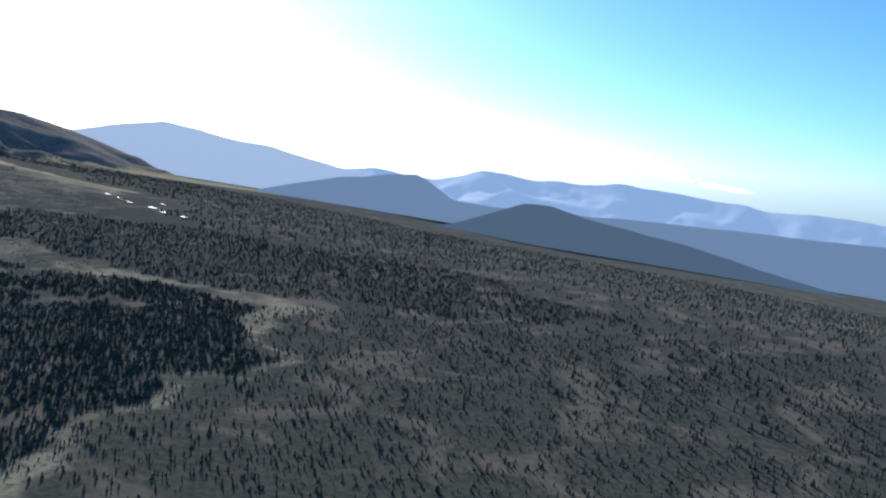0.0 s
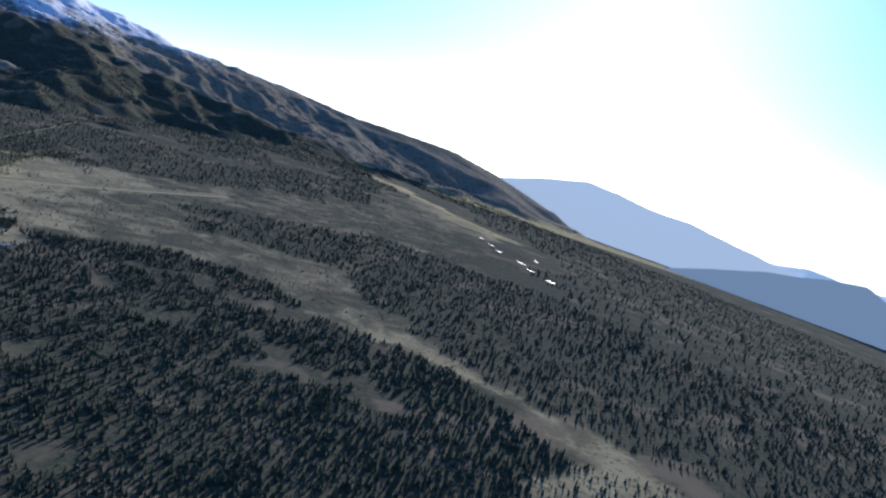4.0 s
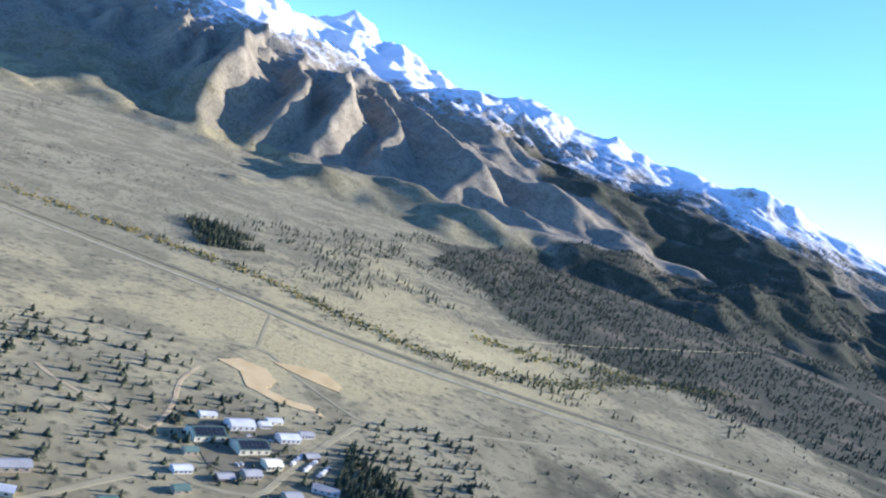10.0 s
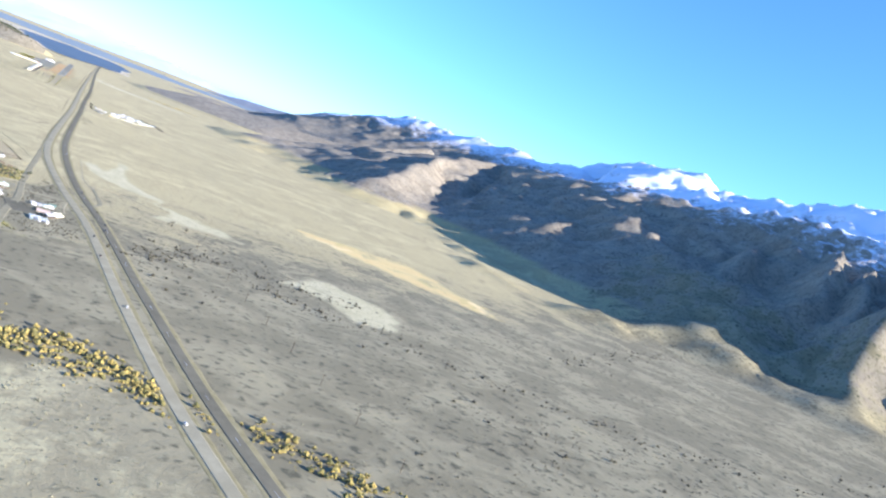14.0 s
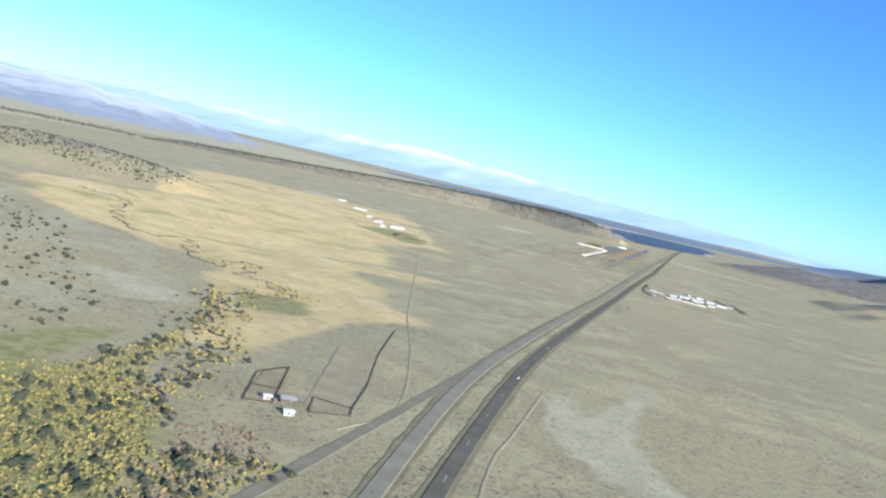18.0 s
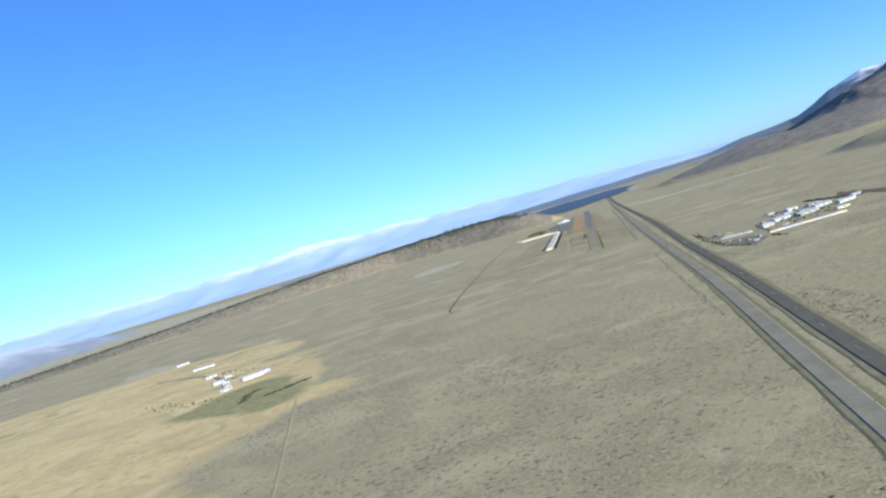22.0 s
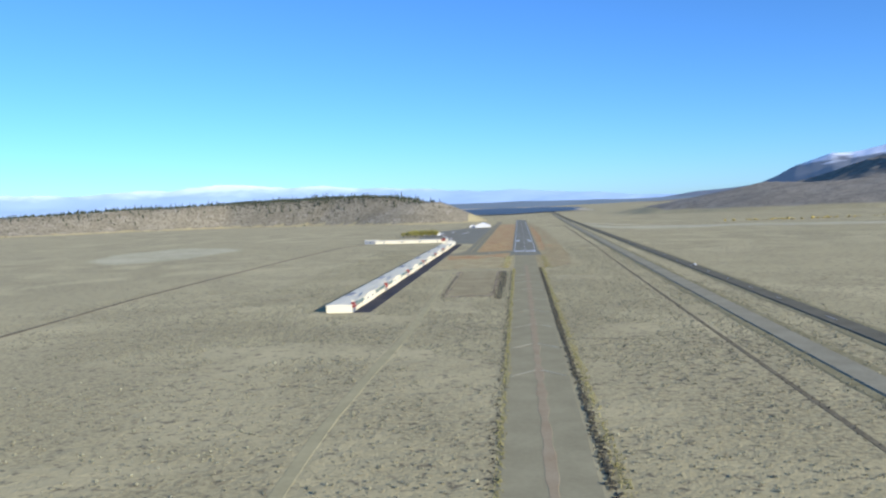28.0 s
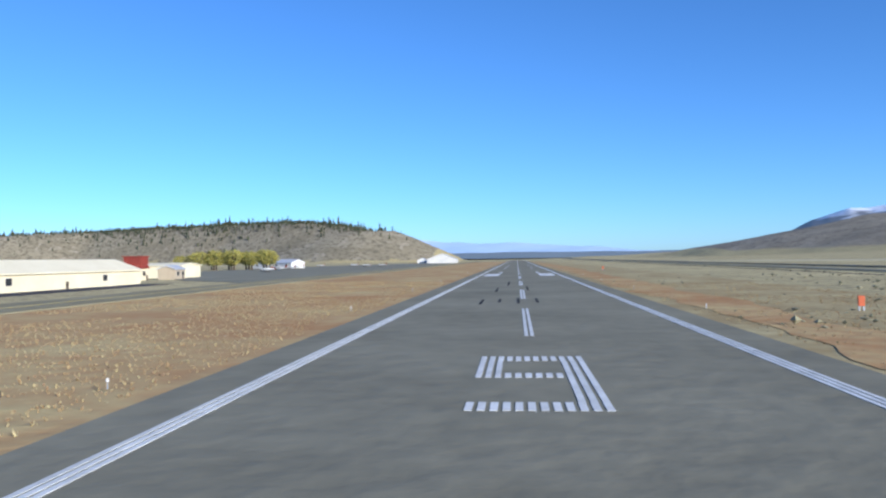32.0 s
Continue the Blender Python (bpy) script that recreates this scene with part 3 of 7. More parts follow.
def ribbon(name, pts, width, mat, lift=0.05, step=3.0, wobble=0.0, thick=0.0, across=3, parent=None):
    """A strip laid over the ground along a line, with its edge turned down into the soil."""
    line = smooth_line(pts, step)
    tan = np.gradient(line, axis=0)
    tan /= np.linalg.norm(tan, axis=1)[:, None]
    side = np.stack([tan[:, 1], -tan[:, 0]], 1)
    n = len(line)
    wl = width / 2 * (1 + wobble * (np.random.rand(n) - 0.5)) if wobble else np.full(n, width / 2)
    offs = np.linspace(-1, 1, across)
    rows = [line + side * (wl * o)[:, None] for o in offs]
    top = np.stack(rows, 1)
    z = surface(top[..., 0], top[..., 1])
    z = np.maximum(z, z[:, [across // 2]]) + lift
    skirt = min(0.3, width * 0.15)
    low = np.stack([rows[0] - side * skirt, rows[-1] + side * skirt], 1)
    zl = surface(low[..., 0], low[..., 1]) - 0.025
    v = np.concatenate([np.concatenate([low[:, :1], zl[:, :1, None]], -1), np.concatenate([top, z[..., None]], -1),
                        np.concatenate([low[:, 1:], zl[:, 1:, None]], -1)], 1)
    m = across + 2
    ids = np.arange(n * m).reshape(n, m)
    f = np.stack([ids[:-1, :-1], ids[:-1, 1:], ids[1:, 1:], ids[1:, :-1]], -1).reshape(-1, 4)
    me = grid_mesh(name, v.reshape(-1, 3), f, False)
    me.materials.append(mat)
    ob = new(name, me)
    if parent:
        ob.parent = parent
    return ob


# ---- highway, side roads and tracks ----
HWY_N = [(90, -640), (62, -585), (42, -535), (38.6, -512), (33, -486), (26, -452), (22.6, -428), (18.5, -390), (13.4, -357), (9.6, -322), (9.2, -285), (10.2, -240),
         (11.2, -196), (11.6, -143), (12.2, -60), (14.2, 90), (16.6, 235), (22, 520)]
HWY_S = [(94, -640), (66, -585), (46, -535), (42.0, -512), (36.4, -486), (29.4, -452), (25.6, -426), (20.6, -385), (16.3, -355), (13.2, -318), (12.4, -290), (13.1, -240),
         (14.0, -196), (14.6, -143), (16.2, -60), (17.2, 90), (18.6, 235), (24, 520)]


def shoulder(line, width, label):
    tagged(ribbon("verge", line, width, M_VERGE, 0.02, wobble=0.25), label, "verge", kind="structure")


shoulder(HWY_N, 2.0, "weedy olive verge of the westbound highway")
shoulder(HWY_S, 2.0, "weedy olive verge of the eastbound highway")
tagged(ribbon("road", HWY_N, 1.15, M_PALEROAD, 0.06), "weathered grey two-lane highway carriageway", "road", kind="structure")
road_s = tagged(ribbon("road", HWY_S, 1.15, M_NEWROAD, 0.07), "dark asphalt two-lane highway carriageway", "road", kind="structure")


def lane_lines(line, road, lift):
    mid = smooth_line(line, 2.0)
    for k in range(0, len(mid) - 1, 4):
        if -470 < mid[k][1] < 60:
            ribbon("lane_dash", [tuple(mid[k]), tuple(mid[k] * 0.4 + mid[k + 1] * 0.6)], 0.022, M_LINE, lift, 0.6, parent=road)


lane_lines(HWY_S, road_s, 0.082)
TRACKS = [
    ([(7.9, -410), (7.8, -397), (8.0, -391), (8.5, -385), (8.6, -378), (8.2, -368), (8.2, -353), (8.4, -333), (8.8, -300)], 0.9, M_GREYROAD, "worn grey frontage road"),
    ([(9.0, -373.5), (11.9, -373.2), (15.0, -373.0), (17.8, -371.5)], 0.6, M_GREYROAD, "short paved crossroad between the carriageways"),
    ([(-26.4, -152.5), (-27.6, -146), (-29.2, -120), (-31, -70), (-32.3, -42), (-32, 20), (-29, 33)], 0.36, M_DITCH, "dark straight access track through dry sagebrush"),
    ([(-26.2, -153.8), (-17.5, -153), (-8, -150.8), (1.9, -148.8), (10.9, -147.4)], 0.2, M_DITCH, "thin dark dirt track through sagebrush"),
    ([(-5.3, -147), (-6.2, -122), (-6.5, -100), (-7.0, -87), (-6.9, -70), (-7.2, -55), (-8.0, -30), (-8.6, -18)], 0.4, M_FAINT, "pale dirt track beside the hangars"),
    ([(-10.5, -28.6), (-6, -28.6), (-1.4, -28.8)], 0.3, M_GREYROAD, "thin pale gravel crossing track"),
    ([(8.6, -110), (9.1, -71), (9.8, -31), (10.8, 22), (12, 120)], 0.22, M_DITCH, "dark drainage ditch along the airfield fence"),
    ([(-8.0, -512), (-2.3, -514), (3, -517), (11.6, -520.7), (22.3, -528), (18.9, -536.7), (16, -546.7), (20, -548), (25, -554), (45, -570)], 0.55, M_GREYROAD, "pale paved lane past the village"),
    ([(15.4, -547), (6.7, -547.3), (-4.8, -548.6), (-9.9, -549), (-12.5, -545), (-14, -542), (-26, -540)], 0.6, M_GREYROAD, "grey village street"),
    ([(22.3, -528), (34, -522), (40, -519)], 0.45, M_GREYROAD, "lane joining the highway"),
    ([(8.9, -529), (3.2, -531), (-2, -534.3), (-8.4, -536.7), (-8.4, -531), (-8.4, -526), (-7.6, -522.7)], 0.4, M_DIRT, "winding dirt drive"),
    ([(16.9, -142), (14.5, -141), (12.4, -140)], 0.7, M_DIRT, "pale gravel entry to the storage yard"),
    ([(17.3, -180), (15.6, -170), (15.3, -158)], 0.3, M_DIRT, "pale verge track beside the yard"),
    ([(16.4, -317), (17.0, -334), (17.2, -342), (18.9, -353), (19.4, -348), (24.3, -347.7), (27.6, -352), (36, -362)], 0.2, M_TAN, "looping dirt track beside the highway"),
    ([(15.2, -373.6), (14.8, -380), (15.1, -384)], 0.2, M_TAN, "rutted track behind the junction yard"),
    ([(8.3, -383.6), (9.3, -387.2), (10.6, -390.6)], 3.2, M_NEWROAD, "paved yard between the junction sheds"),
    ([(18.6, -371.2), (20.0, -367.2), (20.1, -362.6), (18.8, -349.4)], 0.6, M_GREYROAD, "worn paved spur beside the junction"),
    ([(-52.6, -177.4), (-49.2, -176.2)], 1.2, M_GREYROAD, "pale bare ground beside the ranch barns"),
    ([(15, 147), (30, 108), (44, 84), (58, 66), (78, 47)], 1.0, M_SHORE, "long pale gravel strip beyond the highway"),
    ([(6.8, -346), (8, -337), (2, -317), (-6, -296), (-13.5, -273.4), (-20.5, -251.9), (-38.4, -197.3)], 0.2, M_FAINT, "dirt track along the pasture fence"),
    ([(-62, -168), (-66, -160), (-78, -144), (-96, -131)], 0.8, M_GREYROAD, "grey ranch yard lane"),
    ([(60, -520), (90, -545), (150, -570), (230, -600)], 0.35, M_FAINT, "pale dirt road on the wooded slope"),
]
for pts, w, mat, text in TRACKS:
    tagged(ribbon("track", pts, w, mat, 0.008 if pts[-1][1] > -30 and abs(pts[-1][0]) < 13 else 0.03, 2.0, 0.2), text, "track", kind="structure")

RIVER = [(-4, -352), (-7, -342), (-10, -335), (-12, -331), (-16, -329), (-17.5, -325), (-18, -321), (-22, -318), (-23.7, -311.5), (-21, -306), (-19, -301), (-23.5, -301.5),
         (-24, -297.5), (-30.5, -297), (-35.4, -286), (-38, -288), (-36, -295), (-43, -292), (-51, -281), (-57, -287), (-72, -274), (-80, -261), (-92, -262)]
line = smooth_line(RIVER, 0.7)
s_along = np.arange(len(line)) * 0.7
line = line + np.stack([0.9 * np.sin(s_along * 1.15) + 0.5 * np.sin(s_along * 2.6 + 1), 0.9 * np.cos(s_along * 0.95 + 0.6)], 1)
tagged(ribbon("river", [tuple(q) for q in line[::1]], 0.26, M_STREAM, 0.03, 0.7, 0.3), "dark meandering creek in a golden meadow", "river", kind="structure")
for k, (px, py, rx, ry) in enumerate([(96, -764, 4, 1.2), (84, -762, 5, 1.0), (70, -757, 5, 0.9), (62, -772, 3, 0.8), (52, -756, 6, 0.9), (40, -752, 5, 0.9), (23, -750, 6, 0.9), (110, -720, 2, 0.7)]):
    bm = bmesh.new()
    bmesh.ops.create_circle(bm, cap_ends=True, segments=14, radius=1)
    for v in bm.verts:
        a = math.atan2(v.co.y, v.co.x)
        v.co.x, v.co.y, v.co.z = v.co.x * rx * 0.5 * (1 + 0.25 * math.sin(3 * a + k)), v.co.y * ry * 0.6, 0
    pond = part("pond", bm, M_STREAM)
    pond.location = (px, py, max(ground_z(px + dx, py) for dx in (-rx, 0, rx)) + 0.15)
    tagged(pond, "small still pond glinting in low sun", "pond", kind="structure")
bm = bmesh.new()
bmesh.ops.create_circle(bm, cap_ends=True, segments=48, radius=1)
for v in bm.verts:
    a = math.atan2(v.co.y, v.co.x)
    r = 1 + 0.12 * math.sin(3 * a) + 0.08 * math.sin(7 * a + 1)
    v.co.x, v.co.y = -6 + v.co.x * 72 * r, 700 + v.co.y * 290 * r
    v.co.z = 0.42
tagged(part("lake", bm, M_LAKE), "distant blue lake beyond the airfield", "lake", kind="structure")
bm = bmesh.new()
bmesh.ops.create_circle(bm, cap_ends=True, segments=64, radius=1)
for v in bm.verts:
    a = math.atan2(v.co.y, v.co.x)
    r = 1 + 0.10 * math.sin(3 * a) + 0.07 * math.sin(7 * a + 1) + 0.04 * math.sin(13 * a)
    v.co.x, v.co.y, v.co.z = -30 + v.co.x * 118 * r, 740 + v.co.y * 350 * r, 0.36
tagged(part("lake_shore", bm, M_SHORE), "pale dry shore flats round the lake", "shore", kind="structure")


# ---- runway, taxiway and aprons ----
def slab(name, poly, z, mat, parent=None, deep=0.15):
    bm = bmesh.new()
    f = bm.faces.new([bm.verts.new((a, b, z)) for a, b in poly])
    f.normal_update()
    if f.normal.z < 0:
        f.normal_flip()
    r = bmesh.ops.extrude_face_region(bm, geom=[f])
    bmesh.ops.translate(bm, verts=[v for v in r["geom"] if isinstance(v, bmesh.types.BMVert)], vec=(0, 0, -deep))
    bmesh.ops.recalc_face_normals(bm, faces=bm.faces)
    return part(name, bm, mat, parent)


def field(name, poly, z, mat, label, rag=0.35, seed=1):
    """A patch of ground with a ragged outline that runs out into the soil."""
    ring, run = [], 0.0
    for (ax, ay), (bx, by) in zip(poly, poly[1:] + poly[:1]):
        ln = math.hypot(bx - ax, by - ay)
        k = max(1, int(ln / 0.4))
        for i in range(k):
            t = i / k
            off = 0.0 if i == 0 else 2 * rag * (float(fbm(np.array([run + ln * t]), np.array([seed * 3.7]), 1.3, 3, seed)[0]) - 0.5)
            ring.append((ax + (bx - ax) * t + off * (by - ay) / ln, ay + (by - ay) * t - off * (bx - ax) / ln))
        run += ln
    bm = bmesh.new()
    f = bm.faces.new([bm.verts.new((a, b, -0.01)) for a, b in ring])
    f.normal_update()
    if f.normal.z < 0:
        f.normal_flip()
    bmesh.ops.inset_region(bm, faces=[f], thickness=0.12, depth=0)
    for v in f.verts:
        v.co.z = z
    return tagged(part(name, bm, mat), label, "dry grass", kind="structure")


def rect(x0, y0, x1, y1):
    return [(x0, y0), (x1, y0), (x1, y1), (x0, y1)]


runway = tagged(slab("runway", [(-2.1, -7), (2.1, -7), (2.05, -0.5), (1.85, 2), (1.85, 215), (-1.85, 215), (-1.85, 2), (-2.05, -0.5)], 0.020, M_ASPHALT),
                "grey asphalt runway with worn white markings", "runway", kind="structure")
mark = lambda name, poly, mat=M_LINE: slab(name, poly, 0.0225, mat, runway, 0.002)
for sx in (-1, 1):
    for ex in (1.42, 1.458, 1.496):
        mark("edge_line", rect(min(sx * ex, sx * (ex + 0.026)), 0, max(sx * ex, sx * (ex + 0.026)), 213))
    for bx in (0.27, 0.60, 0.93, 1.22):
        mark("threshold_bar", rect(sx * bx - 0.09, 0.45, sx * bx + 0.09, 3.9))
    mark("aiming_block", rect(sx * 1.02 - 0.27, 31.0, sx * 1.02 + 0.27, 35.0))
    for k in range(3):
        mark("touchdown_bar", rect(sx * 0.8 - 0.08, 15.5 + 15.2 * (k + 1) + 6, sx * 0.8 + 0.08, 17.8 + 15.2 * (k + 1) + 6))
mark("threshold_line", rect(-1.42, 0, 1.42, 0.22))
for k in range(32):
    mark("centre_dash", rect(-0.04, 8.8 + 6.1 * k, -0.009, 12.4 + 6.1 * k))
    mark("centre_dash", rect(0.009, 8.8 + 6.1 * k, 0.04, 12.4 + 6.1 * k))
# The numeral 9, read from the approach side.
for poly in (rect(-0.33, 7.2, 0.33, 7.42), rect(-0.33, 6.5, -0.17, 7.2), rect(0.17, 5.75, 0.33, 7.2), rect(-0.17, 6.5, 0.17, 6.66), rect(-0.33, 5.55, 0.33, 5.75)):
    (nx0, ny0), (nx1, ny1) = poly[0], poly[2]
    k = max(2, round((nx1 - nx0) / 0.055))
    for i in range(k):
        w = (nx1 - nx0) / k
        mark("numeral_stroke", rect(nx0 + i * w, ny0, nx0 + (i + 0.62) * w, ny1))
for k in range(4):
    y0 = -1.2 - 1.7 * k
    for sx in (-1, 1):
        mark("chevron", [(0, y0), (0, y0 + 0.14), (sx * 1.75, y0 - 1.0 + 0.14), (sx * 1.75, y0 - 1.0)], M_YELLOW)
M_SKID = paint("tyre_rubber", (0.02, 0.02, 0.022), (0.06, 0.06, 0.06), 3.0, 0.9)
for sx, y0, ln in ((-0.62, 13.4, 1.3), (-0.36, 13.9, 1.0), (-0.08, 13.6, 1.5), (0.2, 13.8, 1.2), (-0.5, 17.5, 2.0), (0.12, 18.2, 2.2), (-0.3, 21, 3.0)):
    slab("skid_mark", rect(sx - 0.02, y0, sx + 0.02, y0 + ln), 0.0218, M_SKID, runway, 0.001)
strip = tagged(ribbon("pavement", [(-0.13, -100), (-0.13, -60), (-0.12, -30), (-0.05, -6.5)], 2.42, M_OLDPAVE, 0.012, 1.0, 0.03), "old cracked brown-grey pavement before the threshold", "pavement", kind="structure")
M_RUST = paint("rust_stain", (0.33, 0.24, 0.13), (0.42, 0.335, 0.20), 0.9, 0.95, spread=0.6)
ribbon("rust_stain", [(-0.06, -98), (-0.08, -70), (-0.04, -40), (-0.1, -24)], 0.3, M_RUST, 0.017, 0.7, 0.9, parent=strip)
for k in range(8):
    y0 = -36.35 - 6.25 * k
    for sx in (-1, 1):
        slab("chevron", [(-0.1 + sx * 0.12, y0 - 0.06), (-0.1 + sx * 0.12, y0 + 0.04), (-0.1 + sx * 1.06, y0 - 1.04), (-0.1 + sx * 1.06, y0 - 1.14)], 0.028, M_CHEVRON, strip, 0.004)
taxi = tagged(slab("taxiway", [(-2.0, -0.6), (-2.0, 4.3), (-4.3, 2.8), (-6.2, 1.7), (-6.8, 1.9), (-6.95, 3.2), (-6.9, 190), (-8.6, 190), (-8.6, 6), (-9.3, 0.8), (-10.52, -0.4), (-10.5, -4.1), (-8.8, -4.4), (-6.9, -4.4), (-5.6, -4.2), (-4.4, -3.6), (-3.2, -2.0)],
                   0.016, M_GREYROAD), "grey asphalt taxiway beside the runway", "taxiway", kind="structure")
tagged(slab("apron", [(-11.75, -61), (-10.6, -61), (-10.5, -20), (-10.6, 26), (-11.75, 26)], 0.013, M_TAR), "dark asphalt apron strip along the hangars", "apron", kind="structure")
tagged(slab("apron", [(-8.65, 26.5), (-8.65, 118), (-15, 122), (-22, 95), (-22, 46), (-12, 30)], 0.014, M_ASPHALT), "wide grey asphalt parking apron", "apron", kind="structure")
slab("taxi_line", rect(-7.78, 3, -7.72, 190), 0.0195, M_YELLOW, taxi, 0.004)
field("infield", [(-6.85, 3.3), (-6.7, 2.1), (-6.2, 1.85), (-4.3, 2.95), (-1.75, 4.6), (-1.7, 150), (-6.8, 150)], 0.006, M_DRYGRASS, "rust-brown dry grass infield", 0.1, 1)
field("infield", [(-10.3, -27.8), (-1.25, -27.5), (-1.15, -8), (-2.0, -6.5), (-2.0, -1.1), (-3.1, -2.3), (-4.3, -3.85), (-5.6, -4.45), (-6.9, -4.65), (-8.8, -4.65), (-10.35, -4.35)], 0.006, M_TANGRASS, "tan dry grass before the taxiway", 0.25, 2)
field("infield", [(0.55, -25), (3.0, -27.5), (4.6, -24), (5.6, -10), (5.9, 40), (5.6, 90), (3.6, 150), (1.5, 150), (1.5, 2), (1.5, -5), (0.55, -12)], 0.006, M_TANGRASS, "tan dry grass beside the runway", 0.25, 3)
field("rusty_grass", [(-10.2, -13), (-8.3, -11.5), (-6.6, -12.6), (-4.4, -8.2), (-3.0, -9.4), (-2.15, -7), (-2.15, -1.6), (-3.15, -2.7), (-4.35, -4.3), (-5.6, -4.9), (-8.8, -5.0), (-10.2, -4.8)], 0.0105, M_DRYGRASS, "rust-red dry grass beside the taxiway", 0.7, 6)
field("rusty_grass", [(2.12, 2.5), (2.9, 4), (3.5, 60), (2.7, 120), (2.12, 120)], 0.0105, M_DRYGRASS, "rust-red dry grass along the runway's edge", 0.3, 7)
field("dirt_pit", [(-6.3, -53), (-2.9, -52.4), (-3.1, -31), (-6.6, -31)], 0.008, M_SOIL, "bare scraped dirt rectangle with weeds", 0.5, 4)


def patch(name, poly, mat, label, category, lift=0.05, rag=0.2, seed=1):
    """A ragged-edged lot that lies on the slope of the ground, its rim turned down into it."""
    pts, run = [], 0.0
    for (ax, ay), (bx, by) in zip(poly, poly[1:] + poly[:1]):
        ln = math.hypot(bx - ax, by - ay)
        k = max(1, int(ln / 0.5))
        for i in range(k):
            t = i / k
            off = 2 * rag * (float(fbm(np.array([run + ln * t]), np.array([seed * 5.3]), 1.6, 3, seed)[0]) - 0.5)
            pts.append((ax + (bx - ax) * t + off * (by - ay) / ln, ay + (by - ay) * t - off * (bx - ax) / ln))
        run += ln
    bm = bmesh.new()
    f = bm.faces.new([bm.verts.new((a, b, ground_z(a, b) + lift)) for a, b in pts])
    f.normal_update()
    if f.normal.z < 0:
        f.normal_flip()
    rim = [e for e in bm.edges]
    low = bmesh.ops.extrude_edge_only(bm, edges=rim)["geom"]
    bmesh.ops.translate(bm, verts=[v for v in low if isinstance(v, bmesh.types.BMVert)], vec=(0, 0, -lift - 0.05))
    bmesh.ops.triangulate(bm, faces=[f])
    return tagged(part(name, bm, mat), label, category, kind="structure")


patch("sand_lot", [(13.2, -528.4), (16.6, -529.3), (17.3, -532.9), (15.2, -535.5), (12, -536.2), (11.7, -540), (13, -541.3), (12, -544.1), (9.8, -539.1), (9.9, -534.6), (13.2, -531.8)], M_SAND, "curved orange sand lot beside the village", "sand", 0.06, 0.4, 3)
patch("sand_lot", [(20.3, -531.5), (23.7, -534.3), (25.2, -536.8), (23, -540.4), (20.7, -541.1), (20.2, -537.7), (19.9, -534.8)], M_SAND, "orange sand lot across the lane", "sand", 0.06, 0.4, 4)
patch("village_yard", [(-5.7, -539.2), (1, -536.8), (4.7, -540.3), (5.5, -545.1), (-3.1, -547.2), (-8.7, -546.7), (-8.9, -543.6)], M_NEWROAD, "dark paved yard between the village halls", "yard", 0.045, 0.25, 5)
patch("forecourt", [(6.1, -385.4), (7.2, -383.9), (7.1, -377.0), (7.5, -373.7), (7.4, -370.0), (5.8, -371.8), (5.3, -374.3), (5.1, -378.0), (5.3, -382.5), (5.3, -384.5)], M_GREYROAD, "pale paved forecourt beside the frontage road", "yard", 0.022, 0.2, 6)
patch("storage_ground", [(17.4, -137), (17.0, -152), (17.6, -165), (20.2, -175), (34.4, -167.4), (42, -150), (38.6, -138), (30.7, -132.1)], M_FAINT, "pale bare ground of the storage yard", "yard", 0.02, 0.6, 7)
patch("storage_lot", [(17.6, -160.5), (21.9, -161.8), (23.2, -168.8), (20.3, -174.4), (18.2, -168.6)], M_GREYROAD, "grey paved lot in the storage yard", "yard", 0.045, 0.2, 8)
patch("dark_soil", [(43.6, -131), (47.0, -150.9), (45.0, -155.6), (42.0, -136.8)], M_DITCH, "strip of dark turned soil behind the yard", "soil", 0.04, 0.5, 9)


# ---- buildings ----
def section(bm, profile, y0, y1):
    """A profile in x and z, drawn out along y."""
    a = [bm.verts.new((x, y0, z)) for x, z in profile]
    b = [bm.verts.new((x, y1, z)) for x, z in profile]
    bm.faces.new(a)
    bm.faces.new(b[::-1])
    n = len(profile)
    for i in range(n):
        bm.faces.new((a[i], b[i], b[(i + 1) % n], a[(i + 1) % n]))
    bmesh.ops.recalc_face_normals(bm, faces=bm.faces)


def window(x, y0, y1, z0, z1, ob, out=0.02, pane=None):
    """A pane with a frame round it, on a wall that faces along x."""
    a, b = min(x, x + out), max(x, x + out)
    bm = bmesh.new()
    box(bm, a, y0, z0, b, y1, z1)
    glass = part("window", bm, pane or M_DARK, ob)
    bm = bmesh.new()
    t, e = 0.014, 0.004 if out > 0 else -0.004
    fa, fb = min(x, x + out + e), max(x, x + out + e)
    box(bm, fa, y0 - t, z1, fb, y1 + t, z1 + t)
    box(bm, fa, y0 - t, z0 - t, fb, y1 + t, z0)
    box(bm, fa, y0 - t, z0, fb, y0, z1)
    box(bm, fa, y1, z0, fb, y1 + t, z1)
    part("frame", bm, M_TRIM, glass)
    return glass


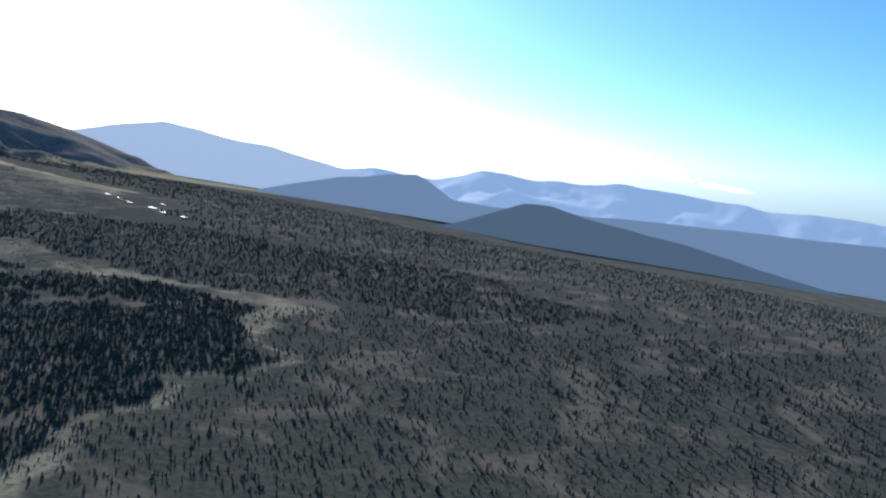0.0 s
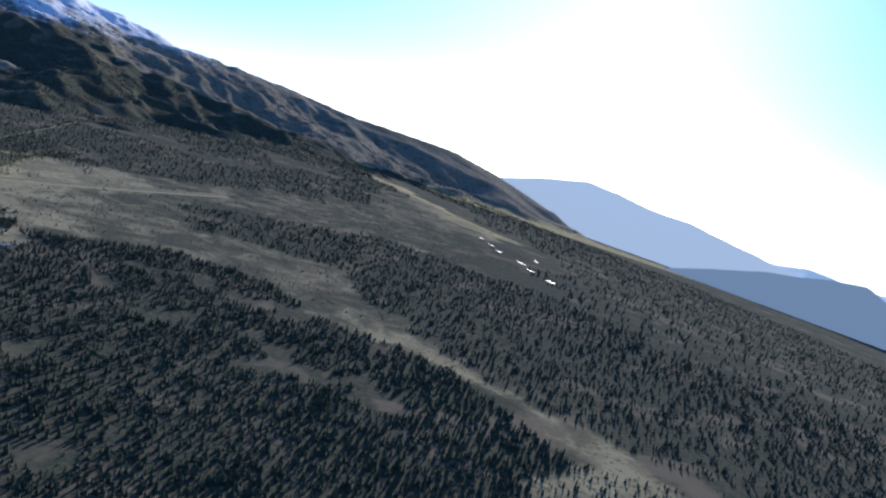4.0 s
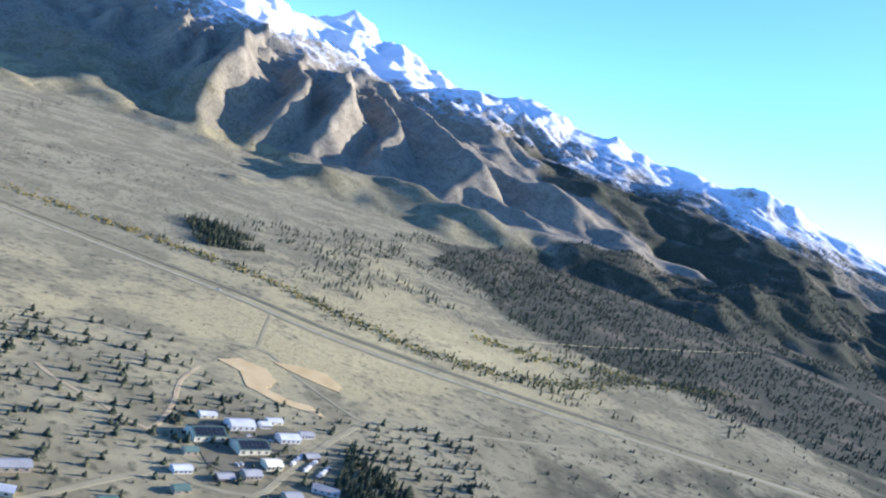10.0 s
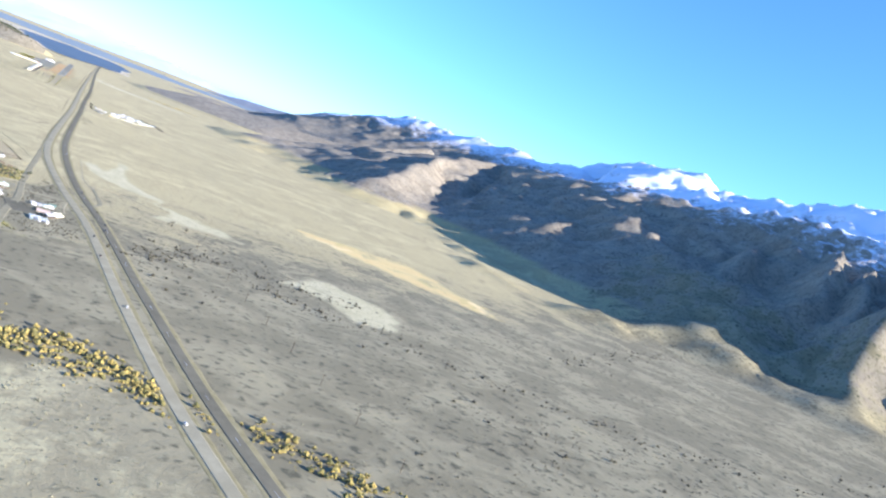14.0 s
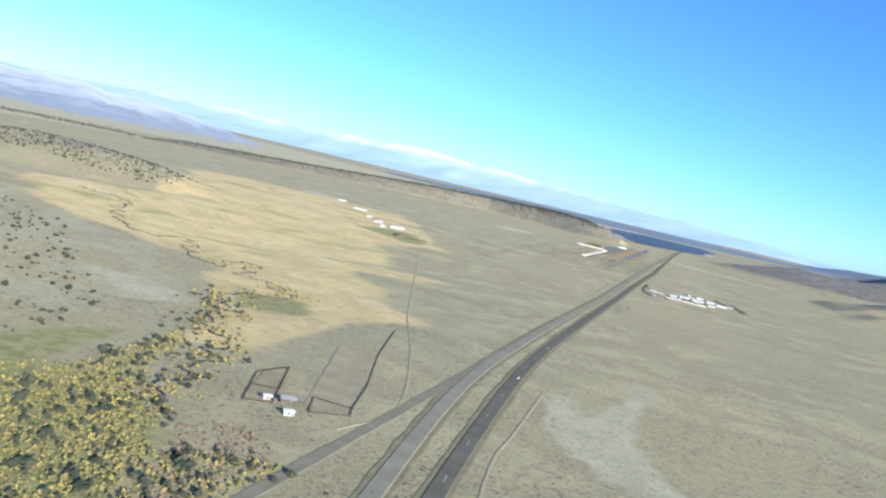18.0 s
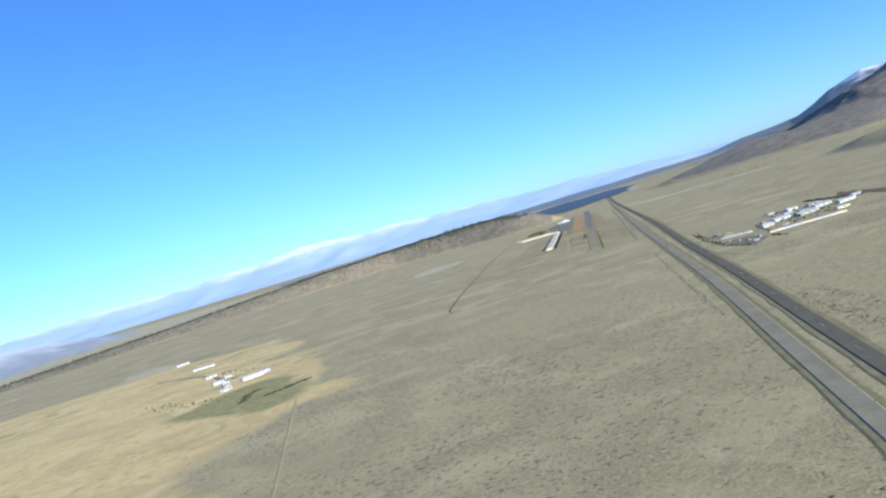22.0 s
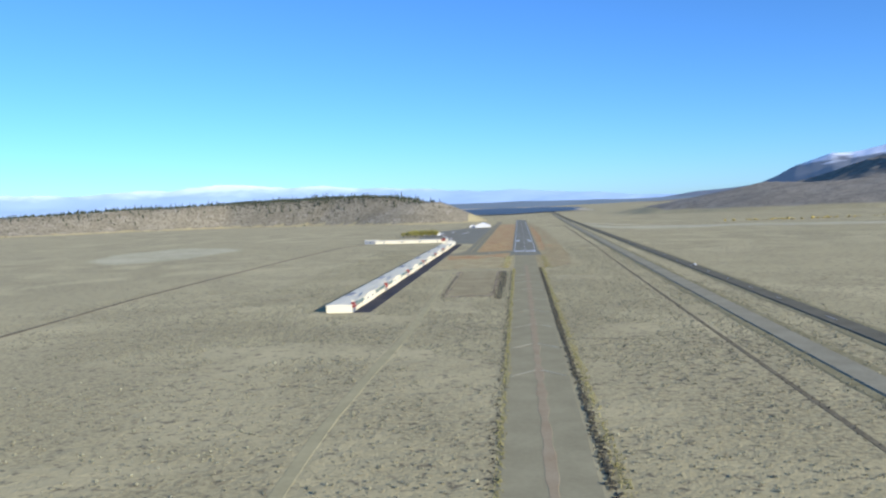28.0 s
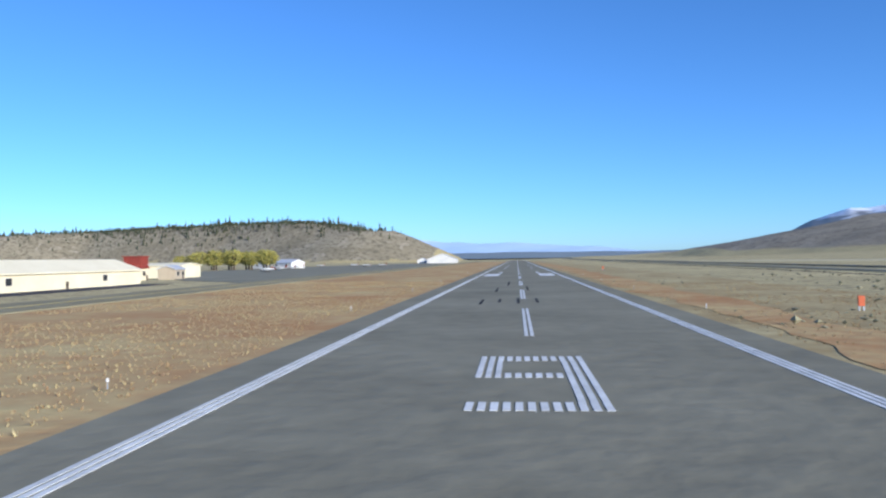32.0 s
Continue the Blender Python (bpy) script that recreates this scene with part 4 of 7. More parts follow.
def building(name, x, y, length, width, high, label, wall=None, roof=None, turn=0.0, pitch=0.18, windows=3, doors=1, group="", category="building", pane=None):
    """A gabled building along its own y axis: wall, roof with eaves, windows with frames, doors."""
    wall, roof, pane = wall or M_WHITE, roof or M_GREYROOF, pane or M_DARK
    ob = new(name)
    zs = [ground_z(x + dx, y + dy) for dx in (-width / 2, width / 2) for dy in (-length / 2, length / 2)]
    ob.matrix_world = pose(x, y, min(zs) - 0.02, 0, 0, turn)
    hw, hl, rise = width / 2, length / 2, width / 2 * pitch * 2
    high += max(zs) - min(zs) + 0.02
    bm = bmesh.new()
    section(bm, [(-hw, 0), (hw, 0), (hw, high), (0, high + rise), (-hw, high)], -hl, hl)
    part("wall", bm, wall, ob)
    bm = bmesh.new()
    e, t = 0.06, 0.035
    k = rise / hw
    section(bm, [(-hw - e, high - e * k + 0.004), (0, high + rise + 0.004), (hw + e, high - e * k + 0.004), (hw + e, high - e * k + t), (0, high + rise + t + 0.004), (-hw - e, high - e * k + t)], -hl - e, hl + e)
    part("roof", bm, roof, ob)
    for side in (-1, 1):
        for i in range(windows):
            yy = -hl + length * (i + 0.5) / windows
            w = min(0.12, length / windows * 0.3)
            window(side * hw, yy - w, yy + w, high * 0.42, high * 0.78, ob, side * 0.012, pane)
        for i in range(doors if side > 0 else 0):
            yy = -hl + length * (i + 0.5) / max(doors, 1) + 0.25
            bm = bmesh.new()
            box(bm, hw - 0.01, yy - 0.06, 0.0, hw + 0.015, yy + 0.06, 0.22)
            door = part("door", bm, M_BROWN, ob)
            bm = bmesh.new()
            box(bm, hw + 0.014, yy + 0.035, 0.10, hw + 0.022, yy + 0.045, 0.12)
            part("handle", bm, M_STEEL, door)
    return tagged(ob, label, category, group)


def front_panel(name, ring, x_front, x_back, mat, ob, label=""):
    """A solid cut from an outline in y and z."""
    bm = bmesh.new()
    front = [bm.verts.new((x_front, a, b)) for a, b in ring]
    back = [bm.verts.new((x_back, a, b)) for a, b in ring]
    bm.faces.new(front)
    bm.faces.new(back[::-1])
    for i in range(len(ring)):
        j = (i + 1) % len(ring)
        bm.faces.new((front[i], back[i], back[j], front[j]))
    bmesh.ops.recalc_face_normals(bm, faces=bm.faces)
    return part(name, bm, mat, ob, label)


def hangar(y0, y1, label, x0=-13.55, x1=-11.85, portal=True):
    """One unit of the row: a red-headed entrance, green eaves over strips of windows, an arched front between them."""
    ob = new("hangar")
    ob.location = (0, y0, 0.0)
    ln, h, xm = y1 - y0, 0.47, (x0 + x1) / 2
    bm = bmesh.new()
    box(bm, x0, 0, 0, x1, ln, h)
    part("wall", bm, M_CREAM, ob)
    bm = bmesh.new()
    section(bm, [(x0 - 0.05, h + 0.004), (x1 + 0.05, h + 0.004), (x1 + 0.05, h + 0.025), (xm, h + 0.07), (x0 - 0.05, h + 0.025)], 0, ln)
    part("roof", bm, M_CREAMROOF, ob)
    bm = bmesh.new()
    box(bm, x1 - 0.5, ln * 0.16, h + 0.02, x1 - 0.04, ln * 0.97, h + 0.10)
    part("parapet", bm, M_CREAM, ob)
    c0, c1 = ln * 0.31, ln * 0.67
    ring = [(c0, 0.004), (c1, 0.004)] + [(c0 + (c1 - c0) * (1 - t / 12), h + 0.03 + 0.21 * math.sin(math.pi * t / 12) ** 0.8) for t in range(13)]
    front_panel("arched_front", ring, x1 + 0.06, x1 - 0.35, M_CREAM, ob)
    for k in range(1, 6):
        yy = c0 + (c1 - c0) * k / 6
        bm = bmesh.new()
        box(bm, x1 + 0.055, yy - 0.006, 0.02, x1 + 0.066, yy + 0.006, h)
        part("seam", bm, M_CREAMROOF, ob)
    for f in (0.30, 0.68):
        for dy in (0, 0.34):
            yy = c0 + (c1 - c0) * f + dy - 0.3
            window(x1 + 0.06, yy, yy + 0.24, 0.32, 0.41, ob)
    for a, b in ((ln * 0.095, c0 - 0.05), (c1 + 0.05, ln - 0.02)):
        bm = bmesh.new()
        section(bm, [(x1 - 0.1, h - 0.06), (x1 + 0.10, h - 0.09), (x1 + 0.10, h + 0.0), (x1 - 0.1, h + 0.08)], a, b)
        part("eave", bm, M_GREENROOF, ob, "dark green eave")
        n = max(2, int((b - a) / 0.75))
        for i in range(n):
            yy = a + (i + 0.5) * (b - a) / n
            window(x1, yy - 0.17, yy + 0.17, 0.24, 0.30, ob)
    if portal:
        py, r = ln * 0.045, min(0.38, ln * 0.036)
        ring = [(py - r, 0.32), (py + r, 0.32), (py + r, 0.40), (py + r * 0.6, 0.44)]
        ring += [(py + r * 0.55 * math.cos(math.pi * t / 8), 0.47 + 0.17 * math.sin(math.pi * t / 8)) for t in range(9)] + [(py - r * 0.6, 0.44), (py - r, 0.40)]
        head = front_panel("portal_arch", ring, x1 + 0.16, x1 - 0.12, M_RED, ob, "red arched portal head")
        inner = [(py - r * 0.2, 0.43), (py + r * 0.2, 0.43)] + [(py + r * 0.2 * math.cos(math.pi * t / 6), 0.50 + 0.07 * math.sin(math.pi * t / 6)) for t in range(7)]
        front_panel("portal_vent", inner, x1 + 0.168, x1 + 0.15, M_WHITE, head, "white vent in the portal head")
        for k in range(3):
            yy = py + (k - 1) * r * 0.66
            bm = bmesh.new()
            box(bm, x1 - 0.01, yy - r * 0.29, 0.0, x1 + 0.08, yy + r * 0.29, 0.32)
            door = part("door", bm, M_STEEL, ob, "pale grey steel door")
            bm = bmesh.new()
            box(bm, x1 + 0.075, yy + r * 0.2, 0.13, x1 + 0.09, yy + r * 0.24, 0.16)
            part("handle", bm, M_DARK, door)
    bm = bmesh.new()
    box(bm, x0 + 0.2, ln * 0.4, h + 0.03, x0 + 0.6, ln * 0.55, h + 0.10)
    part("roof_vent", bm, M_GREYROOF, ob)
    return tagged(ob, label, "hangar", "row of hangars along the taxiway")


edges = [-61.0, -47.9, -34.6, -21.7, -7.9, 2.4, 17.5]
for a, b in zip(edges, edges[1:]):
    hangar(a, b - 0.03, "cream metal hangar with green eaves and red portal")
building("hangar", -12.7, 22.0, 8.8, 1.7, 0.44, "plain cream end hangar with white gable", M_CREAM, M_CREAMROOF, windows=2, group="row of hangars along the taxiway", category="hangar")
building("hangar", -20.8, 36.0, 13.5, 1.8, 0.52, "long cream hangar set crosswise to the row", M_CREAM, M_CREAMROOF, 87, pitch=0.05, windows=4, category="hangar")
building("hangar", -28.4, 36.6, 2.4, 2.0, 0.66, "grey-fronted hangar at the end of the cross row", M_STEEL, M_CREAMROOF, 87, pitch=0.05, windows=1, category="hangar")
hut = building("control_hut", -14.4, 31.3, 0.62, 0.6, 0.46, "small airfield hut with bright red upper storey", M_CREAM, M_RED, windows=1, pitch=0.1)
bm = bmesh.new()
box(bm, -0.32, -0.33, 0.5, 0.32, 0.33, 0.9)
for k in range(4):
    box(bm, -0.34, -0.35, 0.54 + 0.1 * k, 0.34, 0.35, 0.56 + 0.1 * k)
box(bm, -0.37, -0.38, 0.9, 0.37, 0.38, 0.94)
part("upper_storey", bm, M_RED, hut, "bright red cladding")
building("annex", -13.5, 32.4, 0.9, 0.7, 0.4, "low tan annex beside the red hut", M_TANWALL, M_WHITEROOF, windows=2)
building("airport_shed", -11.4, 125.0, 2.2, 4.6, 0.62, "white metal shed at the foot of the bluff", M_WHITE, M_WHITEROOF, windows=0)
building("airport_shed", -14.6, 126.5, 1.8, 1.6, 0.5, "small white lean-to shed beside the larger one", M_WHITE, M_WHITEROOF, windows=0)
building("terminal", -21.5, 73.0, 5.0, 1.6, 0.5, "low white terminal building by the apron", M_WHITE, M_WHITEROOF, 60, windows=4, category="terminal")


def aircraft():
    ob = new("light_aircraft")
    bm = bmesh.new()
    bmesh.ops.create_cone(bm, segments=10, radius1=0.065, radius2=0.02, depth=0.62, cap_ends=True, matrix=Matrix.Translation((0, -0.12, 0.15)) @ Matrix.Rotation(radians(90), 4, "X"))
    bmesh.ops.create_cone(bm, segments=10, radius1=0.05, radius2=0.065, depth=0.2, cap_ends=True, matrix=Matrix.Translation((0, 0.29, 0.15)) @ Matrix.Rotation(radians(90), 4, "X"))
    part("fuselage", bm, M_WHITE, ob)
    bm = bmesh.new()
    box(bm, -0.55, 0.08, 0.2, 0.55, 0.24, 0.222)
    part("wing", bm, M_WHITE, ob)
    bm = bmesh.new()
    box(bm, -0.18, -0.43, 0.16, 0.18, -0.34, 0.172)
    part("tailplane", bm, M_WHITE, ob)
    bm = bmesh.new()
    section(bm, [(-0.008, 0.15), (0.008, 0.15), (0.006, 0.32), (-0.006, 0.32)], -0.44, -0.34)
    part("fin", bm, M_RED, ob)
    for wx, wy in ((-0.13, 0.1), (0.13, 0.1), (0, 0.36)):
        bm = bmesh.new()
        bmesh.ops.create_cone(bm, segments=10, radius1=0.035, radius2=0.035, depth=0.025, cap_ends=True, matrix=Matrix.Translation((wx, wy, 0.035)) @ Matrix.Rotation(radians(90), 4, "Y"))
        part("wheel", bm, M_RUBBER, ob)
        bm = bmesh.new()
        box(bm, wx - 0.008, wy - 0.008, 0.035, wx + 0.008, wy + 0.008, 0.13)
        part("strut", bm, M_STEEL, ob)
    bm = bmesh.new()
    bmesh.ops.create_cone(bm, segments=10, radius1=0.022, radius2=0.004, depth=0.05, cap_ends=True, matrix=Matrix.Translation((0, 0.415, 0.15)) @ Matrix.Rotation(radians(-90), 4, "X"))
    nose = part("spinner", bm, M_STEEL, ob)
    bm = bmesh.new()
    box(bm, -0.085, 0.398, 0.143, 0.085, 0.406, 0.157)
    part("propeller", bm, M_DARK, nose)
    bm = bmesh.new()
    r = box(bm, -0.05, 0.07, 0.17, 0.05, 0.26, 0.215)
    part("cockpit_glass", bm, M_DARK, ob)
    return tagged(ob, "white parked light aircraft on the apron", "aircraft", "parked light aircraft")


first = aircraft()
first.matrix_world = pose(-14.2, 47.0, 0.03, 0, 0, 70)
for px, py, rz in ((-15.3, 50, 75), (-16.2, 56, 80), (-17.2, 62, 65), (-18.2, 68, 90), (-18.8, 78, 70), (-16.8, 84, 85), (-13.6, 74, 60), (-13.0, 79, 75)):
    copy_thing(first, pose(px, py, 0.03, 0, 0, rz))

# storage yard beside the highway
YARD = [(20.2, -153.2, 3.0, 1.8, 0.5, 12, M_TANWALL, M_DIRT, "tan-roofed timber house in the yard"), (18.7, -150.5, 2.2, 1.4, 0.4, 8, M_BROWN, M_GREYROOF, "dark timber shed in the yard"),
        (25.8, -155.5, 3.4, 1.6, 0.4, 60, M_WHITE, M_WHITEROOF, "white metal workshop in the yard"), (28.8, -151.3, 5.0, 2.2, 0.5, 62, M_WHITE, M_WHITEROOF, "broad white metal workshop"),
        (30.4, -137.5, 3.0, 1.4, 0.4, 55, M_WHITE, M_GREYROOF, "pale grey-roofed shed at the back of the yard"), (33.4, -139.6, 3.6, 1.6, 0.45, 60, M_WHITE, M_WHITEROOF, "white shed at the back of the yard"),
        (32.6, -152.1, 6.0, 2.4, 0.5, 66, M_STEEL, M_WHITEROOF, "long grey metal warehouse"), (36.5, -146.5, 5.0, 2.0, 0.5, 64, M_WHITE, M_WHITEROOF, "white metal warehouse in the yard"),
        (39.4, -149.5, 5.0, 1.8, 0.5, 66, M_WHITE, M_WHITEROOF, "bright white storage building"), (36.4, -157.6, 3.5, 1.2, 0.4, 66, M_CREAM, M_WHITEROOF, "cream metal storage building"),
        (36.8, -141.0, 4.0, 1.4, 0.4, 66, M_STEEL, M_GREYROOF, "grey metal storage building"), (42.2, -145.5, 3.0, 1.4, 0.45, 66, M_WHITE, M_WHITEROOF, "white storage building at the yard's far end"),
        (26.8, -149.2, 2.4, 1.2, 0.35, 62, M_TANWALL, M_GREYROOF, "small tan shed in the yard"), (31.2, -146.2, 2.6, 1.3, 0.4, 62, M_STEEL, M_WHITEROOF, "small grey metal shed")]
for px, py, ln, wd, hh, rz, wl, rf, text in YARD:
    building("yard_building", px, py, ln * 0.62, wd * 0.6, hh * 0.75, text, wl, M_TEALROOF if rf is M_WHITEROOF and int(px * 10) % 3 else rf, -rz, windows=3, category="building")


def container(x, y, length, turn, mat, label, group):
    ob = new("container")
    ob.matrix_world = pose(x, y, ground_z(x, y) - 0.02, 0, 0, turn)
    bm = bmesh.new()
    box(bm, -0.13, -length / 2, 0.03, 0.13, length / 2, 0.30)
    part("body", bm, mat, ob)
    for k in range(max(3, int(length / 0.35))):
        yy = -length / 2 + (k + 0.5) * length / max(3, int(length / 0.35))
        bm = bmesh.new()
        box(bm, -0.138, yy - 0.03, 0.05, 0.138, yy + 0.03, 0.29)
        part("rib", bm, mat, ob)
    for sx in (-1, 1):
        bm = bmesh.new()
        box(bm, sx * 0.065 - 0.06, -length / 2 - 0.012, 0.05, sx * 0.065 + 0.06, -length / 2 + 0.01, 0.28)
        part("door", bm, mat, ob)
    return tagged(ob, label, "container", group)


for k in range(7):
    t = k / 6
    container(24.8 + t * 9.4, -165.2 + t * 0.9, 1.5, 85, M_WHITE if k % 3 else M_CREAM, "white trailer in a row along the yard fence", "trailers along the fence")
for k in range(4):
    container(19.2 + k * 1.15, -156.0 - k * 0.4, 1.1, 74, M_WHITE, "white trailer parked in the yard", "trailers in the yard")
for k, (px, py, rz) in enumerate([(20.5, -167.3, 30), (21.2, -169.6, 70), (22.3, -166.5, 10), (27.5, -160.2, 66), (29.8, -158.4, 66), (33.5, -146, 66), (34.6, -143.6, 66)]):
    container(px, py, 0.8, rz, M_WHITE if k % 2 else M_STEEL, "pale metal container standing in the yard", "containers in the yard")

# ranch in the meadow
for a, b, wd, hh, text in (((-59.2, -167.1), (-56.6, -165.0), 1.1, 0.42, "long white barn on the ranch"), ((-57.3, -163.7), (-56.2, -162.9), 0.9, 0.36, "white ranch shed beside the barn"),
                           ((-66.8, -162.4), (-65.4, -161.2), 0.9, 0.34, "pale ranch cottage with white roof"), ((-67.2, -157.3), (-66.4, -156.3), 0.8, 0.34, "white ranch cottage by a willow"),
                           ((-59.6, -173.8), (-59.2, -171.8), 0.8, 0.3, "small white shed in the ranch yard"), ((-74.5, -150.2), (-73.2, -148.6), 0.8, 0.3, "white cottage on the meadow lane"),
                           ((-64.2, -164.6), (-63.2, -163.8), 0.7, 0.28, "small white ranch outbuilding"), ((-107.4, -102.0), (-105.7, -99.0), 0.9, 0.3, "low white shed on the meadow"),
                           ((-89.0, -127.6), (-84.5, -126.4), 0.8, 0.3, "long low white raceway shed"), ((-61.6, -169.2), (-60.9, -168.4), 0.7, 0.28, "small grey-roofed shed behind the barn")):
    turn = math.degrees(math.atan2(-(b[0] - a[0]), b[1] - a[1]))
    building("ranch_building", (a[0] + b[0]) / 2, (a[1] + b[1]) / 2, math.dist(a, b), wd, hh, text, M_WHITE, M_GREYROOF if "grey" in text else M_WHITEROOF, turn, windows=2, category="building")

# yards at the junction
def shed_between(name, a, b, width, high, label, wall, roof, **more):
    """A building whose long axis runs from a to b."""
    turn = math.degrees(math.atan2(-(b[0] - a[0]), b[1] - a[1]))
    return building(name, (a[0] + b[0]) / 2, (a[1] + b[1]) / 2, math.dist(a, b), width, high, label, wall, roof, turn, **more)


shed_between("barn", (5.0, -377.0), (6.7, -376.4), 1.3, 0.42, "pale green-roofed barn by the willows", M_BROWN, M_PALEGREEN, windows=2)
shed_between("farm_shed", (4.4, -375.4), (5.2, -375.0), 0.6, 0.3, "small white shed behind the green barn", M_WHITE, M_WHITEROOF, windows=1)
for k in range(5):
    yy = -386.2 - 0.42 * k
    shed_between("storage_shed", (11.5, yy), (13.2, yy - 0.12), 0.2, 0.2, "low storage shed with faded pink roof in a row", M_TANWALL, M_PINKROOF, windows=4, pitch=0.1, group="row of storage sheds")
shed_between("workshop", (12.7, -390.4), (13.7, -389.0), 0.8, 0.42, "dark workshop with white metal roof", M_BROWN, M_WHITEROOF, windows=2)
shed_between("green_shed", (12.6, -381.4), (13.7, -381.0), 0.4, 0.3, "green metal shed at the end of a trailer row", M_GREENROOF, M_GREENROOF, windows=1)
shed_between("cottage", (1.3, -343.9), (2.3, -343.4), 0.6, 0.35, "small dark farm cottage by the corral", M_BROWN, M_GREYROOF, windows=2)
shed_between("farm_shed", (0.2, -344.6), (0.6, -344.1), 0.4, 0.28, "small white shed by the corral", M_WHITE, M_WHITEROOF, windows=1)
shed_between("farm_shed", (2.9, -346.4), (3.5, -346.0), 0.5, 0.3, "white farm outbuilding by the corral", M_WHITE, M_WHITEROOF, windows=1)
for k in range(12):
    row, i = divmod(k, 4)
    container(10.7 + 0.76 * i + 0.1 * row, -382.5 + 0.2 * i - 0.5 * row, 0.66, -74, (M_WHITE, M_WHITE, M_TEALROOF, M_STEEL)[(k * 3) % 4], "pale trailer parked in a long row", "rows of parked trailers")
for k in range(5):
    container(13.95 + 0.3 * (k % 3), -388.0 + 0.55 * k, 0.85, -62, M_CREAM, "beige trailer stored beside the sheds", "trailers beside the sheds")
lot = np.random.default_rng(5)
for k in range(20):
    row, i = divmod(k, 5)
    container(10.9 + 0.48 * i + 0.12 * row, -391.9 - 0.62 * row + lot.uniform(-0.1, 0.1), 0.55, -25 + lot.uniform(-12, 12), (M_WHITE, M_TEALROOF, M_WHITE, M_STEEL)[int(lot.integers(4))], "white or teal trailer in a crowded lot", "trailers in the crowded lot")
for k in range(9):
    container(5.7 + lot.uniform(0, 0.9), -384.2 + 0.33 * k, 0.4, lot.uniform(0, 180), M_STEEL if k % 2 else M_WHITE, "pale container in the roadside yard", "containers by the willows")

# village among the trees
VILLAGE = [(-4.7, -540.2, 3.2, 2.2, 0.55, 62, M_CREAM, M_GREENROOF, "cream village hall with dark solar-panelled roof"), (-3.0, -543.9, 3.2, 2.2, 0.55, 62, M_CREAM, M_GREENROOF, "second cream hall with dark solar-panelled roof"),
           (0.2, -540.6, 2.6, 1.6, 0.5, 62, M_WHITE, M_WHITEROOF, "white-roofed workshop in the village"), (2.4, -544.8, 2.2, 1.3, 0.45, 62, M_WHITE, M_WHITEROOF, "white store beside the village lane"),
           (-4.0, -547.0, 1.6, 1.3, 0.45, 62, M_CREAM, M_CREAMROOF, "small cream village house"), (-7.3, -547.0, 1.6, 1.1, 0.4, 62, M_TANWALL, M_GREYROOF, "tan village house with grey roof"),
           (-7.4, -551.2, 1.6, 1.1, 0.4, 62, M_TANWALL, M_GREYROOF, "grey-roofed house on the village street"), (-3.4, -552.3, 2.4, 1.0, 0.35, 30, M_WHITE, M_GREYROOF, "pale shed on the village street"),
           (-11.9, -543.2, 1.6, 0.9, 0.35, 62, M_WHITE, M_WHITEROOF, "white cottage at the village edge"), (-22.7, -536.6, 2.6, 1.2, 0.4, 60, M_TANWALL, M_GREYROOF, "grey house among pines"),
           (2.8, -541.8, 1.2, 0.9, 0.4, 62, M_WHITE, M_WHITEROOF, "small white village shed"), (5.2, -545.3, 1.6, 0.9, 0.35, 62, M_WHITE, M_GREYROOF, "pale shed by the lane"),
           (-25, -560.5, 2.0, 1.2, 0.4, 20, M_WHITE, M_GREYROOF, "pale cabin in the forest"), (-33, -556.5, 2.4, 1.2, 0.4, 70, M_WHITE, M_WHITEROOF, "white-roofed cabin in the forest")]
for px, py, ln, wd, hh, rz, wl, rf, text in VILLAGE:
    building("village_building", px, py, ln, wd, hh, text, wl, rf, rz, windows=4, category="building")
def solar_panels(ob, length, width, pitch):
    """Rows of dark panels that lie on both slopes of a gabled roof."""
    ridge = max(v.co.z for c in ob.children if c.name.startswith("roof") for v in c.data.vertices)
    cols, slope = 7, 2 * pitch
    for side in (-1, 1):
        for row in range(2):
            xa, xb = side * width * (0.05 + 0.225 * row), side * width * (0.255 + 0.225 * row)
            for i in range(cols):
                ya, yb = length * (-0.47 + 0.94 * i / cols), length * (-0.47 + 0.94 * (i + 0.9) / cols)
                bm = bmesh.new()
                v = [bm.verts.new((x, y, ridge - abs(x) * slope + dz)) for x in (xa, xb) for y in (ya, yb) for dz in (0.004, 0.03)]
                bmesh.ops.convex_hull(bm, input=v)
                part("solar_panel", bm, M_SOLAR, ob, "dark solar panel")


M_SOLAR = paint("solar_panel", (0.012, 0.015, 0.022), (0.025, 0.03, 0.04), 3.0, 0.3)
for hall in [o for o in bpy.data.objects if "solar" in o.get("label", "") and o.parent is None]:
    solar_panels(hall, 3.2, 2.2, 0.18)
HAMLET = [(-14.5, -545.2, 62), (-13.2, -549.0, 40), (-10.4, -553.6, 62), (-10.6, -557.0, 20), (-24.2, -534.8, 70), (-25.4, -538.8, 40), (-20.5, -543.5, 62), (1.2, -548.2, 62), (-1.0, -537.6, 62), (-8.6, -541.5, 62), (-9.8, -546.0, 62), (4.6, -541.8, 62)]
for k, (px, py, rz) in enumerate(HAMLET):
    building("house", px, py, 1.3 + 0.2 * (k % 3), 0.9, 0.35, ("tan house with dark roof in the village", "dark timber cottage in the village", "pale cottage with metal roof in the village")[k % 3], (M_TANWALL, M_BROWN, M_CREAM)[k % 3], (M_GREENROOF, M_GREYROOF, M_WHITEROOF)[k % 3], rz, windows=2)
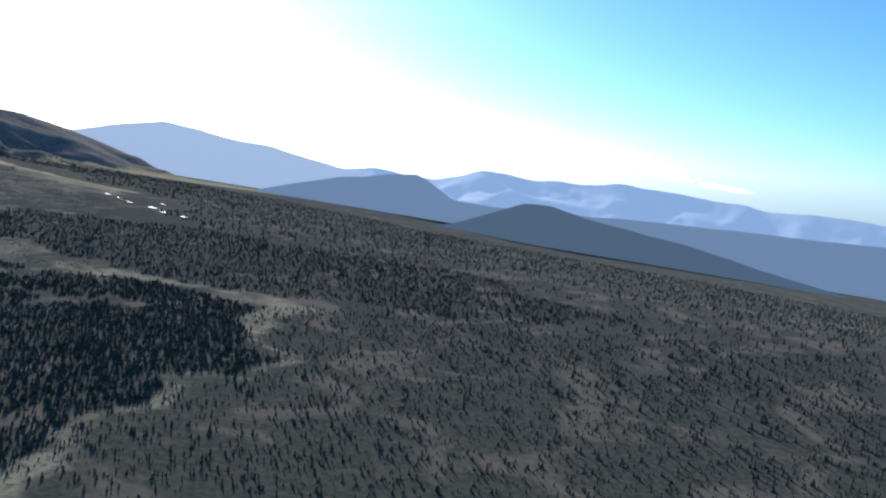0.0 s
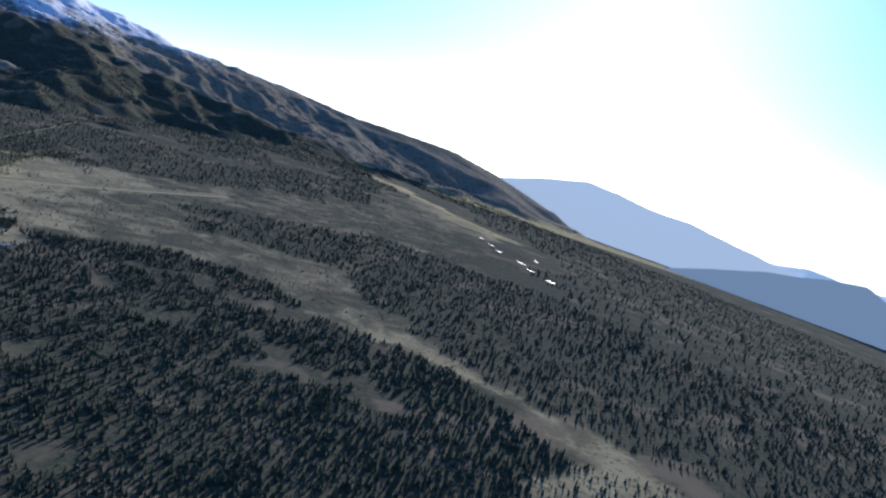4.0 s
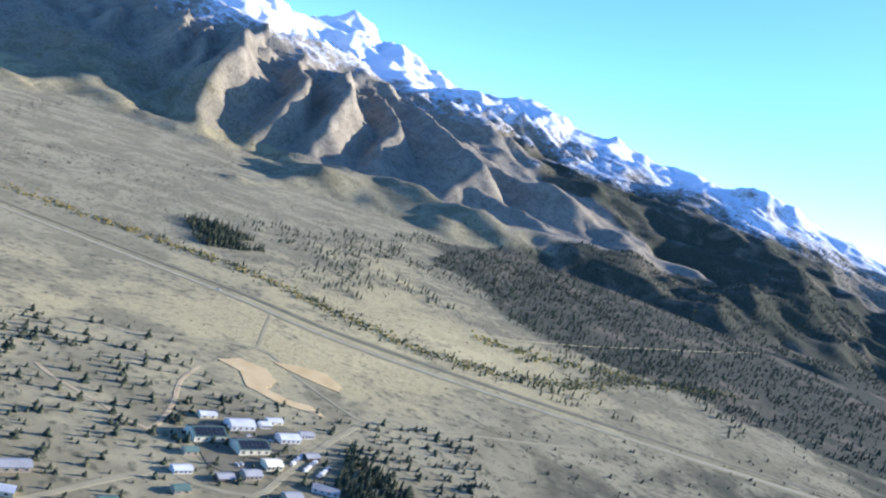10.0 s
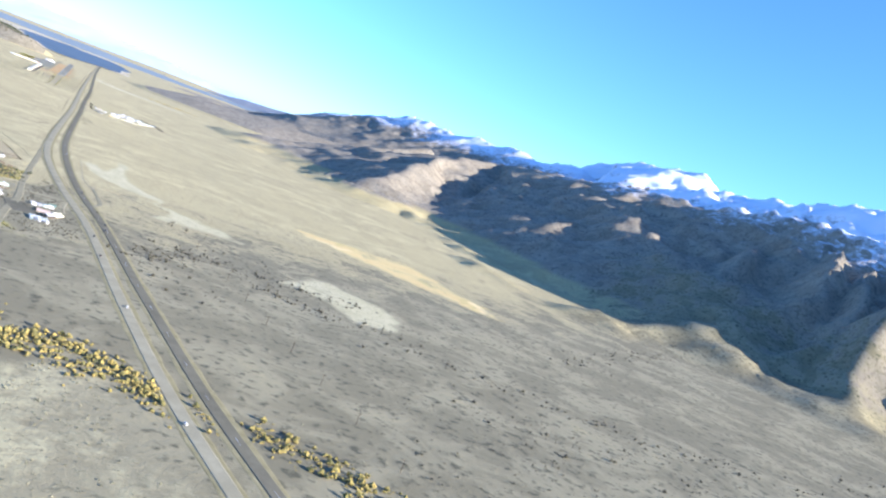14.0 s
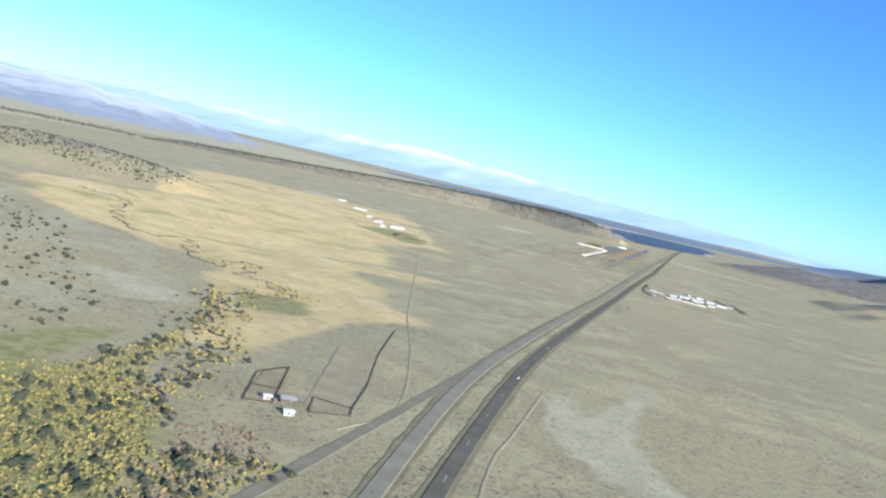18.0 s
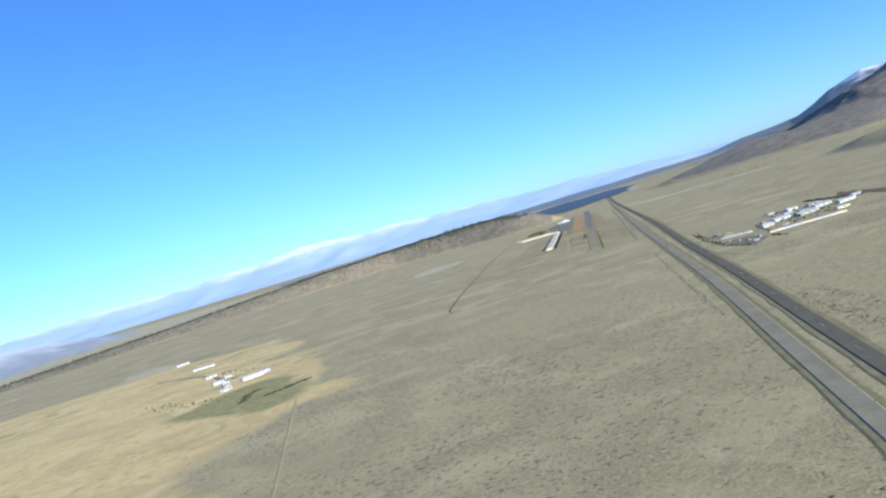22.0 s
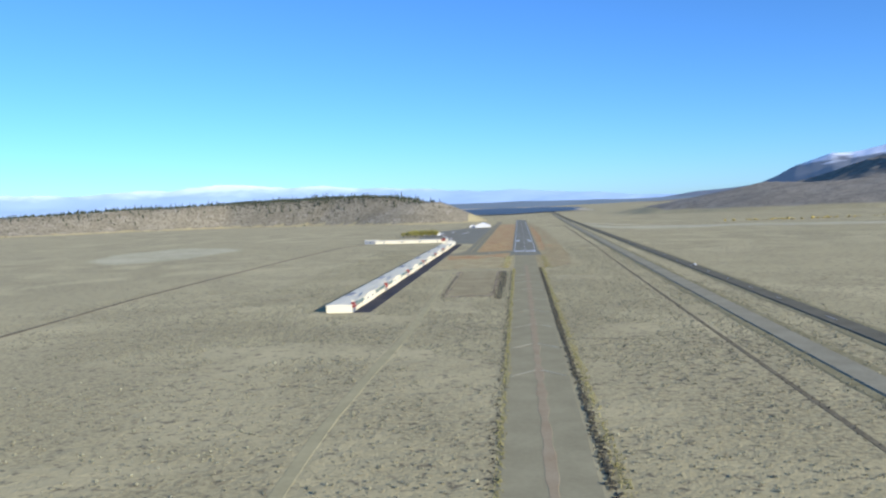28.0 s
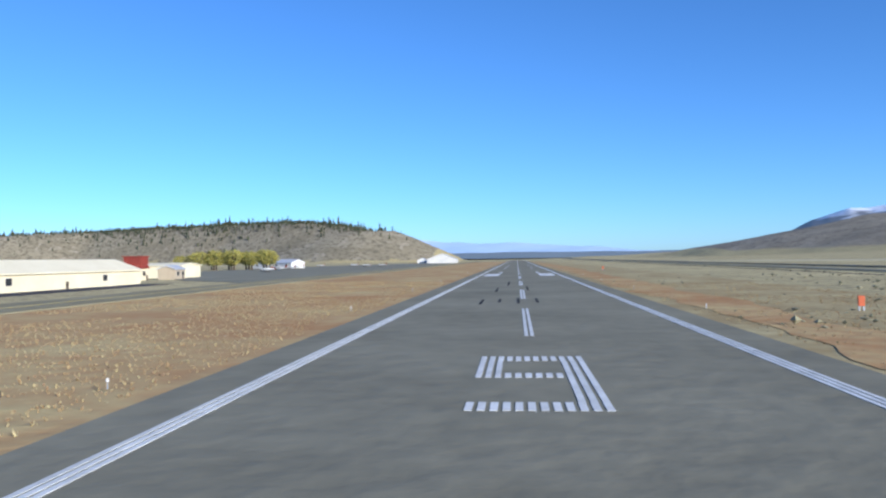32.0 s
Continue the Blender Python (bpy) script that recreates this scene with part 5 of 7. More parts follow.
for k in range(12):
    container(-1.5 + (k % 4) * 0.75, -550.6 + (k // 4) * 1.0 + 0.1 * k, 0.6, 70 + 10 * (k % 3), M_WHITE if k % 3 else M_STEEL, "pale trailer parked in the village yard", "trailers in the village")


# ---- vehicles ----
def vehicle(name, paint_mat, length, high, label):
    ob = new(name)
    hl = length / 2
    bm = bmesh.new()
    section(bm, [(-0.09, 0.035), (0.09, 0.035), (0.095, 0.09), (0.085, 0.11), (-0.085, 0.11), (-0.095, 0.09)], -hl, hl)
    part("body", bm, paint_mat, ob)
    bm = bmesh.new()
    r = box(bm, -0.08, -hl * 0.55, 0.108, 0.08, hl * 0.45, high)
    for v in r:
        if v.co.z > 0.12:
            v.co.x *= 0.84
            v.co.y *= 0.82
    part("cabin", bm, paint_mat, ob)
    for sx in (-1, 1):
        bm = bmesh.new()
        box(bm, sx * 0.076 - 0.006, -hl * 0.45, 0.12, sx * 0.076 + 0.006, hl * 0.36, high - 0.025)
        part("side_window", bm, M_DARK, ob)
        for wy in (-hl * 0.62, hl * 0.62):
            bm = bmesh.new()
            bmesh.ops.create_cone(bm, segments=12, radius1=0.034, radius2=0.034, depth=0.026, cap_ends=True, matrix=Matrix.Translation((sx * 0.08, wy, 0.034)) @ Matrix.Rotation(radians(90), 4, "Y"))
            wheel = part("wheel", bm, M_RUBBER, ob)
            bm = bmesh.new()
            bmesh.ops.create_cone(bm, segments=10, radius1=0.019, radius2=0.019, depth=0.03, cap_ends=True, matrix=Matrix.Translation((sx * 0.08, wy, 0.034)) @ Matrix.Rotation(radians(90), 4, "Y"))
            part("rim", bm, M_STEEL, wheel)
    for sy, mat_, nm in ((1, M_WHITE, "headlight"), (-1, M_RED, "tail_light")):
        for sx in (-1, 1):
            bm = bmesh.new()
            box(bm, sx * 0.065 - 0.014, sy * hl - 0.005, 0.07, sx * 0.065 + 0.014, sy * hl + 0.004, 0.085)
            part(nm, bm, mat_, ob)
    bm = bmesh.new()
    box(bm, -0.062, hl * 0.37, 0.118, 0.062, hl * 0.435, high - 0.02)
    part("windscreen", bm, M_DARK, ob)
    return tagged(ob, label, "car", "cars on the highway")


def on_line(line, y):
    a = min(range(len(line)), key=lambda i: abs(line[i][1] - y))
    b = min(a + 1, len(line) - 1)
    return line[a][0], line[a][1], math.degrees(math.atan2(-(line[b][0] - line[a][0]), line[b][1] - line[a][1]))


fine_n, fine_s = smooth_line(HWY_N, 1.0), smooth_line(HWY_S, 1.0)
white_car, dark_car = vehicle("car", M_WHITE, 0.46, 0.17, "white car driving on the highway"), vehicle("car", M_TAR, 0.48, 0.18, "dark car driving on the highway")
for ob, spots in ((white_car, [(fine_s, -30, 0.25), (fine_s, -315, 0.25), (fine_n, -452, -0.25), (fine_n, -425, 0.2), (fine_s, -468, 0.25), (fine_n, -510, 0.2), (fine_s, -146, -0.25)]),
                  (dark_car, [(fine_s, -384, 0.25), (fine_s, -388, -0.25), (fine_n, -394, 0.2), (fine_n, -404, -0.2), (fine_n, -140, 0.2), (fine_s, -360, 0.2)])):
    for k, (ln, yy, off) in enumerate(spots):
        px, py, rz = on_line(ln, yy)
        m = pose(px + off, py, ground_z(px, py) + 0.09, 0, 0, rz)
        if k:
            copy_thing(ob, m)
        else:
            ob.matrix_world = m

parked = np.random.default_rng(11)
for k in range(16):
    px, py = parked.uniform(-7, 4.4), parked.uniform(-546.4, -538)
    if min(math.hypot(px - b[0], py - b[1]) for b in VILLAGE) > 1.5:
        tagged(copy_thing(white_car if k % 3 else dark_car, pose(px, py, ground_z(px, py) + 0.06, 0, 0, parked.uniform(0, 180))), ("white" if k % 3 else "dark") + " car parked in the village yard", "car", "cars parked in the village")
for px, py in ((6.0, -372.6), (6.4, -373.6), (6.1, -379.6), (5.9, -381.2), (6.6, -382.6), (18.8, -163), (19.8, -165), (20.6, -167.2), (20.9, -171)):
    tagged(copy_thing(white_car, pose(px, py, ground_z(px, py) + 0.05, 0, 0, parked.uniform(0, 180))), "white car parked on a paved lot", "car", "cars parked on the lots")


# ---- airfield furniture ----
def edge_light():
    ob = new("runway_light")
    bm = bmesh.new()
    bmesh.ops.create_cone(bm, segments=8, radius1=0.006, radius2=0.004, depth=0.04, cap_ends=True, matrix=Matrix.Translation((0, 0, 0.02)))
    part("stem", bm, M_STEEL, ob)
    bm = bmesh.new()
    bmesh.ops.create_cone(bm, segments=8, radius1=0.010, radius2=0.006, depth=0.018, cap_ends=True, matrix=Matrix.Translation((0, 0, 0.048)))
    part("lens", bm, M_WHITE, ob)
    return tagged(ob, "small white light on a thin stem beside the runway", "runway light", "runway edge lights")


lamp = edge_light()
lamp.location = (-2.2, 0, 0.02)
for k in range(34):
    for sx in (-1, 1):
        if k or sx > 0:
            copy_thing(lamp, pose(sx * 2.2, k * 6.1, 0.02))


def board(x, y, w, h, mat, label, turn=0):
    ob = new("airfield_sign")
    ob.matrix_world = pose(x, y, ground_z(x, y), 0, 0, turn)
    bm = bmesh.new()
    box(bm, -w / 2, -0.015, 0.06, w / 2, 0.015, 0.06 + h)
    part("panel", bm, mat, ob)
    for sx in (-1, 1):
        bm = bmesh.new()
        box(bm, sx * w * 0.35 - 0.01, -0.01, -0.05, sx * w * 0.35 + 0.01, 0.01, 0.062)
        part("leg", bm, M_STEEL, ob)
    return tagged(ob, label, "sign")


board(3.85, 11.8, 0.07, 0.12, M_ORANGE, "orange distance marker board in dry grass")
board(4.1, 42.0, 0.08, 0.14, M_ORANGE, "orange distance marker board farther along the runway")
board(-6.75, 2.7, 0.16, 0.07, M_YELLOW, "low yellow taxiway sign")
board(-2.5, 5.6, 0.10, 0.03, M_BROWN, "low dark lamp box beside the threshold")
board(-3.75, -0.55, 0.07, 0.05, M_WHITE, "small white marker at the taxiway corner")
board(-4.9, -2.5, 0.06, 0.05, M_WHITE, "small white marker beside the taxiway")


def pole(x, y, label):
    ob = new("power_pole")
    ob.location = (x, y, ground_z(x, y) - 0.05)
    bm = bmesh.new()
    bmesh.ops.create_cone(bm, segments=7, radius1=0.03, radius2=0.018, depth=1.3, cap_ends=True, matrix=Matrix.Translation((0, 0, 0.65)))
    part("post", bm, M_BARK, ob)
    bm = bmesh.new()
    box(bm, -0.18, -0.012, 1.16, 0.18, 0.012, 1.19)
    part("crossarm", bm, M_BARK, ob)
    return tagged(ob, label, "power pole", "line of power poles")


for k in range(14):
    t = k / 13
    pole(34 + 14 * t, -370 - 120 * t, "weathered timber power pole in sagebrush")


# corral beside the farm
def fence(line, gap, high, label):
    ob = new("fence")
    pts = [np.array(p, float) for p in line]
    for a, b in zip(pts, pts[1:]):
        n = max(1, int(np.linalg.norm(b - a) / gap))
        for i in range(n):
            p, q = a + (b - a) * i / n, a + (b - a) * (i + 1) / n
            zp, zq = ground_z(*p), ground_z(*q)
            bm = bmesh.new()
            bmesh.ops.create_cone(bm, segments=5, radius1=0.02, radius2=0.016, depth=high, cap_ends=True, matrix=Matrix.Translation((p[0], p[1], zp + high / 2 - 0.02)))
            part("post", bm, M_BARK, ob)
            d = (q - p) / np.linalg.norm(q - p)
            s = np.array([-d[1], d[0]]) * 0.012
            for z in (0.45, 0.85):
                bm = bmesh.new()
                v = [bm.verts.new((*(c + o), zz + high * z + dz)) for c, zz in ((p, zp), (q, zq)) for o in (-s, s) for dz in (-0.015, 0.015)]
                bmesh.ops.convex_hull(bm, input=v)
                part("rail", bm, M_BARK, ob)
    return tagged(ob, label, "fence")


fence([(-0.5, -346.2), (-3.7, -338.7), (-2.8, -334.9), (1.2, -344.9), (-0.5, -346.2)], 0.7, 0.16, "dark timber corral fence round bare soil")
fence([(-2.2, -342.3), (-0.1, -341.6)], 0.7, 0.16, "dark timber rail dividing the corral")
fence([(2.5, -340.8), (3.9, -344.4), (6.4, -342.5), (5.7, -340.7), (2.5, -340.8)], 0.8, 0.14, "weathered timber paddock fence")
fence([(5.7, -340.7), (3.8, -333), (0, -321), (-3.3, -308)], 1.2, 0.13, "long weathered pasture fence")
tagged(ribbon("corral_ground", [(0.1, -345.2), (-1.2, -341.2), (-2.6, -337.2)], 2.2, M_SOIL, 0.03, 1.0), "trodden brown soil inside the corral", "soil", kind="structure")
tagged(ribbon("paddock_ground", [(4.6, -342.6), (1.5, -333), (-2.0, -322)], 3.6, M_PADDOCK, 0.015, 1.0, 0.1), "grazed grey-brown paddock beside the farm", "soil", kind="structure")


# ---- plants ----
rng = np.random.default_rng(7)


def conifer(tiers, sides, seed):
    """One pine, one unit high: a trunk and ragged tiers of drooping boughs. Returns vertices and triangles."""
    r = np.random.default_rng(seed)
    v, f = [], []
    for k in range(4):
        a = k * math.pi / 2
        v += [(0.022 * math.cos(a), 0.022 * math.sin(a), -0.04)]
    v += [(0, 0, 0.6)]
    f += [(k, (k + 1) % 4, 4) for k in range(4)]
    for t in range(tiers):
        lo = 0.10 + 0.80 * t / tiers
        hi = min(1.0, lo + 1.7 / tiers * (0.55 + 0.2 * (t == tiers - 1)) + 0.05)
        rad = 0.21 * (1 - 0.82 * t / tiers)
        b = len(v)
        v.append((r.normal(0, 0.012), r.normal(0, 0.012), hi if t < tiers - 1 else 1.0))
        for s in range(sides):
            a = 2 * math.pi * (s + 0.5 * (t % 2) + r.uniform(-0.2, 0.2)) / sides
            q = rad * r.uniform(0.6, 1.2)
            v.append((q * math.cos(a), q * math.sin(a), lo + r.uniform(-0.05, 0.04)))
        v.append((0, 0, lo + 0.06))
        for s in range(sides):
            n = (s + 1) % sides
            f += [(b, b + 1 + s, b + 1 + n), (b + 1 + sides, b + 1 + n, b + 1 + s)]
    return np.array(v, float), np.array(f)


def far_conifer(tiers, sides, seed, wide):
    """A distant pine: ragged cones of boughs without a trunk."""
    r = np.random.default_rng(seed)
    v, f = [], []
    for t in range(tiers):
        lo, rad = 0.04 + 0.78 * t / tiers, wide * (1 - 0.7 * t / tiers)
        b = len(v)
        v.append((r.normal(0, 0.03), r.normal(0, 0.03), min(1.0, lo + 1.15 / tiers) if t < tiers - 1 else r.uniform(0.85, 1.0)))
        for q in range(sides):
            a = 2 * math.pi * (q + 0.5 * (t % 2) + r.uniform(-0.25, 0.25)) / sides
            k = rad * r.uniform(0.55, 1.25)
            v.append((k * math.cos(a), k * math.sin(a), lo + r.uniform(-0.07, 0.1)))
        f += [(b, b + 1 + q, b + 1 + (q + 1) % sides) for q in range(sides)]
    return np.array(v, float), np.array(f)


def clump(lumps, seed, flat_=0.75):
    """A bush of several rough lumps, about one unit across."""
    r = np.random.default_rng(seed)
    v, f = [], []
    octa = np.array([(1, 0, 0), (-1, 0, 0), (0, 1, 0), (0, -1, 0), (0, 0, 1), (0, 0, -1)], float)
    tri = [(0, 2, 4), (2, 1, 4), (1, 3, 4), (3, 0, 4), (2, 0, 5), (1, 2, 5), (3, 1, 5), (0, 3, 5)]
    for k in range(lumps):
        a, d = r.uniform(0, 6.28), r.uniform(0.0, 0.32)
        s = r.uniform(0.16, 0.34)
        c = np.array([d * math.cos(a), d * math.sin(a), s * 0.6 + r.uniform(0, 0.35) * (1 - d * 2)])
        turn = r.uniform(0, 6.28)
        m = np.array([[math.cos(turn), -math.sin(turn), 0], [math.sin(turn), math.cos(turn), 0], [0, 0, flat_]])
        b = len(v)
        v += [tuple(c + (m @ (p * r.uniform(0.7, 1.3))) * s) for p in octa]
        f += [(b + i, b + j, b + k2) for i, j, k2 in tri]
    return np.array(v), np.array(f)


def tuft_of_grass(seed):
    """A small fan of leaning blades."""
    r = np.random.default_rng(seed)
    v, f = [], []
    for k in range(7):
        a, lean, w = r.uniform(0, 6.28), r.uniform(0.1, 0.55), 0.09
        c, s = math.cos(a), math.sin(a)
        b = len(v)
        v += [(-w * s + 0.08 * c, w * c + 0.08 * s, 0), (w * s + 0.08 * c, -w * c + 0.08 * s, 0), (lean * c, lean * s, r.uniform(0.35, 0.7))]
        f.append((b, b + 1, b + 2))
    return np.array(v), np.array(f)


def scatter(name, xy, sizes, kinds, mat, label, category, stretch_z=None, sink=0.02):
    """Many plants joined into one mesh, each turned and scaled on the ground."""
    xy, sizes = np.asarray(xy, float), np.asarray(sizes, float)
    n = len(xy)
    z = surface(xy[:, 0], xy[:, 1]) - sink
    turn = rng.uniform(0, 6.28, n)
    tall = sizes * (stretch_z if stretch_z is not None else rng.uniform(0.85, 1.15, n))
    which = rng.integers(0, len(kinds), n)
    vs, fs, base = [], [], 0
    for k, (v, f) in enumerate(kinds):
        pick = np.nonzero(which == k)[0]
        if not len(pick):
            continue
        c, s = np.cos(turn[pick])[:, None], np.sin(turn[pick])[:, None]
        sz = sizes[pick][:, None]
        x = (v[:, 0] * c - v[:, 1] * s) * sz + xy[pick, 0][:, None]
        y = (v[:, 0] * s + v[:, 1] * c) * sz + xy[pick, 1][:, None]
        zz = v[:, 2] * tall[pick][:, None] + z[pick][:, None]
        vs.append(np.stack([x, y, zz], -1).reshape(-1, 3))
        fs.append((f[None] + (np.arange(len(pick)) * len(v))[:, None, None] + base).reshape(-1, 3))
        base += len(pick) * len(v)
    me = grid_mesh(name, np.concatenate(vs), np.concatenate(fs), False)
    me.materials.append(mat)
    return tagged(new(name, me), label, category, kind="stuff")


def points_in(poly, count, edge=0.5, warp=0.0):
    p = np.array(poly)
    lo, hi = p.min(0), p.max(0)
    out = np.empty((0, 2))
    while len(out) < count:
        q = rng.uniform(lo, hi, (count * 2, 2))
        out = np.concatenate([out, q[in_poly(q[:, 0], q[:, 1], poly, warp) > edge]])
    return out[:count]


def along(pts, count, spread):
    line = smooth_line(pts, 1.0)
    i, u = rng.integers(0, len(line) - 1, count), rng.uniform(0, 1, (count, 1))
    return line[i] * (1 - u) + line[i + 1] * u + rng.normal(0, spread, (count, 2))


def clear_of(xy, lines, gap):
    keep = np.ones(len(xy), bool)
    for ln in lines:
        d, _ = near_line(xy[:, 0], xy[:, 1], [(a, b, 0) for a, b in ln])
        keep &= d > gap
    return xy[keep]


PINES = [conifer(5, 6, s) for s in (1, 2, 3, 4)]
FAR_PINES = [far_conifer(3, 6, s, w) for s, w in ((5, 0.24), (6, 0.30), (7, 0.36), (8, 0.27))]
ROUND_TREES = [far_conifer(3, 6, s, w) for s, w in ((41, 0.42), (42, 0.5), (43, 0.46))]
TUFTS = [tuft_of_grass(s) for s in (31, 32, 33)]
BUSHES = [clump(4, s) for s in (11, 12, 13, 14)]
SMALL_BUSHES = [clump(2, 21, 0.6), clump(1, 22, 0.6), clump(2, 23, 0.5), clump(1, 24, 0.7)]
lanes = [p for p, *_ in TRACKS] + [HWY_N, HWY_S]
spots = [(b[0], b[1]) for b in VILLAGE + HAMLET]


def off_houses(xy, gap):
    return xy[np.min([np.hypot(xy[:, 0] - a, xy[:, 1] - b) for a, b in spots], 0) > gap]


def spread(lo, hi, n):
    """Sizes with many small plants and few large ones."""
    return lo + (hi - lo) * rng.uniform(0, 1, n) ** 1.8


forest = off_houses(clear_of(points_in(WOODS[1], 16500, warp=45), lanes, 0.6), 1.8)
forest = forest[fbm(forest[:, 0], forest[:, 1], 17, 3, 40) > 0.30]
scatter("forest", forest, spread(0.5, 1.6, len(forest)), FAR_PINES, M_PINE, "dense dark pine forest beside the village", "forest")
more = clear_of(points_in(WOODS[2], 7500, warp=45), lanes, 0.8)
scatter("forest", more, spread(0.6, 1.6, len(more)), FAR_PINES, M_PINE, "dark pine forest on the western flats", "forest")
slope = np.concatenate([points_in(WOODS[0], 15000, warp=45), points_in(WOODS[4], 5500, warp=30)])
slope = slope[(fbm(slope[:, 0], slope[:, 1], 45, 3, 44) > 0.36) & (height(slope[:, 0], slope[:, 1]) < 62)]
scatter("forest", slope, spread(0.7, 1.7, len(slope)), FAR_PINES, M_PINE, "pine forest climbing the mountain flank", "forest")
west = points_in([(-420, -560), (-140, -660), (90, -800), (260, -860), (560, -900), (600, -1080), (250, -1080), (-300, -1060), (-620, -800)], 17000, warp=60)
scatter("forest", west, spread(1.0, 2.2, len(west)), FAR_PINES, M_PINE, "distant pine woods around the mesas", "forest")
near_west = points_in([(-420, -470), (-170, -500), (-120, -560), (-120, -650), (-300, -760), (-480, -660)], 26000, warp=30)
near_west = near_west[fbm(near_west[:, 0], near_west[:, 1], 26, 3, 50) > 0.38]
scatter("forest", near_west, spread(0.4, 1.25, len(near_west)), FAR_PINES, M_PINE, "open pine forest on rolling ground", "forest")
gap = clear_of(points_in([(-40, -560), (30, -556), (100, -600), (180, -760), (60, -740), (-60, -650), (-20, -600)], 2600, warp=30), lanes, 0.8)
scatter("woodland", gap, spread(0.2, 0.65, len(gap)), ROUND_TREES, M_JUNIPER, "scattered small pines over dark scrub", "trees")
scrubby = off_houses(clear_of(points_in([(-170, -500), (-20, -496), (30, -512), (36, -535), (60, -565), (40, -620), (-170, -600)], 7000, warp=20), lanes, 0.5), 1.2)
scatter("bushes", scrubby, spread(0.10, 0.40, len(scrubby)), SMALL_BUSHES, M_DARKBRUSH, "dark scrub bushes round the village", "bushes")
scrubby = clear_of(points_in([(44, -430), (110, -440), (200, -470), (200, -500), (90, -560), (60, -560), (56, -520)], 3600, warp=20), lanes, 0.6)
scatter("bushes", scrubby, spread(0.16, 0.6, len(scrubby)), SMALL_BUSHES, M_DARKBRUSH, "dark scrub on the plain below the mountain", "bushes")
loose = off_houses(clear_of(points_in([(-40, -548), (-30, -512), (-5, -506), (14, -520), (8, -534), (-10, -538), (-14, -548)], 420), lanes, 0.5), 1.3)
scatter("woodland", loose, spread(0.35, 1.1, len(loose)), ROUND_TREES, M_JUNIPER, "scattered pines round the village", "trees")
around = off_houses(clear_of(points_in([(-12, -538), (6, -534), (14, -545), (28, -556), (10, -566), (-16, -560)], 420), lanes, 0.5), 1.1)
scatter("woodland", around, spread(0.35, 1.0, len(around)), ROUND_TREES, M_JUNIPER, "pines between the village houses", "trees")
grove_a = off_houses(clear_of(points_in([(-30, -540), (-14, -545.5), (-20, -551), (-34, -553), (-42, -548), (-36, -541)], 300, warp=12), lanes, 0.5), 1.0)
scatter("grove", grove_a, rng.uniform(0.7, 1.7, len(grove_a)), PINES, M_PINE, "grove of tall pines below the village", "grove")
# Packed closely: these pines also stand in for the ravine's shade.
grove_b = off_houses(clear_of(points_in([(8, -548), (4, -556.5), (0, -564), (-8, -561), (-1, -551)], 420, warp=4), lanes, 0.4), 1.0)
scatter("grove", grove_b, rng.uniform(0.6, 1.4, len(grove_b)), PINES, M_PINE, "dense pines that also darken the shaded ravine beside the village", "grove")
copse = points_in([(60, -493), (64, -482), (76, -471), (84, -474), (82, -488), (74, -497)], 560, warp=16)
copse = copse[fbm(copse[:, 0], copse[:, 1], 6, 3, 48) > 0.38]
scatter("grove", copse, spread(0.9, 2.1, len(copse)), PINES, M_PINE, "dense dark pine grove on the plain", "grove")
CREEK = [(5, -436), (15, -443), (25.6, -448.5), (36, -454), (43, -466), (50, -486), (55, -506), (54, -525), (56, -543), (72, -560), (95, -568), (130, -590)]
wil = clear_of(np.concatenate([along(CREEK, 3000, 1.5), along([(11, -443), (15, -439.5), (18, -441), (21.5, -444), (24, -449)], 420, 0.9)]), [HWY_N, HWY_S], 1.1)
scatter("willows", wil, spread(0.2, 0.82, len(wil)), BUSHES, M_WILLOW, "autumn willows along the creek", "willows")
pin = clear_of(along(CREEK[5:], 240, 2.6), [HWY_N, HWY_S], 1.2)
scatter("woodland", pin, spread(0.5, 1.3, len(pin)), PINES, M_PINE, "pines along the creek", "trees")
creekside = clear_of(points_in([(62, -489), (82, -469), (100, -470), (109, -481), (145, -482), (195, -488), (213, -533), (134, -600), (78, -587), (58, -560), (66, -530), (64, -510)], 4200, warp=14), lanes, 1.4)
creekside = creekside[fbm(creekside[:, 0], creekside[:, 1], 16, 3, 47) + 0.0016 * (creekside[:, 0] - 120) > 0.47]
scatter("woodland", creekside, spread(0.5, 1.6, len(creekside)), PINES, M_PINE, "open pine wood between the creek and the slope", "trees")
M_ASPEN = island_paint("golden_aspen", [(0.0, (0.20, 0.17, 0.04)), (0.5, (0.42, 0.32, 0.07)), (1.0, (0.55, 0.42, 0.12))])
aspen = np.concatenate([along([(79, -540), (81, -549), (90, -558), (102, -568)], 130, 1.4), along([(252, -430), (240, -450)], 90, 2.5), along([(55, 112), (70, 101), (86, 93)], 60, 2.0)])
scatter("aspens", aspen, spread(0.5, 1.2, len(aspen)), BUSHES, M_ASPEN, "golden aspens along the creeks", "trees")
belt = points_in([(9, -402), (7.2, -395), (5.0, -389), (3.2, -382), (2.6, -374), (2.0, -362), (-3, -352), (-9, -345), (-14, -352), (-10, -368), (-3, -384), (2, -398)], 3000, warp=14)
scatter("willows", belt, spread(0.14, 0.5, len(belt)), BUSHES, M_THICKET, "golden willow thicket beside the meadow", "willows")
bank = np.concatenate([along(RIVER[:13], 620, 1.8), along(RIVER, 260, 0.7)])
scatter("willows", bank, spread(0.15, 0.6, len(bank)), BUSHES, M_WILLOW, "low willows on the creek banks", "willows")
bank = along(RIVER[:9], 120, 1.6)
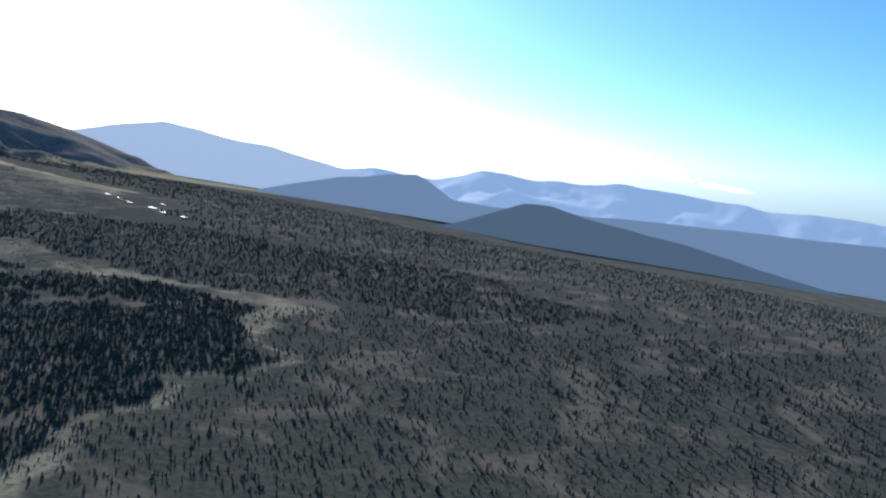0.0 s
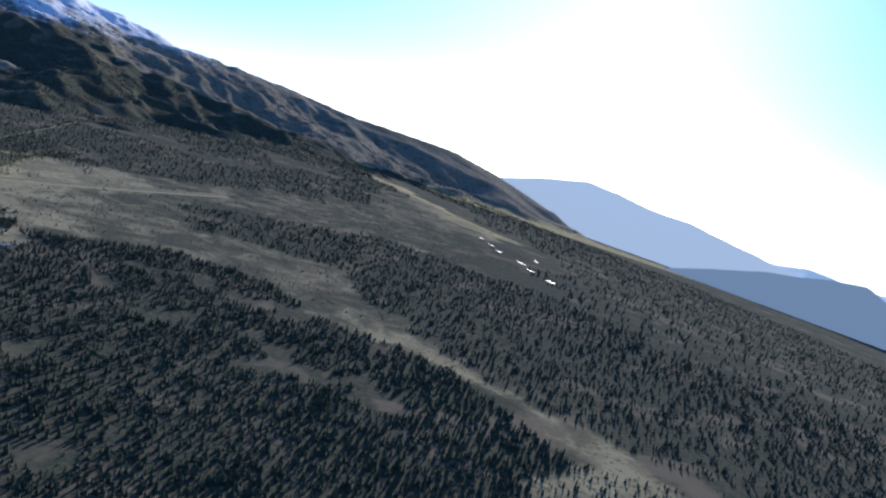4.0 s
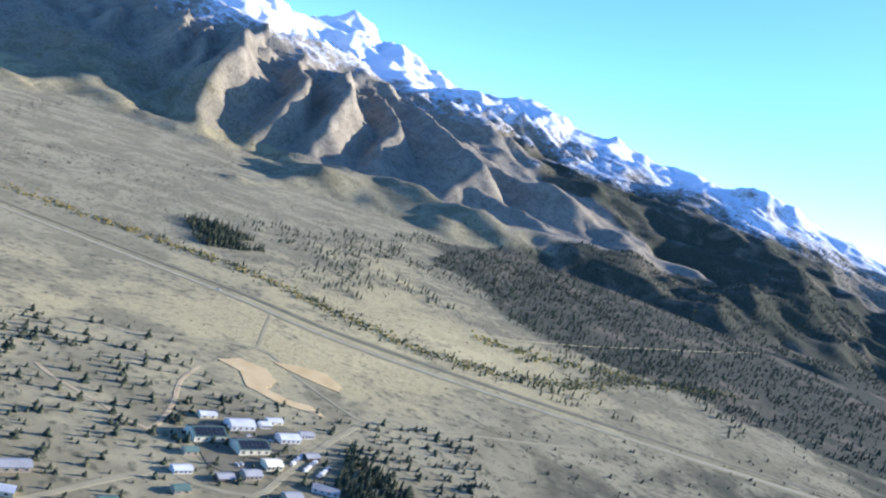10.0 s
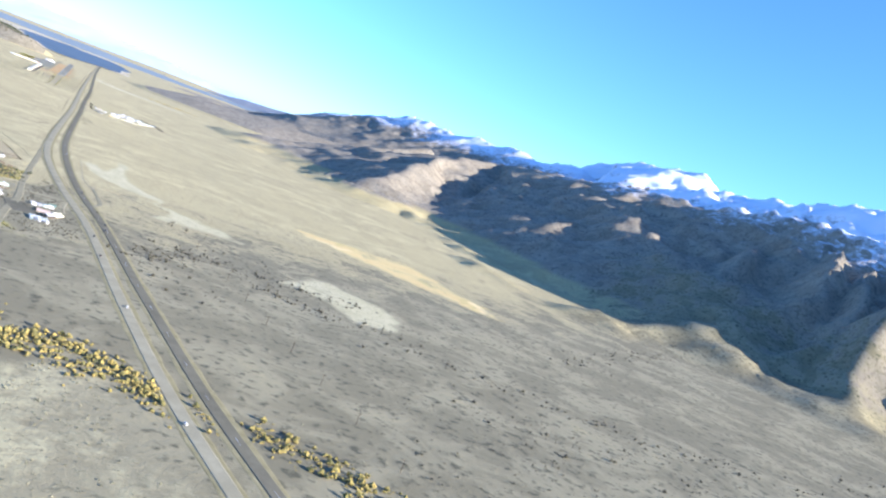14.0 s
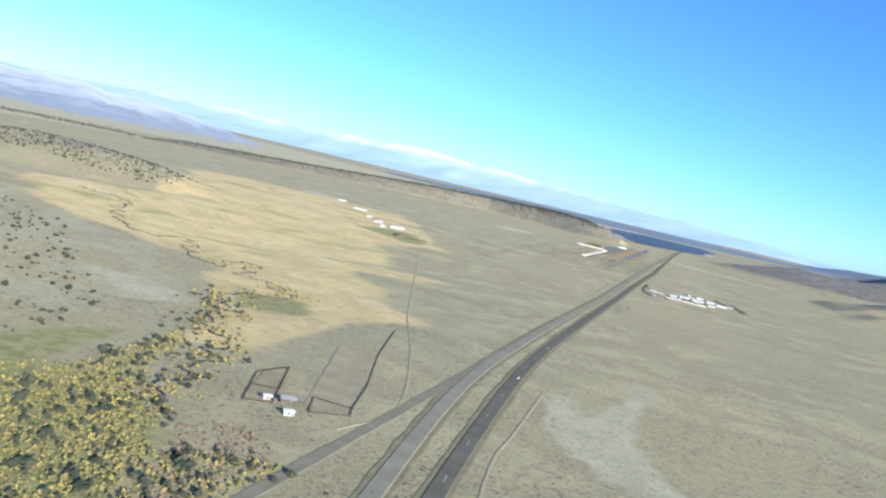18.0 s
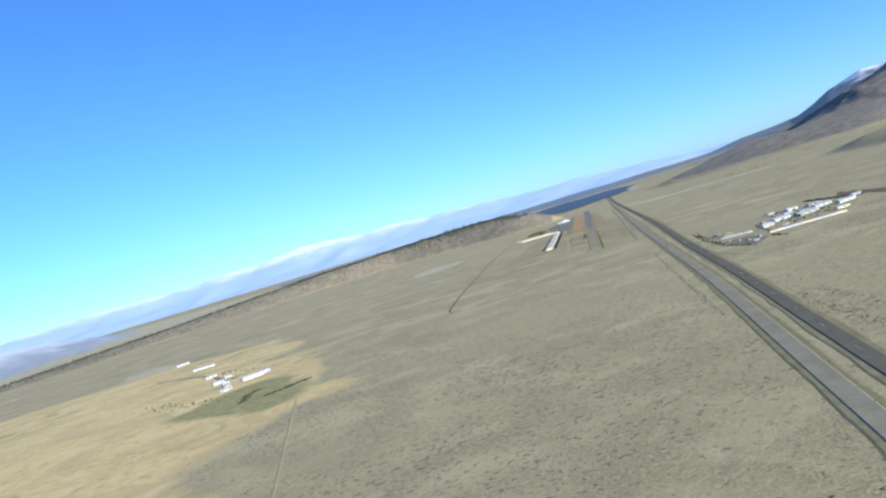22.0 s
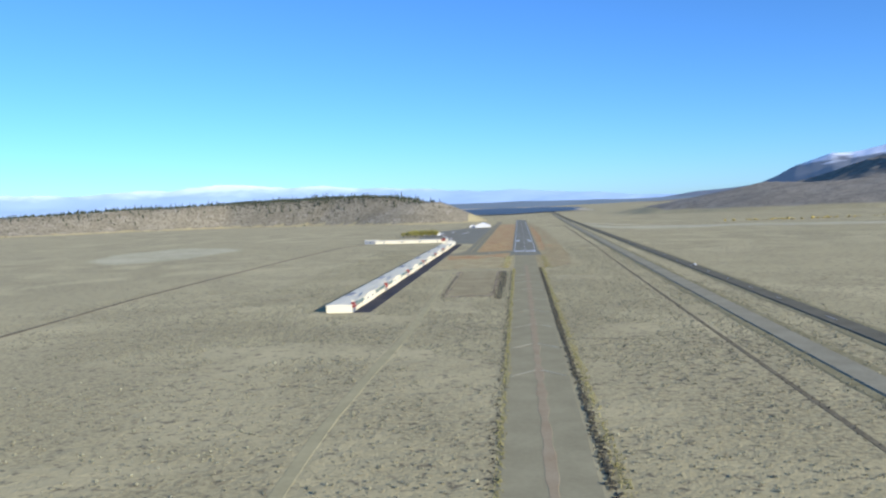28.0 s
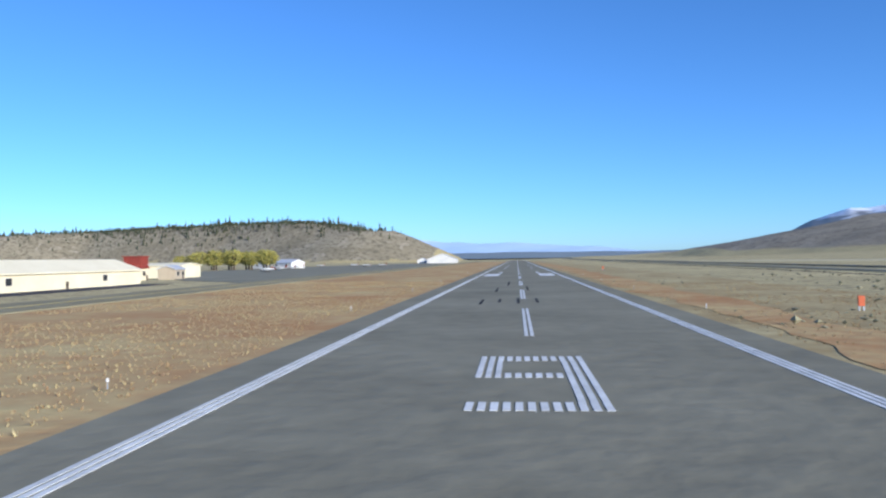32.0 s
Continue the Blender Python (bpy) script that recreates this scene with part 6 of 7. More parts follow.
scatter("woodland", bank, spread(0.4, 0.9, len(bank)), BUSHES, M_JUNIPER, "dark green bushes on the creek bank", "bushes")
hillside = points_in([(-22, -335), (-18, -352), (-20, -385), (-70, -400), (-100, -350), (-86, -290), (-60, -300), (-40, -318)], 1100)
scatter("bushes", hillside, spread(0.35, 1.0, len(hillside)), BUSHES, M_JUNIPER, "dark juniper bushes on the grey hillside", "bushes")
hillside = points_in([(-185, -225), (-130, -240), (-98, -232), (-106, -200), (-160, -180), (-200, -190)], 1500, warp=12)
scatter("bushes", hillside, spread(0.4, 1.0, len(hillside)), BUSHES, M_JUNIPER, "dense junipers over a low knoll", "bushes")
for poly, cnt, lo, hi in (([(17, -136), (16.6, -150), (17.2, -165), (18.0, -165), (17.6, -150), (18.0, -136)], 90, 0.2, 0.5), ([(17.2, -166), (19.5, -173), (20.2, -172), (18.2, -166)], 40, 0.2, 0.4),
                          ([(25.2, -148), (24.2, -164), (24.9, -164), (25.9, -148)], 50, 0.2, 0.4), ([(23.4, -168), (24.5, -173), (25.1, -172), (24.2, -167)], 30, 0.2, 0.4),
                          ([(37.6, -131), (40.0, -139), (42.4, -147), (43.2, -146), (41.0, -138), (38.6, -130)], 220, 0.2, 0.5), ([(26, -160), (36, -160), (40, -145), (30, -136)], 110, 0.2, 0.6)):
    pts = points_in(poly, cnt)
    scatter("hedge", pts, rng.uniform(lo, hi, len(pts)), BUSHES, M_DARKBRUSH, "dark hedge round the storage yard", "hedge")
rust = np.concatenate([along([(-49.2, -189.2), (-50.9, -183), (-49.6, -181)], 160, 0.35), along([(-46.4, -188.1), (-43.9, -186.4), (-41.7, -183.7)], 160, 0.35), along([(-64, -158), (-66, -162)], 60, 1.4), along([(-75, -170), (-66, -176), (-55, -182)], 80, 1.0), along([(-58, -158), (-72, -148)], 40, 1.6)])
scatter("bushes", rust, spread(0.15, 0.45, len(rust)), BUSHES, M_DARKBRUSH, "rust-brown shrubs round the ranch", "bushes")
crest = [(a, b) for a, b, _ in BLUFF]
top = np.concatenate([along(crest, 1900, 8), along(crest[:4], 1500, 5), along(crest[4:] + [(-340, -40), (-420, -160)], 3600, 10), along(crest[2:5], 2000, 9), along(crest[1:4], 1300, 9)])
scatter("woodland", top, spread(0.45, 1.5, len(top)), FAR_PINES, M_PINE, "line of pines along the top of the bluff", "trees")
tall = along(crest[:5], 150, 4)
scatter("woodland", tall, rng.uniform(1.2, 2.7, len(tall)), PINES, M_PINE, "tall single pines on the rim of the bluff", "trees")
scr = np.concatenate([along(crest, 3600, 15), along(crest[4:] + [(-340, -40), (-420, -160)], 2200, 8)])
scatter("bushes", scr, spread(0.2, 0.7, len(scr)), SMALL_BUSHES, M_JUNIPER, "dark shrubs on the bluff", "bushes")
stone = along(crest[:3], 700, 9)
stone = stone[(height(stone[:, 0], stone[:, 1]) > 2) & (height(stone[:, 0], stone[:, 1]) < 10.5)]
M_STONE = island_paint("bluff_rock", [(0.0, (0.12, 0.095, 0.075)), (0.5, (0.22, 0.175, 0.135)), (1.0, (0.32, 0.26, 0.2))])
scatter("rocks", stone, spread(0.25, 0.9, len(stone)), SMALL_BUSHES, M_STONE, "brown rock outcrops on the bluff face", "rocks")
band = np.concatenate([along([(24, -400), (31, -387), (40, -387), (50, -390), (60, -391)], 220, 1.9), along([(60, -408), (75, -420), (95, -430), (110, -433)], 120, 2.0), along([(34, -382), (28, -402), (33, -412)], 80, 2.2), along([(40, -394), (52, -404), (62, -402)], 80, 1.6),
                       along([(60, -420), (80, -440), (100, -450)], 70, 6), along([(26, -356), (40, -375), (52, -390)], 60, 5), along([(100, -395), (130, -370), (190, -330)], 160, 2.5), along([(110, -440), (150, -425), (215, -395)], 160, 3)])
scatter("bushes", band, spread(0.2, 0.7, len(band)), BUSHES, M_DARKBRUSH, "dark shrub patches on the plain", "bushes")
junction = off_houses(clear_of(points_in([(9.2, -374), (10, -354), (13, -356), (15.6, -371), (18.2, -386), (17, -400), (6, -404), (6.5, -388)], 1500, warp=4), lanes, 0.75), 0.9)
junction = junction[fbm(junction[:, 0], junction[:, 1], 2.5, 3, 52) > 0.42]
scatter("bushes", junction, spread(0.1, 0.34, len(junction)), BUSHES, M_DARKBRUSH, "dark brush round the junction sheds", "bushes")
verge_brush = np.concatenate([along([(15.3, -213), (16.4, -234)], 420, 0.45), along([(8.7, -150), (8.6, -187), (8.7, -216)], 520, 0.16), along([(17, -213), (18, -226)], 160, 0.4), along([(10.9, -330), (10.7, -200), (11.6, -100)], 300, 0.2), along([(16.6, -379), (11.6, -343), (10.4, -315)], 260, 0.2), along([(18.6, -384), (14.6, -353), (12.0, -318)], 200, 0.25)])
scatter("bushes", verge_brush, spread(0.08, 0.24, len(verge_brush)), SMALL_BUSHES, M_DARKBRUSH, "dark brush along the highway verge", "bushes")
thicket = points_in([(-11.8, -356.7), (-11.2, -350.5), (-17.1, -332.3), (-12.4, -335.1), (-8.2, -344.4), (-3.5, -348.8), (-3.4, -354.8), (0.4, -355.9), (2.9, -352.4), (7.6, -350.7), (5.8, -363.3), (0.9, -368.6)], 4200, warp=12)
under = thicket[:320] + rng.normal(0, 0.8, (320, 2))
scatter("bushes", under, spread(0.35, 0.95, 320), BUSHES, M_JUNIPER, "dark green bushes among the willows", "bushes")
scatter("willows", thicket, spread(0.10, 0.42, len(thicket)), BUSHES, M_THICKET, "green and gold willow thicket along the creek", "willows")
M_RUSTBRUSH = island_paint("rusty_brush", [(0.0, (0.12, 0.08, 0.05)), (0.6, (0.22, 0.145, 0.085)), (1.0, (0.33, 0.24, 0.14))])
russet = clear_of(points_in([(-1, -353), (1.5, -349), (5.4, -352), (6.6, -360), (5.0, -366), (1.5, -358)], 700, warp=4), lanes, 0.6)
scatter("bushes", russet, spread(0.10, 0.32, len(russet)), BUSHES, M_RUSTBRUSH, "rusty bare shrubs beside the willow thicket", "bushes")
pebble = points_in([(-14, -440), (2, -436), (20, -450), (22, -470), (18, -500), (-6, -498), (-20, -470)], 3600, warp=10)
scatter("bushes", pebble, spread(0.12, 0.4, len(pebble)), SMALL_BUSHES, M_BRUSH, "tufts of dry brush on the pale flats", "bushes")
wide = points_in([(-60, -480), (60, -480), (110, -300), (60, -100), (30, -100), (-26, -100), (-60, -140), (-30, -330)], 11000)
wide = clear_of(wide[in_poly(wide[:, 0], wide[:, 1], MEADOW) < 0.3], lanes, 0.8)
scatter("sagebrush", wide, spread(0.10, 0.32, len(wide)), SMALL_BUSHES, M_BRUSH, "sparse sagebrush over the valley floor", "sagebrush")

# the sagebrush flat before the runway
flat_xy = np.concatenate([rng.uniform((-60, -125), (26, 30), (26000, 2)), rng.uniform((-34, -112), (18, -45), (44000, 2)), rng.uniform((-22, -80), (14, 12), (56000, 2))])
clearings = [rect(-1.45, -104, 1.3, 215), rect(-2.2, -8, 2.2, 215), rect(-14.4, -62.5, -10.4, 30), rect(-6.3, -53, -3.1, -31), rect(-10.4, -27, 2.2, 40), rect(-30.5, 33, -12, 60), rect(-24, 30, -8, 125)]
keep = np.ones(len(flat_xy), bool)
for c in clearings:
    (x0, y0), (x1, y1) = c[0], c[2]
    keep &= ~((flat_xy[:, 0] > x0) & (flat_xy[:, 0] < x1) & (flat_xy[:, 1] > y0) & (flat_xy[:, 1] < y1))
flat_xy = clear_of(flat_xy[keep], lanes, 0.35)
thin = ((np.abs(flat_xy[:, 0]) < 6.2) & (flat_xy[:, 1] > -26.5)) & (rng.uniform(0, 1, len(flat_xy)) > 0.3)
flat_xy = flat_xy[(fbm(flat_xy[:, 0], flat_xy[:, 1], 5, 3, 60) > 0.34) & ~thin]
scatter("sagebrush", flat_xy, spread(0.07, 0.23, len(flat_xy)), SMALL_BUSHES, M_BRUSH, "grey-green sagebrush on the flat before the runway", "sagebrush", rng.uniform(0.6, 1.0, len(flat_xy)), 0.008)
tuft = np.concatenate([points_in([(-6.7, 2.4), (-6.2, 2.1), (-4.3, 3.2), (-2.0, 4.7), (-2.0, 26), (-6.8, 26)], 23000), points_in([(2.1, -26), (5.4, -26), (5.6, 22), (2.0, 22)], 17000), points_in([(-10.2, -27), (-1.5, -27), (-2.2, -8), (-2.2, -2), (-3.2, -3), (-4.4, -4.5), (-5.7, -5.1), (-10.2, -5.1)], 30000)])
tuft = tuft[fbm(tuft[:, 0], tuft[:, 1], 1.6, 3, 61) > 0.4]
M_TUFT = island_paint("dry_tuft", [(0.0, (0.15, 0.11, 0.055)), (0.3, (0.33, 0.20, 0.10)), (0.65, (0.42, 0.335, 0.165)), (1.0, (0.50, 0.435, 0.23))])
scatter("dry_grass", tuft, spread(0.02, 0.055, len(tuft)), TUFTS, M_TUFT, "rust-brown tufts of dry grass", "grass", rng.uniform(0.5, 1.0, len(tuft)), -0.004)
ditch = np.concatenate([along([(8.6, -110), (9.1, -71), (9.8, -31), (10.8, 22), (12, 120)], 2600, 0.13), along([(-1.62, -104), (-1.58, -31)], 1900, 0.1), along([(-2.35, -55), (-2.35, -31)], 4600, 0.2), along([(-6.6, -54), (-6.9, -31)], 900, 0.06)])
scatter("bushes", ditch, spread(0.06, 0.2, len(ditch)), SMALL_BUSHES, M_DARKBRUSH, "dark weeds along the old pavement's edges", "bushes", 0.8)
hedge = along([(1.36, -104), (1.36, -60), (1.34, -28)], 3400, 0.07)
scatter("hedge", hedge, spread(0.10, 0.26, len(hedge)), SMALL_BUSHES, M_DARKBRUSH, "dark weedy hedge along the old pavement", "hedge", 0.9)
fringe = np.concatenate([along([(-1.42, -104), (-1.38, -28)], 2900, 0.07), along([(1.66, -104), (1.62, -28)], 2600, 0.1), along([(-2.3, -28), (-2.2, -9)], 1200, 0.25), along([(2.1, -28), (2.2, -9)], 900, 0.25)])
M_FRINGE = island_paint("yellow_green_grass", [(0.0, (0.16, 0.14, 0.05)), (0.5, (0.29, 0.26, 0.09)), (1.0, (0.42, 0.37, 0.15))])
scatter("grass_fringe", fringe, spread(0.07, 0.18, len(fringe)), TUFTS, M_FRINGE, "yellow-green grass along the old pavement", "grass")
berm = np.concatenate([along([(-2.85, -53), (-2.9, -31)], 700, 0.12), along([(-6.5, -53.5), (-6.8, -31)], 500, 0.14), along([(-6.3, -53.3), (-2.8, -52.8)], 260, 0.14)])
M_CLOD = island_paint("earth_clods", [(0.0, (0.06, 0.05, 0.035)), (0.5, (0.18, 0.14, 0.095)), (1.0, (0.42, 0.35, 0.26))])
scatter("earth_berm", berm, spread(0.07, 0.24, len(berm)), SMALL_BUSHES, M_CLOD, "rough earth berm round the dirt pit", "berm")
weed = points_in([(-6.0, -52), (-3.2, -52), (-3.3, -32), (-6.3, -32)], 500)
scatter("weeds", weed, spread(0.05, 0.16, len(weed)), SMALL_BUSHES, M_BRUSH, "sparse weeds on the scraped dirt", "weeds")


# cottonwoods beside the apron
def cottonwood(seed, mat):
    r = np.random.default_rng(seed)
    ob = new("cottonwood")
    bm = bmesh.new()
    bmesh.ops.create_cone(bm, segments=7, radius1=0.05, radius2=0.022, depth=0.7, cap_ends=True, matrix=Matrix.Translation((0, 0, 0.3)))
    part("trunk", bm, M_BARK, ob)
    for k in range(5):
        bm = bmesh.new()
        m = Matrix.Translation((0, 0, 0.35 + 0.06 * k)) @ Matrix.Rotation(k * 1.26, 4, "Z") @ Matrix.Rotation(radians(42), 4, "Y") @ Matrix.Translation((0, 0, 0.22))
        bmesh.ops.create_cone(bm, segments=5, radius1=0.02, radius2=0.006, depth=0.45, cap_ends=True, matrix=m)
        part("limb", bm, M_BARK, ob)
    n = 900
    a, u = r.uniform(0, 6.28, n), r.uniform(-1, 1, n)
    q = r.uniform(0.35, 1, n) ** 0.5 * (0.75 + 0.25 * np.sin(3 * a + seed) * np.cos(2 * u))
    c = np.stack([0.62 * q * np.sqrt(1 - u * u) * np.cos(a), 0.62 * q * np.sqrt(1 - u * u) * np.sin(a), 0.62 + 0.5 * q * u], 1)
    d = r.normal(0, 0.035, (n, 3, 3))
    v = (c[:, None] + d).reshape(-1, 3)
    me = grid_mesh("crown", v, np.arange(3 * n).reshape(-1, 3), False)
    me.materials.append(mat)
    crown = new("crown", me)
    crown.parent = ob
    return tagged(ob, "autumn cottonwood turning yellow beside the apron", "tree", "cottonwoods beside the apron")


M_YELLEAF = island_paint("yellow_leaves", [(0.0, (0.24, 0.22, 0.05)), (0.5, (0.40, 0.34, 0.07)), (1.0, (0.22, 0.25, 0.07))])
protos = [cottonwood(1, M_YELLEAF), cottonwood(2, M_YELLEAF)]
protos[0].matrix_world = pose(-26.2, 62.6, ground_z(-26, 62), 0, 0, 10) @ Matrix.Scale(1.2, 4)
protos[1].matrix_world = pose(-25.3, 63.1, ground_z(-25, 63), 0, 0, 80) @ Matrix.Scale(1.3, 4)
for k in range(13):
    copy_thing(protos[k % 2], pose(-24.6 + 0.47 * k, 62.4 + 0.7 * ((k * 5) % 3), ground_z(-22, 62), 0, 0, 47 * k) @ Matrix.Scale((1.25, 1.0, 1.35, 1.1)[k % 4], 4))

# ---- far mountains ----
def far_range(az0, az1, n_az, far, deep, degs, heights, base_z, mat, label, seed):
    az = np.radians(np.linspace(az0, az1, n_az))
    sky_line = np.interp(np.degrees(az), degs, heights)
    A, T = np.meshgrid(az, np.linspace(0, 1, 22))
    R = far - deep * (1 - T)
    peak = np.radians(sky_line)[None] * far + 16
    X, Y = R * np.sin(A), -300 + R * np.cos(A)
    N = fbm(X, Y, far / 20, 5, seed, True)
    Z = base_z + (peak * (0.86 + 0.24 * fbm(X, Y, far / 26, 4, seed + 5)) - base_z) * T ** 1.25 - (1 - N) * far / 90 * T * (1 - T) * 2
    ids = np.arange(A.size).reshape(A.shape)
    me = grid_mesh("backdrop", np.stack([X, Y, Z], -1).reshape(-1, 3), np.stack([ids[:-1, :-1], ids[:-1, 1:], ids[1:, 1:], ids[1:, :-1]], -1).reshape(-1, 4))
    me.materials.append(mat)
    tagged(new("backdrop", me), label, "mountains", kind="structure")


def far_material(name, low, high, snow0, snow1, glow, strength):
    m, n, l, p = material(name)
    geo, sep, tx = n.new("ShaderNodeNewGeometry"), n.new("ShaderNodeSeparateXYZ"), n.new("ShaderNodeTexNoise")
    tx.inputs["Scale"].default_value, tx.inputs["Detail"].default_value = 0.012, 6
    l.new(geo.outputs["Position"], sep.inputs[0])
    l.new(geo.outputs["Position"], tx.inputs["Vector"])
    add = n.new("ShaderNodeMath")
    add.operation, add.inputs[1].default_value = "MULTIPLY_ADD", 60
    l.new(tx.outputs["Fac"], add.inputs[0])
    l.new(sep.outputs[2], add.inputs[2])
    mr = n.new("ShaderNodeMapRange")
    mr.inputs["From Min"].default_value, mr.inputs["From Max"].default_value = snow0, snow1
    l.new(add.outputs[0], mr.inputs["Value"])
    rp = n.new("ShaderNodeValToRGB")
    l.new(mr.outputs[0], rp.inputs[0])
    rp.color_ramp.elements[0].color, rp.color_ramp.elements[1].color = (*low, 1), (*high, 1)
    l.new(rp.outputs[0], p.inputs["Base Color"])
    # Emission adds the haze of distance as an even glow.
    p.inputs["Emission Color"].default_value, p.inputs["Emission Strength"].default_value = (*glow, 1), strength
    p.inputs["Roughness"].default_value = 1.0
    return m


# Blue in the base colour and the glow paints distance haze.
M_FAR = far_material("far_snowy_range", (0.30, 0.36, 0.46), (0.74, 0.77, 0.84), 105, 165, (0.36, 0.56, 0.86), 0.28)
# Pale blue glow stands in for the haze before these mountains.
M_MID = far_material("far_hazed_range", (0.20, 0.20, 0.20), (0.55, 0.56, 0.58), 34, 60, (0.50, 0.60, 0.72), 0.20)
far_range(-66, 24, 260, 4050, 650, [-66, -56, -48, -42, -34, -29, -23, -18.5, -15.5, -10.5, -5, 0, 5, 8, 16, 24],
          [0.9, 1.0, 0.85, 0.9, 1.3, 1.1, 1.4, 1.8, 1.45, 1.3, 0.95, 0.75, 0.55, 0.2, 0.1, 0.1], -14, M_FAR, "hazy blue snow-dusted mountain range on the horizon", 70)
# Dark slopes with a blue glow that imitates haze.
M_LOW = far_material("low_hazed_ridge", (0.11, 0.13, 0.14), (0.16, 0.18, 0.19), 20, 90, (0.40, 0.56, 0.74), 0.09)
far_range(-22, 24, 120, 1500, 260, [-22, -14, -8, -4, 0, 4, 8, 14, 24], [-0.5, -0.36, -0.3, -0.26, -0.24, -0.28, -0.26, -0.2, -0.1], -10, M_LOW, "low dark ridge beyond the lake with a blue haze glow", 130)

# ---- hazy ridges round the valley's ends ----
def ridge_line(centre, d, degs, heights, mat, label, seed, foot=-160, wild=0.9, deep=0.16, relief=1.0):
    """A far ridge along bearings from a place: its skyline in degrees above the level of that place."""
    n = 260
    az = np.radians(np.linspace(degs[0], degs[-1], n))
    line = np.interp(np.degrees(az), degs, heights)
    A, T = np.meshgrid(az, np.linspace(0, 1, 22))
    R = d - d * deep * (1 - T)
    X, Y = centre[0] + R * np.sin(A), centre[1] + R * np.cos(A)
    top = centre[2] + d * np.tan(np.radians(line + wild * (fbm(np.degrees(az), np.zeros(n), 5.0, 5, seed) - 0.5)))
    Z = foot + (top[None] - foot) * T ** 0.8 - (1 - fbm(X, Y, d / 16, 4, seed, True)) * relief * d / 60 * T * (1 - T) * 3
    ids = np.arange(A.size).reshape(A.shape)
    me = grid_mesh("backdrop", np.stack([X, Y, Z], -1).reshape(-1, 3), np.stack([ids[:-1, :-1], ids[:-1, 1:], ids[1:, 1:], ids[1:, :-1]], -1).reshape(-1, 4))
    me.materials.append(mat)
    tagged(new("backdrop", me), label, "mountains", kind="structure")


WEST = (-275, -465, 56)
# Haze is painted as blue base colour and glow, weaker on nearer ridges.
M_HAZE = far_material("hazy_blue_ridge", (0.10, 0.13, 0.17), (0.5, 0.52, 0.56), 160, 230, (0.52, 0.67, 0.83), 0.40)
# Sun glare and haze are painted into this ridge's strong glow.
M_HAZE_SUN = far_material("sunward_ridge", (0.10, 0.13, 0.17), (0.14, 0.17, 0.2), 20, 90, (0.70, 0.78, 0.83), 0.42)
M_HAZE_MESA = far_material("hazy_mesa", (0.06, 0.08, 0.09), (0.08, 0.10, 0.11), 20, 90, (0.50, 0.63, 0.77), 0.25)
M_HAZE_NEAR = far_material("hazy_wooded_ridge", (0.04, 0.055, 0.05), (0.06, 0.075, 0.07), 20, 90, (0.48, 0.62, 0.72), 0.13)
# Faint blue emission lays distance haze on the peak.
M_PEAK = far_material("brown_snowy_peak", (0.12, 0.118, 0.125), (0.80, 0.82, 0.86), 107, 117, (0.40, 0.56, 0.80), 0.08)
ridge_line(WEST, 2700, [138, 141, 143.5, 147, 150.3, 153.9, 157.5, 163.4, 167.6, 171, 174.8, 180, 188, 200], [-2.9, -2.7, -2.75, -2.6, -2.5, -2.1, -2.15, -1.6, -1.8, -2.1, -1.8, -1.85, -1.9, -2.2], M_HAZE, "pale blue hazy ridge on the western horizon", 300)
ridge_line(WEST, 1500, [112, 119, 123, 126, 129, 132, 134.5, 137.6, 142.3, 146, 150, 154], [-2.2, -1.6, -1.6, -2.3, -1.5, -0.8, -1.1, -1.65, -2.5, -3.1, -3.9, -5.5], M_HAZE_SUN, "mountain under the low sun with bright haze in its glow", 304, wild=0.4)
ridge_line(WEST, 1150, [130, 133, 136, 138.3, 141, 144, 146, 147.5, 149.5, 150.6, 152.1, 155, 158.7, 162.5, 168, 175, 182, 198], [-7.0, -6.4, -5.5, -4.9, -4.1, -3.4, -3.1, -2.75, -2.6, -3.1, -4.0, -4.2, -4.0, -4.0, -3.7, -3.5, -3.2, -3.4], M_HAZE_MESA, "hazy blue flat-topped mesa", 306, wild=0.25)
ridge_line(WEST, 900, [126, 130, 133, 136.6, 139.6, 142, 144.3, 148.4, 152.3, 155.4, 157.3, 159.1, 161.4, 163.4, 168, 173, 177.3, 181.2, 192], [-10.0, -9.2, -8.4, -7.3, -6.5, -6.4, -6.6, -6.6, -5.7, -4.4, -3.7, -3.65, -4.2, -4.5, -5.0, -5.9, -6.5, -7.0, -7.6], M_HAZE_NEAR, "dark wooded ridge before the mesas with a slight haze glow", 310, wild=0.3)
